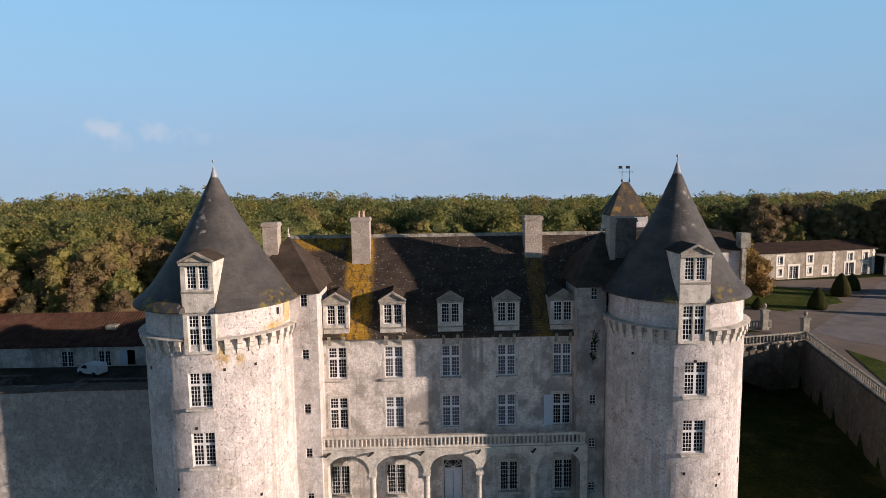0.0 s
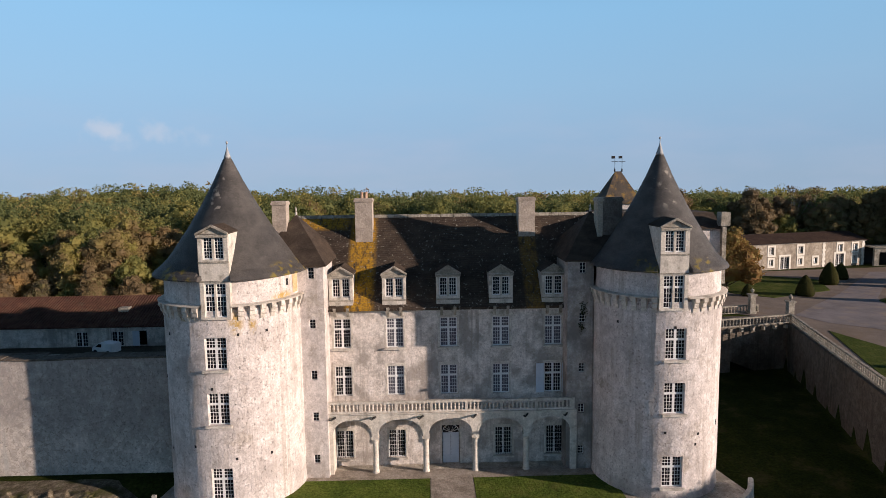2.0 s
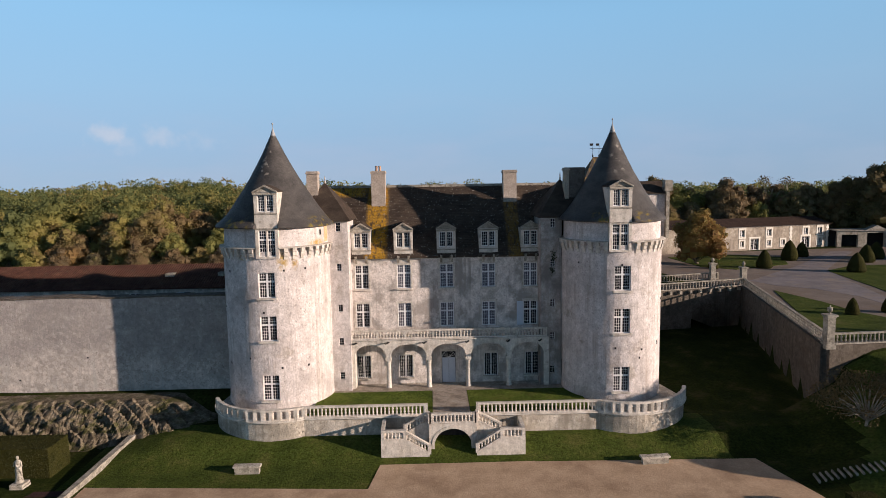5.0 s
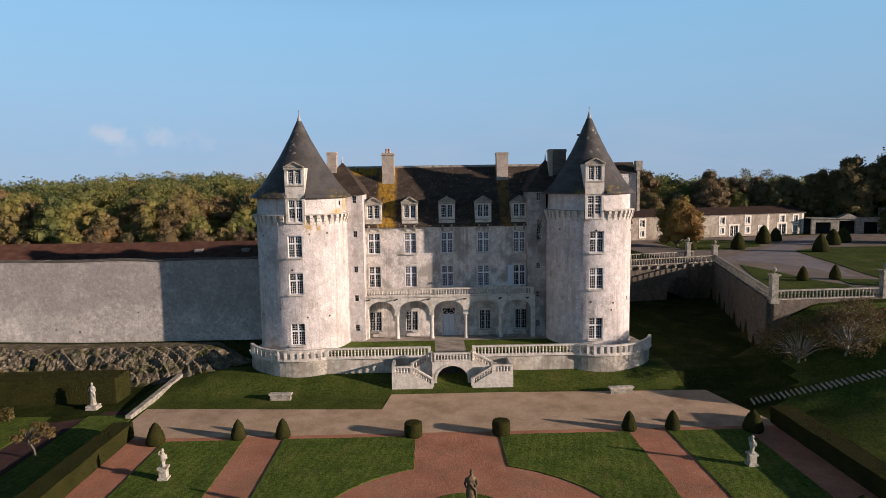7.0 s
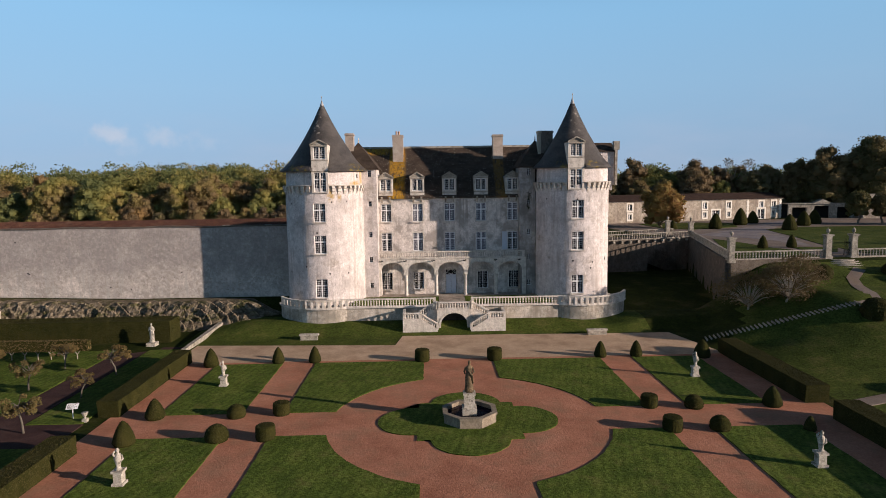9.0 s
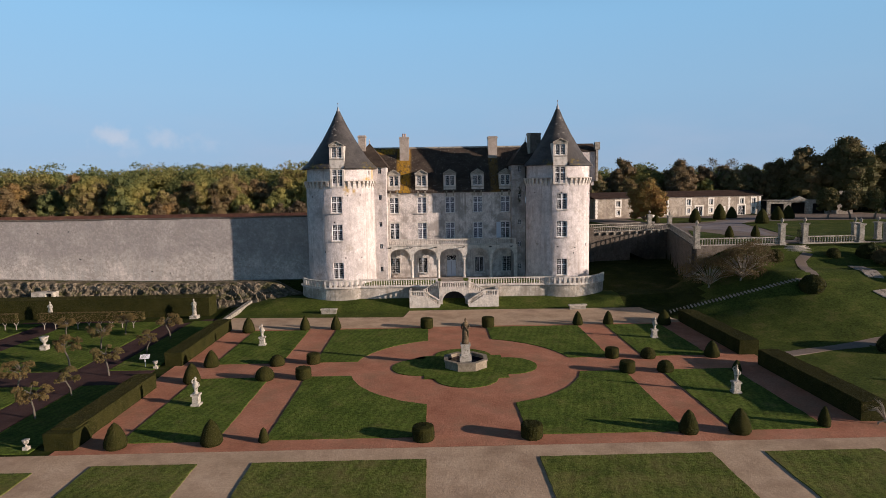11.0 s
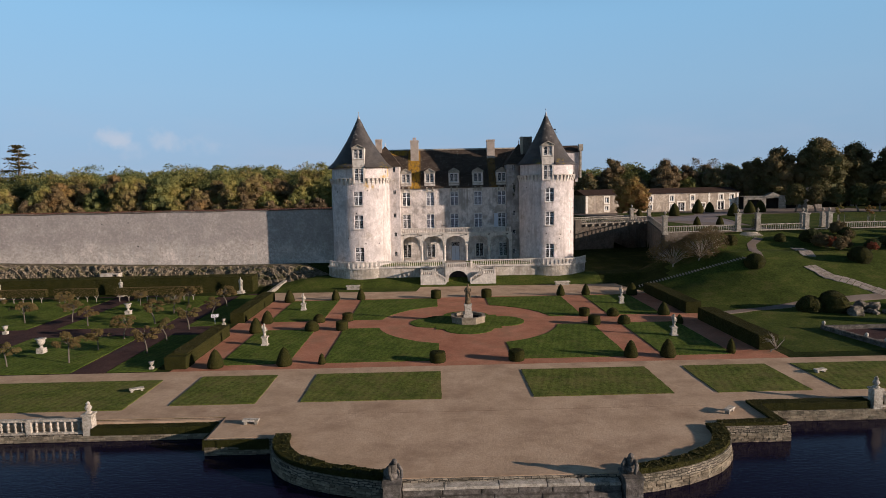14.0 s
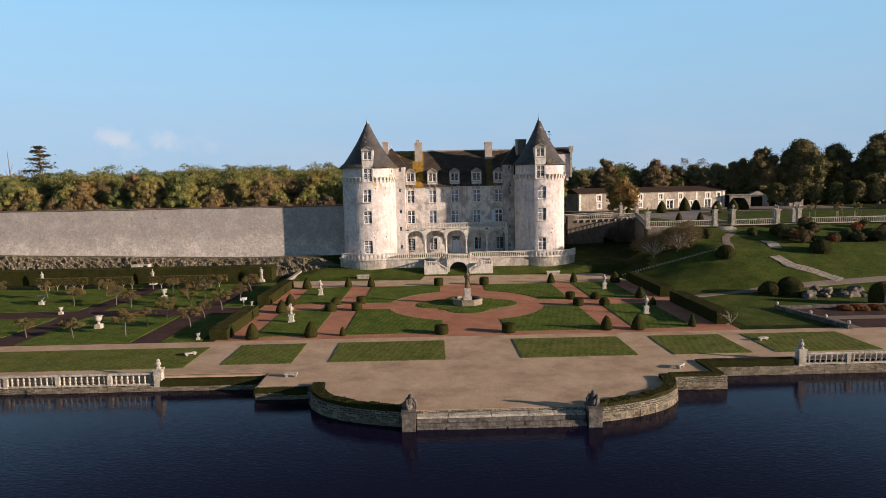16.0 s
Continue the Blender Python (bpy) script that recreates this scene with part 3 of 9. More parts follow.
M_bronze = surface("dark_ochre_statue", [(0.05, 0.037, 0.022), (0.11, 0.078, 0.042), (0.20, 0.14, 0.075)], 3, 12, 0.75, 0.4, fine_amt=0.4)
M_rock = surface("layered_grey_rock", [(0.062, 0.050, 0.035), (0.138, 0.113, 0.080), (0.265, 0.226, 0.17)], 1.5, 7, 0.97, 0.9, stretch=(1.2, 1, 2.6), fine_amt=0.5, stain=(0.060, 0.062, 0.020), stain_scale=0.6, stain_at=(0.5, 0.62), spec=0.05)


def leaf_mat(name, cols, rough=0.75, trans=0.25, vary=0.35, patch=1.5):
    """Leaves: colour from island and object, with a little light let through."""
    m, n, l, b = mat_base(name, rough)
    b.inputs["Specular IOR Level"].default_value = 0.2
    g = n.new("ShaderNodeNewGeometry")
    oi = n.new("ShaderNodeObjectInfo")
    nz = n.new("ShaderNodeTexNoise")
    nz.inputs["Scale"].default_value, nz.inputs["Detail"].default_value = 0.09, 3
    l.new(g.outputs["Position"], nz.inputs["Vector"])
    s = n.new("ShaderNodeMath")
    s.operation = "MULTIPLY_ADD"
    s.inputs[1].default_value = vary
    l.new(g.outputs["Random Per Island"], s.inputs[0])
    r0 = n.new("ShaderNodeMath")
    r0.operation = "MULTIPLY_ADD"
    r0.inputs[1].default_value, r0.inputs[2].default_value = 0.62, 0.02
    l.new(oi.outputs["Random"], r0.inputs[0])
    r1 = n.new("ShaderNodeMath")
    r1.operation = "MULTIPLY_ADD"
    r1.inputs[1].default_value, r1.inputs[2].default_value = patch, -patch / 2
    l.new(nz.outputs[0], r1.inputs[0])
    r2 = n.new("ShaderNodeMath")
    l.new(r0.outputs[0], r2.inputs[0])
    l.new(r1.outputs[0], r2.inputs[1])
    l.new(r2.outputs[0], s.inputs[2])
    ramp = n.new("ShaderNodeValToRGB")
    els = ramp.color_ramp.elements
    els[0].position, els[0].color = 0.0, (*cols[0], 1)
    els[1].position, els[1].color = 1.0, (*cols[-1], 1)
    for k, c in enumerate(cols[1:-1]):
        e = els.new((k + 1) / (len(cols) - 1))
        e.color = (*c, 1)
    l.new(s.outputs[0], ramp.inputs[0])
    l.new(ramp.outputs[0], b.inputs["Base Color"])
    tr = n.new("ShaderNodeBsdfTranslucent")
    l.new(ramp.outputs[0], tr.inputs[0])
    mx = n.new("ShaderNodeMixShader")
    mx.inputs[0].default_value = trans
    l.new(b.outputs[0], mx.inputs[1])
    l.new(tr.outputs[0], mx.inputs[2])
    l.new(mx.outputs[0], n["Material Output"].inputs[0])
    return m


M_wood_leaf = leaf_mat("autumn_wood_leaf", [(0.147, 0.165, 0.0622), (0.2318, 0.2277, 0.0724), (0.3167, 0.2732, 0.0838), (0.2658, 0.2049, 0.086), (0.2148, 0.1536, 0.0793), (0.2941, 0.1878, 0.0769), (0.3619, 0.2504, 0.0793)], trans=0.5, vary=0.12, patch=2.8)
M_brown_leaf = leaf_mat("bare_brown_wood_leaf", [(0.1313, 0.1025, 0.0675), (0.1812, 0.1375, 0.08), (0.225, 0.1562, 0.08), (0.1875, 0.165, 0.07), (0.15, 0.12, 0.075)], trans=0.45, vary=0.3, patch=2.2)
M_dark_leaf = leaf_mat("dark_oak_leaf", [(0.060, 0.074, 0.028), (0.090, 0.094, 0.034), (0.135, 0.110, 0.046), (0.165, 0.118, 0.056)], trans=0.35)
M_orange_leaf = leaf_mat("orange_autumn_leaf", [(0.14, 0.1646, 0.0476), (0.21, 0.2038, 0.056), (0.238, 0.196, 0.0588), (0.266, 0.1803, 0.0588), (0.259, 0.1411, 0.0532)], trans=0.4, vary=0.45)
M_twig_leaf = leaf_mat("dry_brown_twig_leaf", [(0.085, 0.064, 0.032), (0.13, 0.095, 0.043), (0.18, 0.125, 0.056)])
M_hedge_leaf = leaf_mat("hedge_leaf", [(0.023, 0.026, 0.007), (0.037, 0.038, 0.010), (0.052, 0.047, 0.014), (0.066, 0.058, 0.018)], trans=0.2, vary=0.22)
M_red_leaf = leaf_mat("rust_red_leaf", [(0.16, 0.05, 0.025), (0.26, 0.07, 0.03), (0.32, 0.10, 0.04)], trans=0.2, vary=0.7)


# ---- shared pieces ----
def inst(name, me, parent, m, label=""):
    ob = new(name, me)
    if parent:
        ob.parent = parent
        ob.matrix_parent_inverse = world_of(parent).inverted()
    ob.matrix_basis = m
    return tagged(ob, label)


def mesh_of(bm, name, mats, smooth=False):
    me = bpy.data.meshes.new(name)
    bmesh.ops.recalc_face_normals(bm, faces=bm.faces)
    bm.to_mesh(me)
    bm.free()
    for mt in mats:
        me.materials.append(mt)
    if smooth:
        for p in me.polygons:
            p.use_smooth = True
    return me


def limb(bm, pts, radii, seg=7):
    """A tapering tube through points."""
    rings = []
    for i, p in enumerate(pts):
        p = Vector(p)
        d = (Vector(pts[min(i + 1, len(pts) - 1)]) - Vector(pts[max(i - 1, 0)])).normalized()
        a = d.orthogonal().normalized()
        b = d.cross(a)
        rings.append([bm.verts.new(p + (a * math.cos(2 * math.pi * k / seg) + b * math.sin(2 * math.pi * k / seg)) * radii[i]) for k in range(seg)])
    for p, q in zip(rings, rings[1:]):
        # match the nearest corners so that the tube does not twist
        o = min(range(seg), key=lambda s: sum((p[i].co - q[(i + s) % seg].co).length for i in range(seg)))
        for i in range(seg):
            j = (i + 1) % seg
            bm.faces.new((p[i], p[j], q[(j + o) % seg], q[(i + o) % seg]))
    bm.faces.new(rings[0][::-1])
    bm.faces.new(rings[-1])


BAL_MESH = {}


def baluster_mesh(h, mat):
    key = (round(h, 2), mat.name)
    if key not in BAL_MESH:
        bm = bmesh.new()
        k = h
        prof = [(0.075, 0), (0.075, 0.06 * k), (0.045, 0.10 * k), (0.085, 0.30 * k), (0.045, 0.50 * k), (0.085, 0.70 * k), (0.045, 0.90 * k), (0.075, 0.94 * k), (0.075, k)]
        lathe(bm, prof, 8)
        BAL_MESH[key] = mesh_of(bm, "baluster", [mat])
    return BAL_MESH[key]


def bar_along(bm, a, b, w, h, lift=0.0):
    """A rail of width w and height h from a to b (3D), its underside at the points."""
    a, b = Vector(a), Vector(b)
    d = (b - a)
    flat = Vector((d.x, d.y, 0)).normalized()
    s = Vector((-flat.y, flat.x, 0)) * w / 2
    up = Vector((0, 0, h))
    lo = Vector((0, 0, lift))
    vs = [bm.verts.new(p + lo) for p in (a - s, a + s, b + s, b - s, a - s + up, a + s + up, b + s + up, b - s + up)]
    for f in ((0, 3, 2, 1), (4, 5, 6, 7), (0, 1, 5, 4), (1, 2, 6, 5), (2, 3, 7, 6), (3, 0, 4, 7)):
        bm.faces.new([vs[i] for i in f])


def balustrade(parent, pts, h, mat, spacing=0.30, posts=True, post_w=0.26, joined=False, every=0):
    """A balustrade over a polyline of 3D base points: plinth, handrail, balusters and posts as parts of parent."""
    base, rail = 0.12, 0.14
    bm, bt = bmesh.new(), bmesh.new()
    bp = bmesh.new()
    spots = []
    for a, b in zip(pts, pts[1:]):
        a, b = Vector(a), Vector(b)
        bar_along(bm, a, b, 0.24, base)
        bar_along(bt, a, b, 0.26, rail, h - rail)
        n = max(1, round((b - a).length / spacing))
        for i in range(n):
            spots.append(a.lerp(b, (i + 0.5) / n))
    part("plinth", bm, mat, parent)
    part("handrail", bt, mat, parent)
    hh = h - rail - base
    me = baluster_mesh(hh, mat)
    if joined:
        bj = bmesh.new()
        for k, p in enumerate(spots):
            lathe(bj, [(0.075, 0), (0.045, 0.12 * hh), (0.085, 0.3 * hh), (0.045, 0.5 * hh), (0.085, 0.72 * hh), (0.045, 0.9 * hh), (0.075, hh)], 6, p + Vector((0, 0, base)), cap=False)
        part("baluster_row", bj, mat, parent, kind="stuff")
    else:
        for k, p in enumerate(spots):
            if every and k % every == every - 1:
                box(bp, p.x - post_w / 2, p.x + post_w / 2, p.y - post_w / 2, p.y + post_w / 2, p.z, p.z + h - rail)
                part("post", bp, mat, parent)
                bp = bmesh.new()
                continue
            inst("baluster", me, parent, Matrix.Translation(p + Vector((0, 0, base))) @ Matrix.Rotation(0.4 * k, 4, "Z"))
    if posts:
        for p in pts:
            w = post_w / 2
            box(bp, p[0] - w, p[0] + w, p[1] - w, p[1] + w, p[2], p[2] + h + 0.01)
            part("post", bp, mat, parent)
            bp = bmesh.new()
    bp.free()


WIN = {}


def window_meshes(w, h, cols, rows, cross, mull=0.05):
    """Frame with muntins, and its two glass casements; local: x across, z up from the sill, y into the wall."""
    key = (round(w, 2), round(h, 2), cols, rows, cross, mull)
    if key in WIN:
        return WIN[key]
    bm = bmesh.new()
    f, d = (0.065, 0.06) if w > 0.6 else (0.03, 0.05)
    half = (w / 2 - f - mull)
    zc = h * 0.64
    zr = []
    if cross:
        r1 = max(1, round(rows * 0.62))
        for lo, hi, r in ((f, zc - 0.07, r1), (zc + 0.07, h - f, rows - r1)):
            zr += [(lo + (hi - lo) * j / r + (0.009 if j else 0), lo + (hi - lo) * (j + 1) / r - (0.009 if j < r - 1 else 0)) for j in range(r)]
    else:
        zr = [(f + (h - 2 * f) * j / rows + (0.009 if j else 0), f + (h - 2 * f) * (j + 1) / rows - (0.009 if j < rows - 1 else 0)) for j in range(rows)]
    xr = []
    for s in (-1, 1):
        for i in range(cols):
            q = sorted((s * (mull + half * i / cols + (0.009 if i else 0)), s * (mull + half * (i + 1) / cols - (0.009 if i < cols - 1 else 0))))
            xr.append(tuple(q))
    wall_grid(bm, [-w / 2, w / 2], [0, h], [(a, b, c, e) for a, b in xr for c, e in zr], lambda u, v: (u, 0, v), lambda u, v: (u, d, v))
    fr = mesh_of(bm, "window", [M_white])
    bm = bmesh.new()
    box(bm, 0, half, 0.028, 0.037, f - 0.01, h - f + 0.01)
    gl = mesh_of(bm, "casement_glass", [M_glass])
    WIN[key] = (fr, gl, half)
    return WIN[key]


def window(parent, cx, y, z0, w, h, cols=3, rows=8, cross=True, sill=True, m=None, bars=False, label="", stones=None, mull=0.075, pale=False):
    """A small-paned window in an opening; y is the face of the frame."""
    fr, gl, half = window_meshes(w, h, cols, rows, cross, mull)
    mm = (m or Matrix.Identity(4)) @ Matrix.Translation((cx, y, z0))
    ob = inst("window", fr, parent, mm, label or "white small-paned window")
    for s, x in (("a", -mull - half), ("b", mull)):
        gl2 = gl
        if pale:
            if (id(gl), "p") not in WIN:
                WIN[(id(gl), "p")] = gl.copy()
                WIN[(id(gl), "p")].materials[0] = M_glass_pale
            gl2 = WIN[(id(gl), "p")]
        inst("casement_glass", gl2, ob, mm @ Matrix.Translation((x, 0, 0)), "dark old glass")
    if sill:
        bm = bmesh.new()
        box(bm, cx - w / 2 - 0.14, cx + w / 2 + 0.14, y - 0.36, y + 0.02, z0 - 0.13, z0 - 0.01, m)
        part("sill", bm, M_ashlar, ob, "stone sill")
    if mull > 0.08:
        bm = bmesh.new()
        box(bm, cx - mull * 0.7, cx + mull * 0.7, y - 0.07, y - 0.003, z0, z0 + h, m)
        part("mullion", bm, M_ashlar, ob, "stone mullion")
    if stones is not None:
        bm = bmesh.new()
        surround(bm, cx, stones, z0, w, h)
        part("surround", bm, M_ashlar, ob, "dressed limestone surround")
    if bars:
        for i in range(7):
            bm = bmesh.new()
            lathe(bm, [(0.014, 0), (0.014, h)], 6, (cx - w / 2 + 0.1 + (w - 0.2) * i / 6, y - 0.06, z0))
            part("iron_bar", bm, M_dark, ob, "black iron bar")
        for k in (0.25, 0.5, 0.75):
            bm = bmesh.new()
            box(bm, cx - w / 2, cx + w / 2, y - 0.045, y - 0.03, z0 + h * k - 0.015, z0 + h * k + 0.015)
            part("iron_bar", bm, M_dark, ob, "black iron bar")
    return ob


def surround(bm, cx, y, z0, w, h, t=0.13, proud=0.008):
    """Dressed stone round an opening, barely proud of the wall and following its curve."""
    fy = y if callable(y) else (lambda u: y)
    us = [cx - w / 2 - t] + frange(cx - w / 2, cx + w / 2, w / 4) + [cx + w / 2 + t]
    wall_grid(bm, us, [z0, z0 + h, z0 + h + 0.2], [(cx - w / 2, cx + w / 2, z0, z0 + h)], lambda u, v: (u, fy(u) - proud, v), lambda u, v: (u, fy(u) + 0.06, v))


# ---- castle: main wing ----
FY, TZ = 35.83, 2.35       # facade plane, terrace level
XL, XR = -7.92, 8.78
castle = thing("castle", (AX, 39, TZ), "pale limestone castle wing with arcaded loggia and dormers", "castle")
WX = [-6.88, -3.27, 0.42, 4.05, 7.68]
holes = [(x - 0.59, x + 0.59, 10.75, 12.8) for x in WX] + [(x - 0.59, x + 0.59, 7.35, 9.45) for x in WX]
bm = bmesh.new()
wall_grid(bm, frange(XL, XR, 1.2), frange(6.62, 13.42, 1.1), holes, lambda u, v: (u, FY, v), lambda u, v: (u, FY + 0.55, v))
part("wall", bm, M_facade, castle, "pale stained lime render over rubble")
# near-black sheet behind the windows stands for the unlit rooms
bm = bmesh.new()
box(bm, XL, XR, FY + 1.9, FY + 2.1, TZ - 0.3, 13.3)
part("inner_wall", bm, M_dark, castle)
for i, x in enumerate(WX):
    window(castle, x, FY + 0.16, 10.75, 1.18, 2.05, stones=FY, pale=i != 0)
    wv = window(castle, x, FY + 0.16, 7.35, 1.18, 2.1, sill=False, stones=FY, pale=i in (1, 2, 3))
    if i == 4:
        for s in (-1, 1):
            bm = bmesh.new()
            x0, x1 = sorted((x + s * 0.62, x + s * 1.2))
            box(bm, x0, x1, FY - 0.09, FY - 0.045, 7.36, 9.45)
            for zz in (7.6, 8.4, 9.2):
                box(bm, x0 + 0.02, x1 - 0.02, FY - 0.105, FY - 0.09, zz - 0.05, zz + 0.05)
            part("shutter", bm, M_grey_paint, wv, "open pale grey-blue wooden shutter")
# cornice under the eave, broken at each dormer
bm = bmesh.new()
edges = [XL] + [q for x in WX for q in (x - 0.95, x + 0.95)] + [XR]
for a, b in zip(edges[0::2], edges[1::2]):
    if b - a > 0.1:
        prism(bm, [(a, FY + 0.2, 13.30), (a, FY - 0.16, 13.30), (a, FY - 0.16, 13.42), (a, FY - 0.24, 13.43), (a, FY - 0.24, 13.52), (a, FY + 0.2, 13.52)], (b - a, 0, 0))
        part("cornice", bm, M_ashlar, castle, "stone eave cornice")
        bm = bmesh.new()
bm.free()

# loggia
AY = 34.4
BY, LZ = FY + 0.03, 2.12   # loggia back wall and floor
bay_edges = [-7.72, -4.68, -1.24, 2.14, 5.62, 8.82]
bm = bmesh.new()
for a, b in zip(bay_edges, bay_edges[1:]):
    x0, x1 = a + 0.2, b - 0.2
    cx, hw = (x0 + x1) / 2, (x1 - x0) / 2
    spring, rise, top = 4.95, 1.2, 6.55
    pts = []
    for k in range(17):
        t = math.pi * k / 16
        cs, sn = math.cos(t), math.sin(t)
        pts.append((cx - hw * math.copysign(abs(cs) ** 0.85, cs), spring + rise * abs(sn) ** 0.85))
    for (xa, za), (xb, zb) in zip(pts, pts[1:]):
        prism(bm, [(xa, AY, za), (xb, AY, zb), (xb, AY, top), (xa, AY, top)], (0, 0.5, 0))
    box(bm, a, x0, AY, AY + 0.5, spring, top)
    box(bm, x1, b, AY, AY + 0.5, spring, top)
part("arcade", bm, M_ashlar, castle, "row of basket arches in dressed stone")
bm = bmesh.new()
for a, b in zip(bay_edges, bay_edges[1:]):
    x0, x1 = a + 0.2, b - 0.2
    cx, hw = (x0 + x1) / 2, (x1 - x0) / 2
    n = 15
    pts = []
    for k in range(n + 1):
        t = math.pi * k / n
        cs, sn = math.cos(t), math.sin(t)
        pts.append((cx - hw * math.copysign(abs(cs) ** 0.85, cs), 4.95 + 1.2 * abs(sn) ** 0.85, cs, sn))
    for p, q in zip(pts, pts[1:]):
        o = [(p[0], AY - 0.012, p[1]), (q[0], AY - 0.012, q[1]), (q[0] - 0.13 * q[2], AY - 0.012, q[1] + 0.13 * q[3]), (p[0] - 0.13 * p[2], AY - 0.012, p[1] + 0.13 * p[3])]
        prism(bm, o, (0, 0.04, 0))
part("arch_moulding", bm, M_ashlar, castle)
bm = bmesh.new()
lathe(bm, [(0.27, 0), (0.27, 0.2), (0.24, 0.24), (0.24, 0.3), (0.205, 0.35), (0.19, 2.1), (0.22, 2.16), (0.20, 2.2), (0.25, 2.38), (0.25, 2.6)], 16)
colm = mesh_of(bm, "column", [M_ashlar], True)
for x in bay_edges[1:-1]:
    inst("column", colm, castle, Matrix.Translation((x, AY + 0.25, LZ)) @ Matrix.Diagonal((1, 1, 1.09, 1)), "slender stone column")
    bm = bmesh.new()
    box(bm, x - 0.25, x + 0.25, AY - 0.015, AY + 0.515, 4.74, 4.96)
    part("impost", bm, M_ashlar, castle, "square stone impost block")
bm = bmesh.new()
bm.free()
for x in (bay_edges[0], bay_edges[-1]):
    bm = bmesh.new()
    box(bm, x - 0.22, x + 0.22, AY - 0.01, FY + 0.02, TZ - 0.5, 6.56)
    part("pier", bm, M_ashlar, castle)
# loggia back wall with barred windows and the door


LW = [(-6.92, 2.85, 1.2, 1.98), (-3.26, 2.85, 1.2, 1.98), (4.2, 2.85, 1.2, 2.02), (7.82, 2.88, 1.2, 2.02)]
DX = 0.5
lh = [(x - w / 2, x + w / 2, z, z + h) for x, z, w, h in LW] + [(DX - 0.62, DX + 0.62, LZ + 0.02, 5.1)]
bm = bmesh.new()
wall_grid(bm, frange(XL, XR, 1.2), frange(TZ - 0.4, 6.5, 1.0), lh, lambda u, v: (u, BY, v), lambda u, v: (u, BY + 0.45, v))
part("loggia_wall", bm, M_facade, castle)
for x, z, w, h in LW:
    window(castle, x, BY + 0.12, z, w, h, 3, 7, False, True, bars=True, stones=BY)
bm = bmesh.new()
surround(bm, DX, BY, LZ + 0.02, 1.24, 2.95)
part("door_surround", bm, M_ashlar, castle)
door = thing("door", (DX, BY + 0.1, TZ), "", "")
door.parent, door.matrix_parent_inverse = castle, world_of(castle).inverted()
bm = bmesh.new()
for s in (-1, 1):
    x0, x1 = sorted((DX + s * 0.012, DX + s * 0.58))
    box(bm, x0, x1, BY + 0.12, BY + 0.18, LZ + 0.03, 4.4)
    for za, zb in ((LZ + 0.2, LZ + 0.85), (LZ + 0.98, 4.25)):
        box(bm, x0 + 0.1, x1 - 0.1, BY + 0.1, BY + 0.12, za, zb)
box(bm, DX - 0.58, DX + 0.58, BY + 0.11, BY + 0.19, 4.404, 4.5)
part("door_leaf", bm, M_grey_paint, door, "pale grey double door leaves")
bm = bmesh.new()
for k in range(9):
    a = math.pi * k / 8
    bar_along(bm, (DX, BY + 0.15, 4.5), (DX + 0.58 * math.cos(a), BY + 0.15001 , 4.5 + 0.58 * math.sin(a)), 0.03, 0.03) if 0 < k < 8 and k != 4 else None
for k in range(16):
    a, b2 = math.pi * k / 16, math.pi * (k + 1) / 16
    prism(bm, [(DX + r * math.cos(t), BY + 0.13, 4.5 + r * math.sin(t)) for r, t in ((0.6, a), (0.6, b2), (0.57, b2), (0.57, a))], (0, 0.05, 0))
part("fanlight_frame", bm, M_white, door, "white fanlight glazing bars")
bm = bmesh.new()
box(bm, DX - 0.58, DX + 0.58, BY + 0.16, BY + 0.17, 4.5, 5.1)
part("fanlight_glass", bm, M_glass, door)
# balcony floor over the loggia, and its balustrade
bm = bmesh.new()
box(bm, XL, XR + 0.2, AY - 0.12, FY + 0.0, 6.553, 6.62)
part("balcony_floor", bm, M_ashlar, castle)
bm = bmesh.new()
box(bm, XL, XR, AY - 0.02, BY + 0.5, LZ - 0.2, LZ)
part("loggia_floor", bm, M_wood_floor, castle)
balcony = thing("balcony", (AX, AY, 6.64), "", "")
balcony.parent, balcony.matrix_parent_inverse = castle, world_of(castle).inverted()
balustrade(balcony, [(XL + 0.1, AY + 0.1, 6.64), (XR, AY + 0.1, 6.64)], 0.78, M_ashlar, 0.262, every=9, post_w=0.2)
# carved water spouts below the balcony
for x in (-7.3, -4.6, -1.4, 2.2, 5.7, 8.4):
    bm = bmesh.new()
    limb(bm, [(x, AY + 0.05, 6.36), (x - 0.1, AY - 0.2, 6.38), (x - 0.24, AY - 0.42, 6.34), (x - 0.36, AY - 0.5, 6.42)], [0.06, 0.07, 0.06, 0.045], 8)
    part("water_spout", bm, M_iron, castle, "dark weathered beast-headed water spout")

# roof
RZ0, RY0, RZ1, RY1 = 13.5, FY - 0.28, 19.5, 41.2


def roof_z(y):
    return RZ0 + (y - RY0) * (RZ1 - RZ0) / (RY1 - RY0)


bm = bmesh.new()
n = 44
xa, xb = -10.9, 19.0
prof = []
for k in range(n):
    # courses of flat tiles, each a little step
    ya, yb = RY0 + (RY1 - RY0) * k / n, RY0 + (RY1 - RY0) * (k + 1) / n
    prof += [(xa, ya - 0.02, roof_z(ya) + 0.04), (xa, yb - 0.02, roof_z(yb) + 0.005)]
prof += [(xa, RY1, RZ1 + 0.04), (xa, 2 * RY1 - RY0, RZ0), (xa, 2 * RY1 - RY0, RZ0 - 0.25), (xa, RY1, RZ1 - 0.3), (xa, RY0, RZ0 - 0.12)]
prism(bm, prof, (xb - xa, 0, 0))
M_mainroof = M_roof.copy()
M_mainroof.name = "dark_tile_with_lichen"
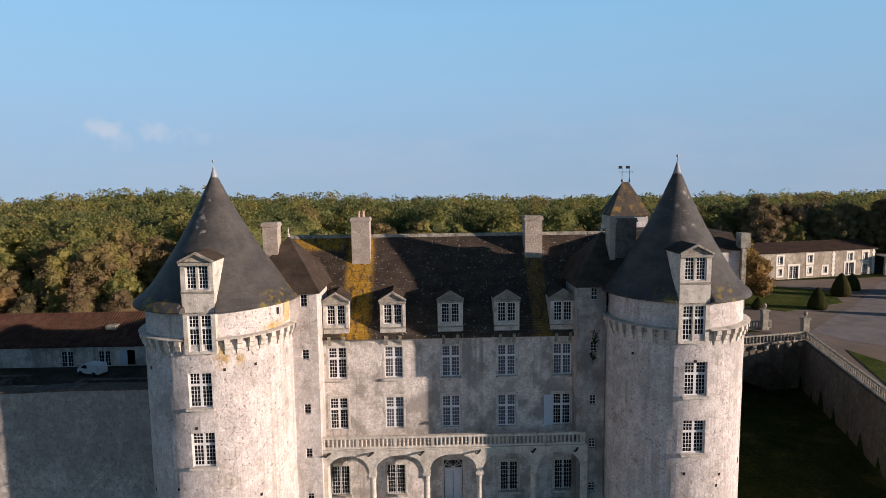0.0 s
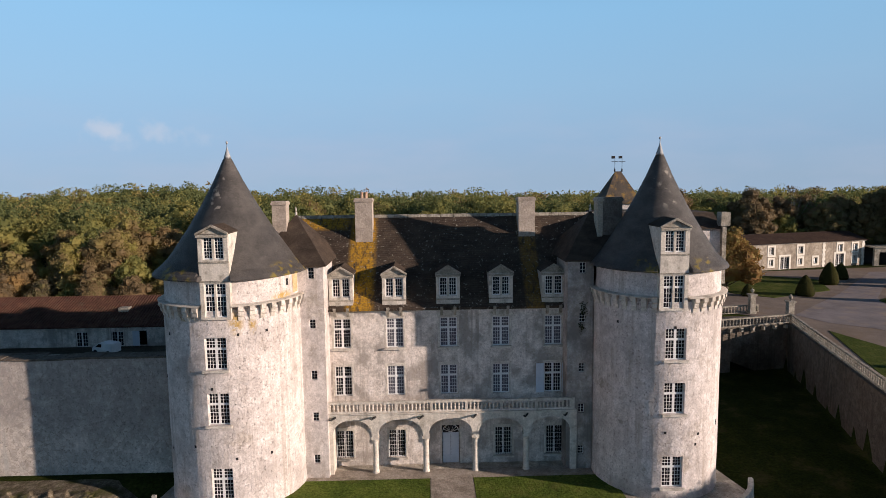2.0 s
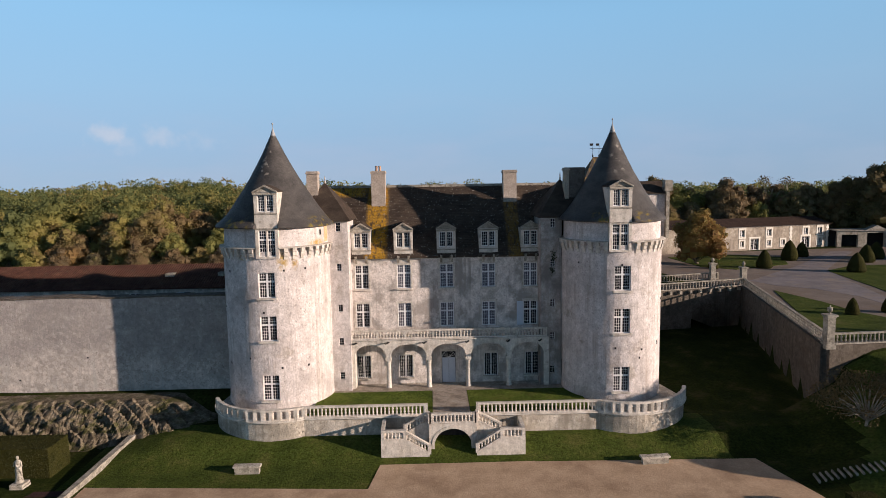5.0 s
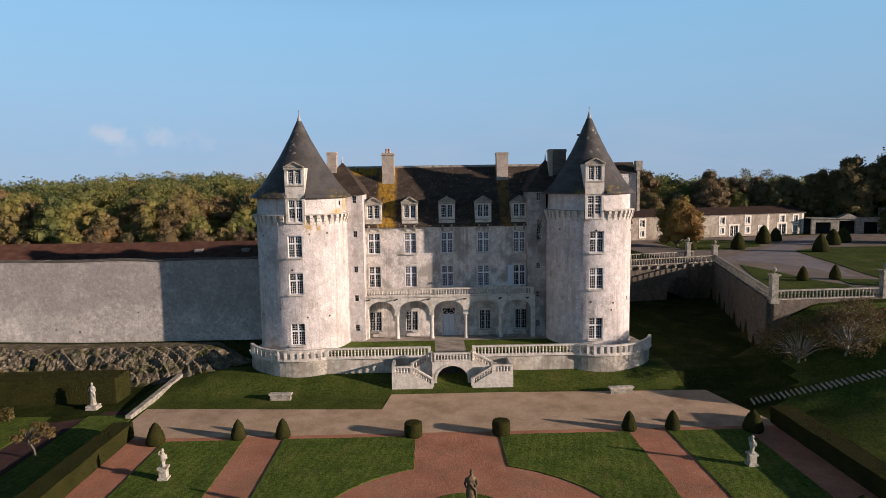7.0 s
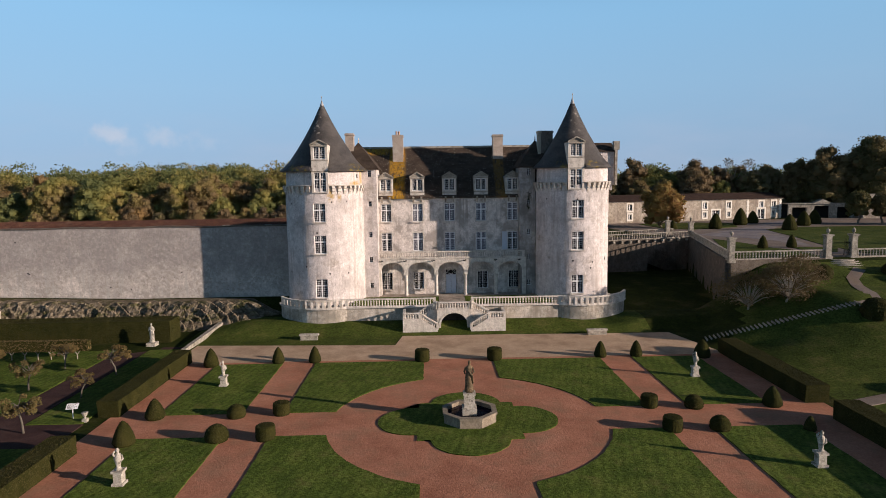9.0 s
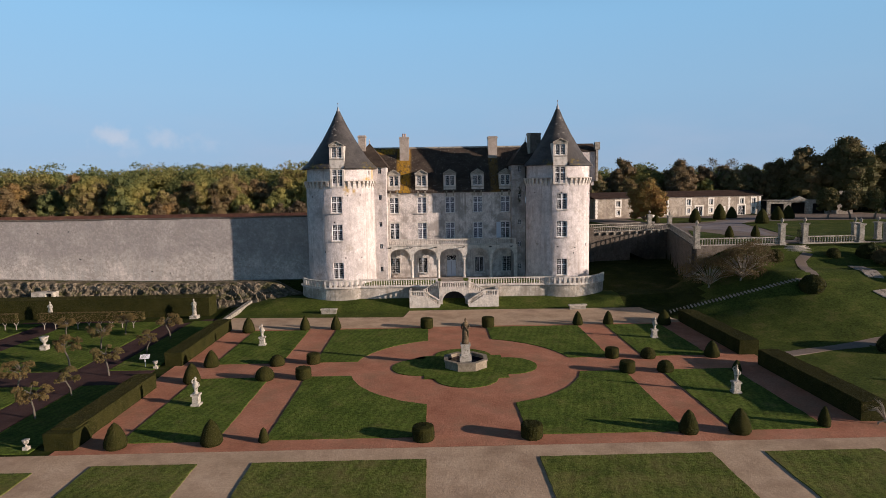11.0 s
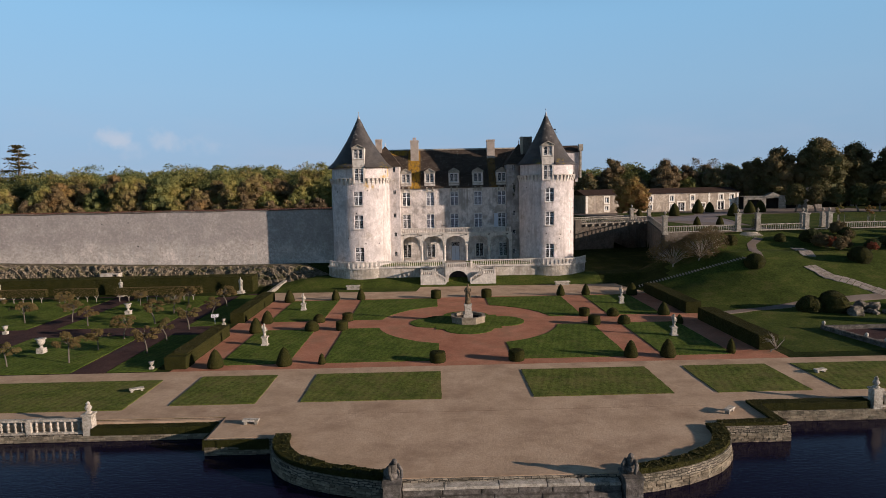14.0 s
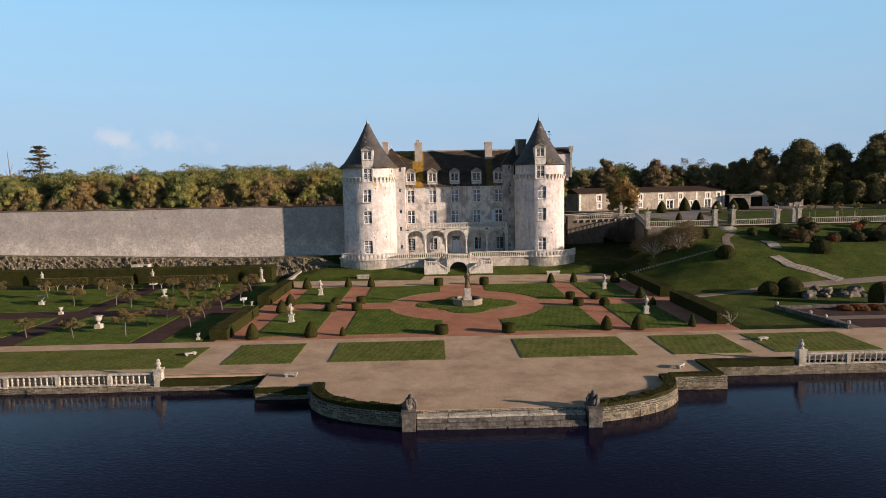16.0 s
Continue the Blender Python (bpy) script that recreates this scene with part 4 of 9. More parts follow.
# ochre lichen below the chimneys and in streaks
nt = M_mainroof.node_tree
bs = nt.nodes["Principled BSDF"]
src = bs.inputs["Base Color"].links[0].from_socket
g = nt.nodes.new("ShaderNodeNewGeometry")
sp = nt.nodes.new("ShaderNodeSeparateXYZ")
nt.links.new(g.outputs["Position"], sp.inputs[0])
nz = nt.nodes.new("ShaderNodeTexNoise")
nz.inputs["Scale"].default_value, nz.inputs["Detail"].default_value = 2.6, 9
mpp = nt.nodes.new("ShaderNodeMapping")
mpp.inputs["Scale"].default_value = (1.4, 0.6, 0.6)
nt.links.new(g.outputs["Position"], mpp.inputs[0])
nt.links.new(mpp.outputs[0], nz.inputs["Vector"])


def band(nt, sock, c, w):
    a = nt.nodes.new("ShaderNodeMath")
    a.operation = "SUBTRACT"
    a.inputs[1].default_value = c
    nt.links.new(sock, a.inputs[0])
    b = nt.nodes.new("ShaderNodeMath")
    b.operation = "ABSOLUTE"
    nt.links.new(a.outputs[0], b.inputs[0])
    r = nt.nodes.new("ShaderNodeMapRange")
    r.interpolation_type = "SMOOTHSTEP"
    r.inputs[1].default_value, r.inputs[2].default_value = w, w * 0.55
    nt.links.new(b.outputs[0], r.inputs[0])
    return r.outputs[0]


def math2(nt, op, a, b):
    k = nt.nodes.new("ShaderNodeMath")
    k.operation = op
    k.use_clamp = True
    for i, v in enumerate((a, b)):
        if isinstance(v, (int, float)):
            k.inputs[i].default_value = v
        else:
            nt.links.new(v, k.inputs[i])
    return k.outputs[0]


b1 = band(nt, sp.outputs[0], -5.65, 1.15)
b2 = math2(nt, "MULTIPLY", band(nt, sp.outputs[0], 6.4, 0.75), 0.35)
b3 = math2(nt, "MULTIPLY", math2(nt, "MULTIPLY", band(nt, sp.outputs[0], -8.6, 2.4), band(nt, sp.outputs[2], 19.2, 0.75)), 0.9)
allb = math2(nt, "MAXIMUM", math2(nt, "MAXIMUM", b1, b2), b3)
lich = nt.nodes.new("ShaderNodeMapRange")
lich.inputs[1].default_value, lich.inputs[2].default_value = 0.30, 0.50
nt.links.new(nz.outputs[0], lich.inputs[0])
nfl = nt.nodes.new("ShaderNodeTexNoise")
nfl.inputs["Scale"].default_value, nfl.inputs["Detail"].default_value = 8.0, 6
nt.links.new(g.outputs["Position"], nfl.inputs["Vector"])
lf = nt.nodes.new("ShaderNodeMapRange")
lf.inputs[1].default_value, lf.inputs[2].default_value, lf.inputs[3].default_value = 0.35, 0.6, 0.35
nt.links.new(nfl.outputs[0], lf.inputs[0])
fac = math2(nt, "MULTIPLY", math2(nt, "MULTIPLY", allb, lich.outputs[0]), lf.outputs[0])
mx = nt.nodes.new("ShaderNodeMix")
mx.data_type = "RGBA"
mx.inputs["B"].default_value = (0.46, 0.25, 0.022, 1)
nt.links.new(fac, mx.inputs["Factor"])
nt.links.new(src, mx.inputs["A"])
# pale lichen spots
vo = nt.nodes.new("ShaderNodeTexNoise")
vo.inputs["Scale"].default_value, vo.inputs["Detail"].default_value = 5.5, 3
nt.links.new(g.outputs["Position"], vo.inputs["Vector"])
vr = nt.nodes.new("ShaderNodeMapRange")
vr.inputs[1].default_value, vr.inputs[2].default_value, vr.inputs[4].default_value = 0.63, 0.68, 0.75
nt.links.new(vo.outputs[0], vr.inputs[0])
mx2 = nt.nodes.new("ShaderNodeMix")
mx2.data_type = "RGBA"
mx2.inputs["B"].default_value = (0.30, 0.28, 0.24, 1)
nt.links.new(vr.outputs[0], mx2.inputs["Factor"])
nt.links.new(mx.outputs["Result"], mx2.inputs["A"])
nt.links.new(mx2.outputs["Result"], bs.inputs["Base Color"])
part("roof", bm, M_mainroof, castle, "steep dark tiled roof with ochre lichen")
bm = bmesh.new()
for k in range(59):
    x = -10.9 + 0.5 * k
    s = 0.17 + 0.012 * (k % 2)
    prism(bm, [(x, RY1 - s, RZ1 - 0.1), (x, RY1 - s * 0.6, RZ1 + 0.08), (x, RY1, RZ1 + 0.13), (x, RY1 + s * 0.6, RZ1 + 0.08), (x, RY1 + s, RZ1 - 0.1)], (0.47, 0, 0))
part("ridge_tiles", bm, M_oldstone, castle, "pale mortared ridge tiles")


def chimney(parent, x0, x1, y0, y1, z0, z1, mat, pots=0):
    bm = bmesh.new()
    box(bm, x0, x1, y0, y1, z0, z1 - 0.25)
    box(bm, x0 - 0.07, x1 + 0.07, y0 - 0.07, y1 + 0.07, z1 - 0.25, z1 - 0.1)
    box(bm, x0 - 0.02, x1 + 0.02, y0 - 0.02, y1 + 0.02, z1 - 0.1, z1)
    ob = part("chimney", bm, mat, parent, "weathered masonry chimney stack")
    for k in range(pots):
        bm = bmesh.new()
        lathe(bm, [(0.13, 0), (0.11, 0.35), (0.14, 0.38), (0.12, 0.45)], 10, ((x0 + x1) / 2 - 0.15 + 0.3 * k, (y0 + y1) / 2, z1))
        part("chimney_pot", bm, M_brick, ob, "terracotta chimney pot")


M_brick = surface("faded_brick", [(0.36, 0.20, 0.13), (0.44, 0.28, 0.20), (0.46, 0.36, 0.28)], 1.5, 12, 0.9, 0.4, fine_amt=0.3)
M_chim = surface("lichened_chimney_stone", [(0.26, 0.235, 0.20), (0.38, 0.34, 0.28), (0.44, 0.37, 0.28)], 1.1, 8, 0.95, 0.5, fine_amt=0.35, stain=(0.20, 0.16, 0.10), stain_scale=1.5)
# chimney stone with the conical roof's shadow put into its colour
M_chim_shaded = surface("soot_dark_chimney_stone", [(0.09, 0.078, 0.068), (0.15, 0.13, 0.112), (0.21, 0.185, 0.16)], 1.6, 9, 0.95, 0.6, fine_amt=0.4)
M_chim_pink = surface("pinkish_chimney_brick", [(0.29, 0.245, 0.205), (0.39, 0.33, 0.278), (0.46, 0.395, 0.335)], 1.6, 9, 0.95, 0.6, fine_amt=0.4, stain=(0.24, 0.20, 0.16), stain_scale=1.8)
chimney(castle, -6.2, -4.95, 39.5, 40.7, 16.8, 20.92, M_chim_pink, 2)
chimney(castle, 5.84, 7.05, 39.7, 40.8, 17.2, 20.85, M_chim_pink)


def pediment(parent, bm, cx, y, z, hw, rise, depth, lip=0.16):
    """A stone gable with a moulded raking edge, from y back by depth."""
    prism(bm, [(cx - hw, y, z), (cx + hw, y, z), (cx, y, z + rise)], (0, depth, 0))
    gable = part("pediment", bm, M_oldstone, parent, "weathered stone pediment")
    for s in (-1, 1):
        bm = bmesh.new()
        prism(bm, [(cx + s * (hw + 0.07), y - lip, z - 0.02), (cx + s * (hw + 0.07), y - lip, z + 0.1), (cx, y - lip, z + rise + 0.16), (cx, y - lip, z + rise + 0.02)], (0, lip - 0.004, 0))
        part("raking_cornice", bm, M_oldstone, gable)
    bm = bmesh.new()
    box(bm, cx - hw - 0.05, cx + hw + 0.05, y - lip * 0.8, y - 0.004, z - 0.16, z - 0.024)
    part("cornice", bm, M_oldstone, gable)


def dormer(parent, cx, y, z0, zw0, zw1, zt, hw, ww, yback, roof_mat, rise=0.55, cols=3, rows=6):
    """A stone dormer: front with window, cheeks, gable and little roof."""
    bm = bmesh.new()
    wall_grid(bm, [cx - hw, cx + hw], [z0, zt], [(cx - ww / 2, cx + ww / 2, zw0, zw1)], lambda u, v: (u, y, v), lambda u, v: (u, y + 0.3, v))
    d = part("dormer", bm, M_ashlar, parent, "stone dormer with triangular pediment")
    bm = bmesh.new()
    for s in (-1, 1):
        a, b = sorted((cx + s * hw, cx + s * (hw - 0.22)))
        box(bm, a, b, y + 0.3, yback, z0 + 0.05, zt)
    part("cheek", bm, M_ashlar, d)
    bm = bmesh.new()
    pediment(d, bm, cx, y, zt, hw, rise, 0.3)
    for s in (-1, 1):
        bm = bmesh.new()
        box(bm, cx + s * (hw - 0.09) - 0.085, cx + s * (hw - 0.09) + 0.085, y - 0.05, y - 0.002, zw0 - 0.15, zt - 0.17)
        part("pilaster", bm, M_ashlar, d)
    bm = bmesh.new()
    box(bm, cx - hw - 0.02, cx + hw + 0.02, y - 0.05, y - 0.003, zw0 - 0.26, zw0 - 0.17)
    part("sill_band", bm, M_oldstone, d)
    bm = bmesh.new()
    for s in (-1, 1):
        prism(bm, [(cx, y + 0.02, zt + rise + 0.1), (cx + s * (hw + 0.05), y + 0.02, zt + 0.06), (cx + s * (hw + 0.05), y + 0.02, zt + 0.0), (cx, y + 0.02, zt + rise + 0.02)], (0, yback - y + 0.5, 0))
    part("dormer_roof", bm, roof_mat, d)
    bm = bmesh.new()
    box(bm, cx - hw + 0.2, cx + hw - 0.2, y + 0.8, y + 0.85, z0, zt)
    part("dark_interior", bm, M_dark, d)
    return d


for x in WX:
    dd = dormer(castle, x, FY - 0.06, 12.95, 14.3, 15.6, 15.82, 0.81, 1.2, 38.6, M_roof, rise=0.48)
    window(castle, x, FY + 0.1, 14.3, 1.2, 1.3, 3, 5, False, False, mull=0.1)
    bm = bmesh.new()
    for s in (-1, 1):
        prism(bm, [(x + s * 0.45 - 0.1, FY - 0.35, 13.5), (x + s * 0.45 + 0.1, FY - 0.35, 13.5), (x + s * 0.45 + 0.1, FY - 0.06, 12.95), (x + s * 0.45 - 0.1, FY - 0.06, 12.95)], (0, 0, 0.12))
    box(bm, x - 0.35, x + 0.35, FY - 0.1, FY - 0.062, 13.4, 13.75)
    part("console", bm, M_oldstone, dd)


# stair turrets between wing and towers
def turret(x0, x1, y0, peak_x):
    t = thing("stair_turret", ((x0 + x1) / 2, y0 + 1, TZ), "", "")
    t.parent, t.matrix_parent_inverse = castle, world_of(castle).inverted()
    cx = (x0 + x1) / 2 + (0.18 if x0 < 0 else 0.14)
    zs = [15.9, 12.6, 9.15, 6.3, 3.35]
    hs = [(cx - 0.2, cx + 0.2, z, z + (0.62 if z != 15.9 else 0.75)) for z in zs]
    bm = bmesh.new()
    wall_grid(bm, frange(x0, x1, 0.6), frange(TZ - 0.4, 16.9, 1.3), hs, lambda u, v: (u, y0, v), lambda u, v: (u, y0 + 0.4, v))
    box(bm, x0, x0 + 0.35, y0 + 0.4, 38.0, TZ - 0.4, 16.9)
    box(bm, x1 - 0.35, x1, y0 + 0.4, 38.0, TZ - 0.4, 16.9)
    # right turret: stains plus shade in the render's colour
    part("turret_wall", bm, M_lime if x0 < 0 else M_stained_shaded, t)
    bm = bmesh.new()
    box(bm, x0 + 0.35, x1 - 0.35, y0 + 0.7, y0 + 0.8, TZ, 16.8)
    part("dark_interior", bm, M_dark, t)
    for z in zs:
        window(castle, cx, y0 + 0.15, z, 0.4, 0.62 if z != 15.9 else 0.75, 1, 3, False, False, mull=0.012)
    # hipped roof rising to a point behind
    bm = bmesh.new()
    o = 0.22
    pk = Vector((peak_x, 37.2, 19.95))
    base = [Vector(p) for p in ((x0 - 2.6 if x0 < 0 else x0 - o, y0 - o, 16.85), (x1 + o if x0 < 0 else x1 + 2.6, y0 - o, 16.85), (x1 + o if x0 < 0 else x1 + 2.6, 41.0, 16.85), (x0 - 2.6 if x0 < 0 else x0 - o, 41.0, 16.85))]
    vb = [bm.verts.new(p) for p in base]
    vl = [bm.verts.new(p - Vector((0, 0, 0.12))) for p in base]
    vp = bm.verts.new(pk)
    for i in range(4):
        j = (i + 1) % 4
        bm.faces.new((vb[i], vb[j], vp))
        bm.faces.new((vl[i], vl[j], vb[j], vb[i]))
    bm.faces.new(vl[::-1])
    part("turret_roof", bm, M_roof, t, "dark hipped turret roof")
    bm = bmesh.new()
    lathe(bm, [(0.07, -0.1), (0.09, 0.1), (0.03, 0.2), (0.06, 0.3), (0.01, 0.55)], 8, pk)
    part("finial", bm, M_ashlar, t)


turret(-9.7, -7.75, 34.0, -10.0)
turret(8.35, 10.1, 34.5, 10.5)


# ---- round towers ----
def round_tower(cx, cy, r, wx, wd, re):
    tw = thing("castle_tower", (cx, cy, 0.9), "round pale limestone tower with corbels and conical dark roof", "tower", "round towers of the castle")
    wz = [(3.1, 2.0), (7.82, 1.95), (11.2, 1.95)]
    W = 1.26
    ang = lambda x: 270 + math.degrees(math.asin((x - cx) / r))
    a0, a1 = ang(wx - W / 2), ang(wx + W / 2)
    hs = [(a0, a1, z, z + h) for z, h in wz]
    ia = (r - 0.7) / r

    def outer(u, v):
        if v > 2.9:
            k = r
        else:
            k = r + 0.10 * (2.9 - v)
        k += 0.025 * noise.noise(Vector((u * 0.11, v * 0.7, cx)))
        a = radians(u)
        return (cx + k * math.cos(a), cy + k * math.sin(a), v)

    def inner(u, v):
        a = radians(u)
        return (cx + (r - 0.6) * math.cos(a), cy + (r - 0.6) * math.sin(a), v)
    bm = bmesh.new()
    us = [u for u in frange(90, 450, 4)]
    wall_grid(bm, us, frange(0.2, 14.75, 0.6), hs, outer, inner)
    bmesh.ops.remove_doubles(bm, verts=bm.verts, dist=0.002)
    for f in bm.faces:
        f.smooth = False
    part("tower_wall", bm, M_lime, tw, "pale streaked lime render", smooth=False)
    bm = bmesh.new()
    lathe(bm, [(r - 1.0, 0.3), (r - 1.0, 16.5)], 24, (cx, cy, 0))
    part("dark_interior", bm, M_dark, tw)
    yf = lambda x: cy - math.sqrt(max(0.01, r * r - (x - cx) ** 2))
    for z, h in wz:
        window(tw, wx, yf(wx) + 0.2, z, W, h, 3, 8, True, True, stones=lambda q: yf(q) + 0.022)
    # corbel ring with wall-walk edge
    bm = bmesh.new()
    prism(bm, [(0, -0.15, 0), (0.0, -0.15, 0.86), (0.31, -0.15, 0.86), (0.30, -0.15, 0.60), (0.22, -0.15, 0.54), (0.20, -0.15, 0.30), (0.11, -0.15, 0.24), (0.07, -0.15, 0.0)], (0, 0.30, 0))
    cm = mesh_of(bm, "corbel", [M_ashlar])
    for k in range(42):
        a = 360 * k / 42
        x = cx + (r - 0.03) * math.cos(radians(a))
        if abs(x - wd) < 0.95 and math.sin(radians(a)) < 0:
            continue
        inst("corbel", cm, tw, Matrix.Translation((x, cy + (r - 0.03) * math.sin(radians(a)), 14.12)) @ Matrix.Rotation(radians(a), 4, "Z"))
    bm = bmesh.new()
    lathe(bm, [(r - 0.5, 14.985), (r + 0.29, 14.985), (r + 0.31, 15.03), (r + 0.2, 15.06), (r - 0.5, 15.12)], 72, (cx, cy, 0), 271 + math.degrees(math.asin(min(1, (wd - cx + 0.84) / (r + 0.4)))), 629 + math.degrees(math.asin((wd - cx - 0.84) / (r + 0.4))))
    part("wall_walk", bm, M_ashlar, tw, "weathered stone lip over the corbels")
    bm = bmesh.new()
    lathe(bm, [(r - 0.1, 14.6), (r - 0.12, 16.95)], 72, (cx, cy, 0), cap=False)
    part("drum", bm, M_lime, tw, smooth=True)
    # roof
    ks = (re + 0.16) / 4.97
    prof = [(re / ks, 16.55), (re / ks, 16.62), (min(4.68, re / ks - 0.12), 16.80), (4.3, 17.1), (3.9, 17.5), (3.5, 18.02), (3.04, 18.7), (2.57, 19.42), (1.95, 20.4), (1.39, 21.4), (0.88, 22.35), (0.46, 23.25), (0.14, 23.9)]
    prof = [(ra * ks, za) for ra, za in prof]
    bm = bmesh.new()
    fine = []
    for (ra, za), (rb, zb) in zip(prof[1:], prof[2:]):
        m = max(2, round(math.hypot(rb - ra, zb - za) / 0.2))
        for i in range(m):
            t0, t1 = i / m, (i + 1) / m
            fine.append((ra + (rb - ra) * t0 + 0.018, za + (zb - za) * t0))
            fine.append((ra + (rb - ra) * t1 - 0.0, za + (zb - za) * t1 - 0.0))
    lathe(bm, [(re - 0.7, 16.7), prof[0]] + fine, 144, (cx, cy, 0), wob=lambda a, z: 1 + 0.006 * noise.noise(Vector((3 * math.cos(a), 3 * math.sin(a), z * 0.8))))
    for v in bm.verts:
        rr = math.hypot(v.co.x - cx, v.co.y - cy)
        if v.co.y < cy and abs(v.co.x - wd) < 0.86 and rr > r - 0.1:
            k = (r - 0.1) / rr
            v.co.x, v.co.y = cx + (v.co.x - cx) * k, cy + (v.co.y - cy) * k
    part("tower_roof", bm, M_conic, tw, "dark tiled conical roof with flared eave")
    bm = bmesh.new()
    lathe(bm, [(0.26, 23.62), (0.2, 23.85), (0.12, 24.1), (0.03, 24.4), (0.02, 24.62), (0.07, 24.68), (0.07, 24.76), (0.01, 24.82)], 12, (cx, cy, 0))
    part("lead_finial", bm, M_lead, tw, "pale lead cap and spike", smooth=True)
    # tall dormer that breaks through the corbels
    yd = yf(wd) - 0.12
    bm = bmesh.new()
    wall_grid(bm, [wd - 0.86, wd + 0.86], [14.25, 19.28], [(wd - W / 2, wd + W / 2, 14.4, 16.4), (wd - 0.6, wd + 0.6, 17.8, 19.1)], lambda u, v: (u, yd, v), lambda u, v: (u, yd + 0.3, v))
    d = part("dormer", bm, M_ashlar, tw, "tall stone dormer with triangular pediment")
    bm = bmesh.new()
    for s in (-1, 1):
        a, b = sorted((wd + s * 0.86, wd + s * 0.66))
        box(bm, a, b, yd + 0.3, yd + 2.5, 14.4, 19.25)
    part("cheek", bm, M_ashlar, d)
    bm = bmesh.new()
    pediment(d, bm, wd, yd, 19.25, 0.86, 0.42, 0.3)
    for za, zb, pr in ((17.6, 17.7, 0.06), (16.48, 16.56, 0.04)):
        bm = bmesh.new()
        box(bm, wd - 0.88, wd + 0.88, yd - pr, yd - 0.003, za, zb)
        part("string_course", bm, M_oldstone, d)
    bm = bmesh.new()
    for s in (-1, 1):
        prism(bm, [(wd, yd + 0.02, 19.80), (wd + s * 0.9, yd + 0.02, 19.33), (wd + s * 0.9, yd + 0.02, 19.26), (wd, yd + 0.02, 19.72)], (0, 2.8, 0))
    part("dormer_roof", bm, M_roof, d)
    bm = bmesh.new()
    box(bm, wd - 0.66, wd + 0.66, yd + 0.9, yd + 0.86, 14.4, 19.2)
    part("dark_interior", bm, M_dark, d)
    window(tw, wd, yd + 0.12, 14.4, W, 2.0, 3, 7, True, False, mull=0.09)
    window(tw, wd, yd + 0.12, 17.8, 1.2, 1.3, 3, 6, False, False, mull=0.1)
    return tw


M_conic = surface("dark_slate_like_tile", [(0.040, 0.036, 0.034), (0.064, 0.058, 0.054), (0.10, 0.09, 0.082)], 0.7, 12, 0.62, 0.7, fine_amt=0.5, stretch=(1, 1, 1.8), stain=(0.24, 0.21, 0.17), stain_scale=3.0, stain_at=(0.64, 0.74), vstain=(0.11, 0.10, 0.09), spec=0.4)
nt = M_conic.node_tree
bs = nt.nodes["Principled BSDF"]
src = bs.inputs["Base Color"].links[0].from_socket
g = nt.nodes.new("ShaderNodeNewGeometry")
sp = nt.nodes.new("ShaderNodeSeparateXYZ")
nt.links.new(g.outputs["Position"], sp.inputs[0])
nz = nt.nodes.new("ShaderNodeTexNoise")
nz.inputs["Scale"].default_value, nz.inputs["Detail"].default_value = 2.4, 8
nt.links.new(g.outputs["Position"], nz.inputs["Vector"])
for zc, zw, col, lo, hi, xs_c in ((16.7, 0.75, (0.20, 0.15, 0.03), 0.50, 0.62, ((-15.6, 1.3), (-9.4, 1.2), (12.4, 0.9), (15.5, 0.8))), (21.6, 1.5, (0.30, 0.27, 0.23), 0.56, 0.66, ((-13.9, 0.5), (14.2, 0.6)))):
    r = nt.nodes.new("ShaderNodeMapRange")
    r.inputs[1].default_value, r.inputs[2].default_value = lo, hi
    nt.links.new(nz.outputs[0], r.inputs[0])
    xm = 0.0
    for xc, xw in xs_c:
        xm = math2(nt, "MAXIMUM", band(nt, sp.outputs[0], xc, xw), xm)
    f = math2(nt, "MULTIPLY", math2(nt, "MULTIPLY", xm, band(nt, sp.outputs[2], zc, zw)), r.outputs[0])
    mx = nt.nodes.new("ShaderNodeMix")
    mx.data_type = "RGBA"
    mx.inputs["B"].default_value = (*col, 1)
    nt.links.new(f, mx.inputs["Factor"])
    nt.links.new(src, mx.inputs["A"])
    src = mx.outputs["Result"]
nt.links.new(src, bs.inputs["Base Color"])
M_ochre = surface("ochre_infill_stone", [(0.42, 0.27, 0.13), (0.52, 0.36, 0.19), (0.58, 0.44, 0.28)], 1.5, 9, 0.95, 0.5, fine_amt=0.3, stain=(0.55, 0.48, 0.38), stain_scale=1.2)
M_lead = surface("pale_lead", [(0.28, 0.29, 0.30), (0.38, 0.385, 0.39)], 2, 12, 0.7, 0.1, metal=0.2)
tower_l = round_tower(-13.56, 34.15, 4.26, -13.5, -13.3, 4.76)
tower_r = round_tower(14.15, 34.1, 4.02, 13.95, 13.68, 4.34)
chimney(castle, -11.36, -10.43, 36.0, 37.0, 16.6, 20.9, M_chim_pink)
# dark stack: its colour stands for the shadow of the cone beside it
chimney(castle, 10.98, 12.3, 35.7, 36.7, 16.6, 20.9, M_chim_shaded)
# paler strip of the same stack, built as a narrow second chimney
chimney(castle, 10.6, 10.94, 35.6, 36.6, 16.6, 20.9, M_chim)

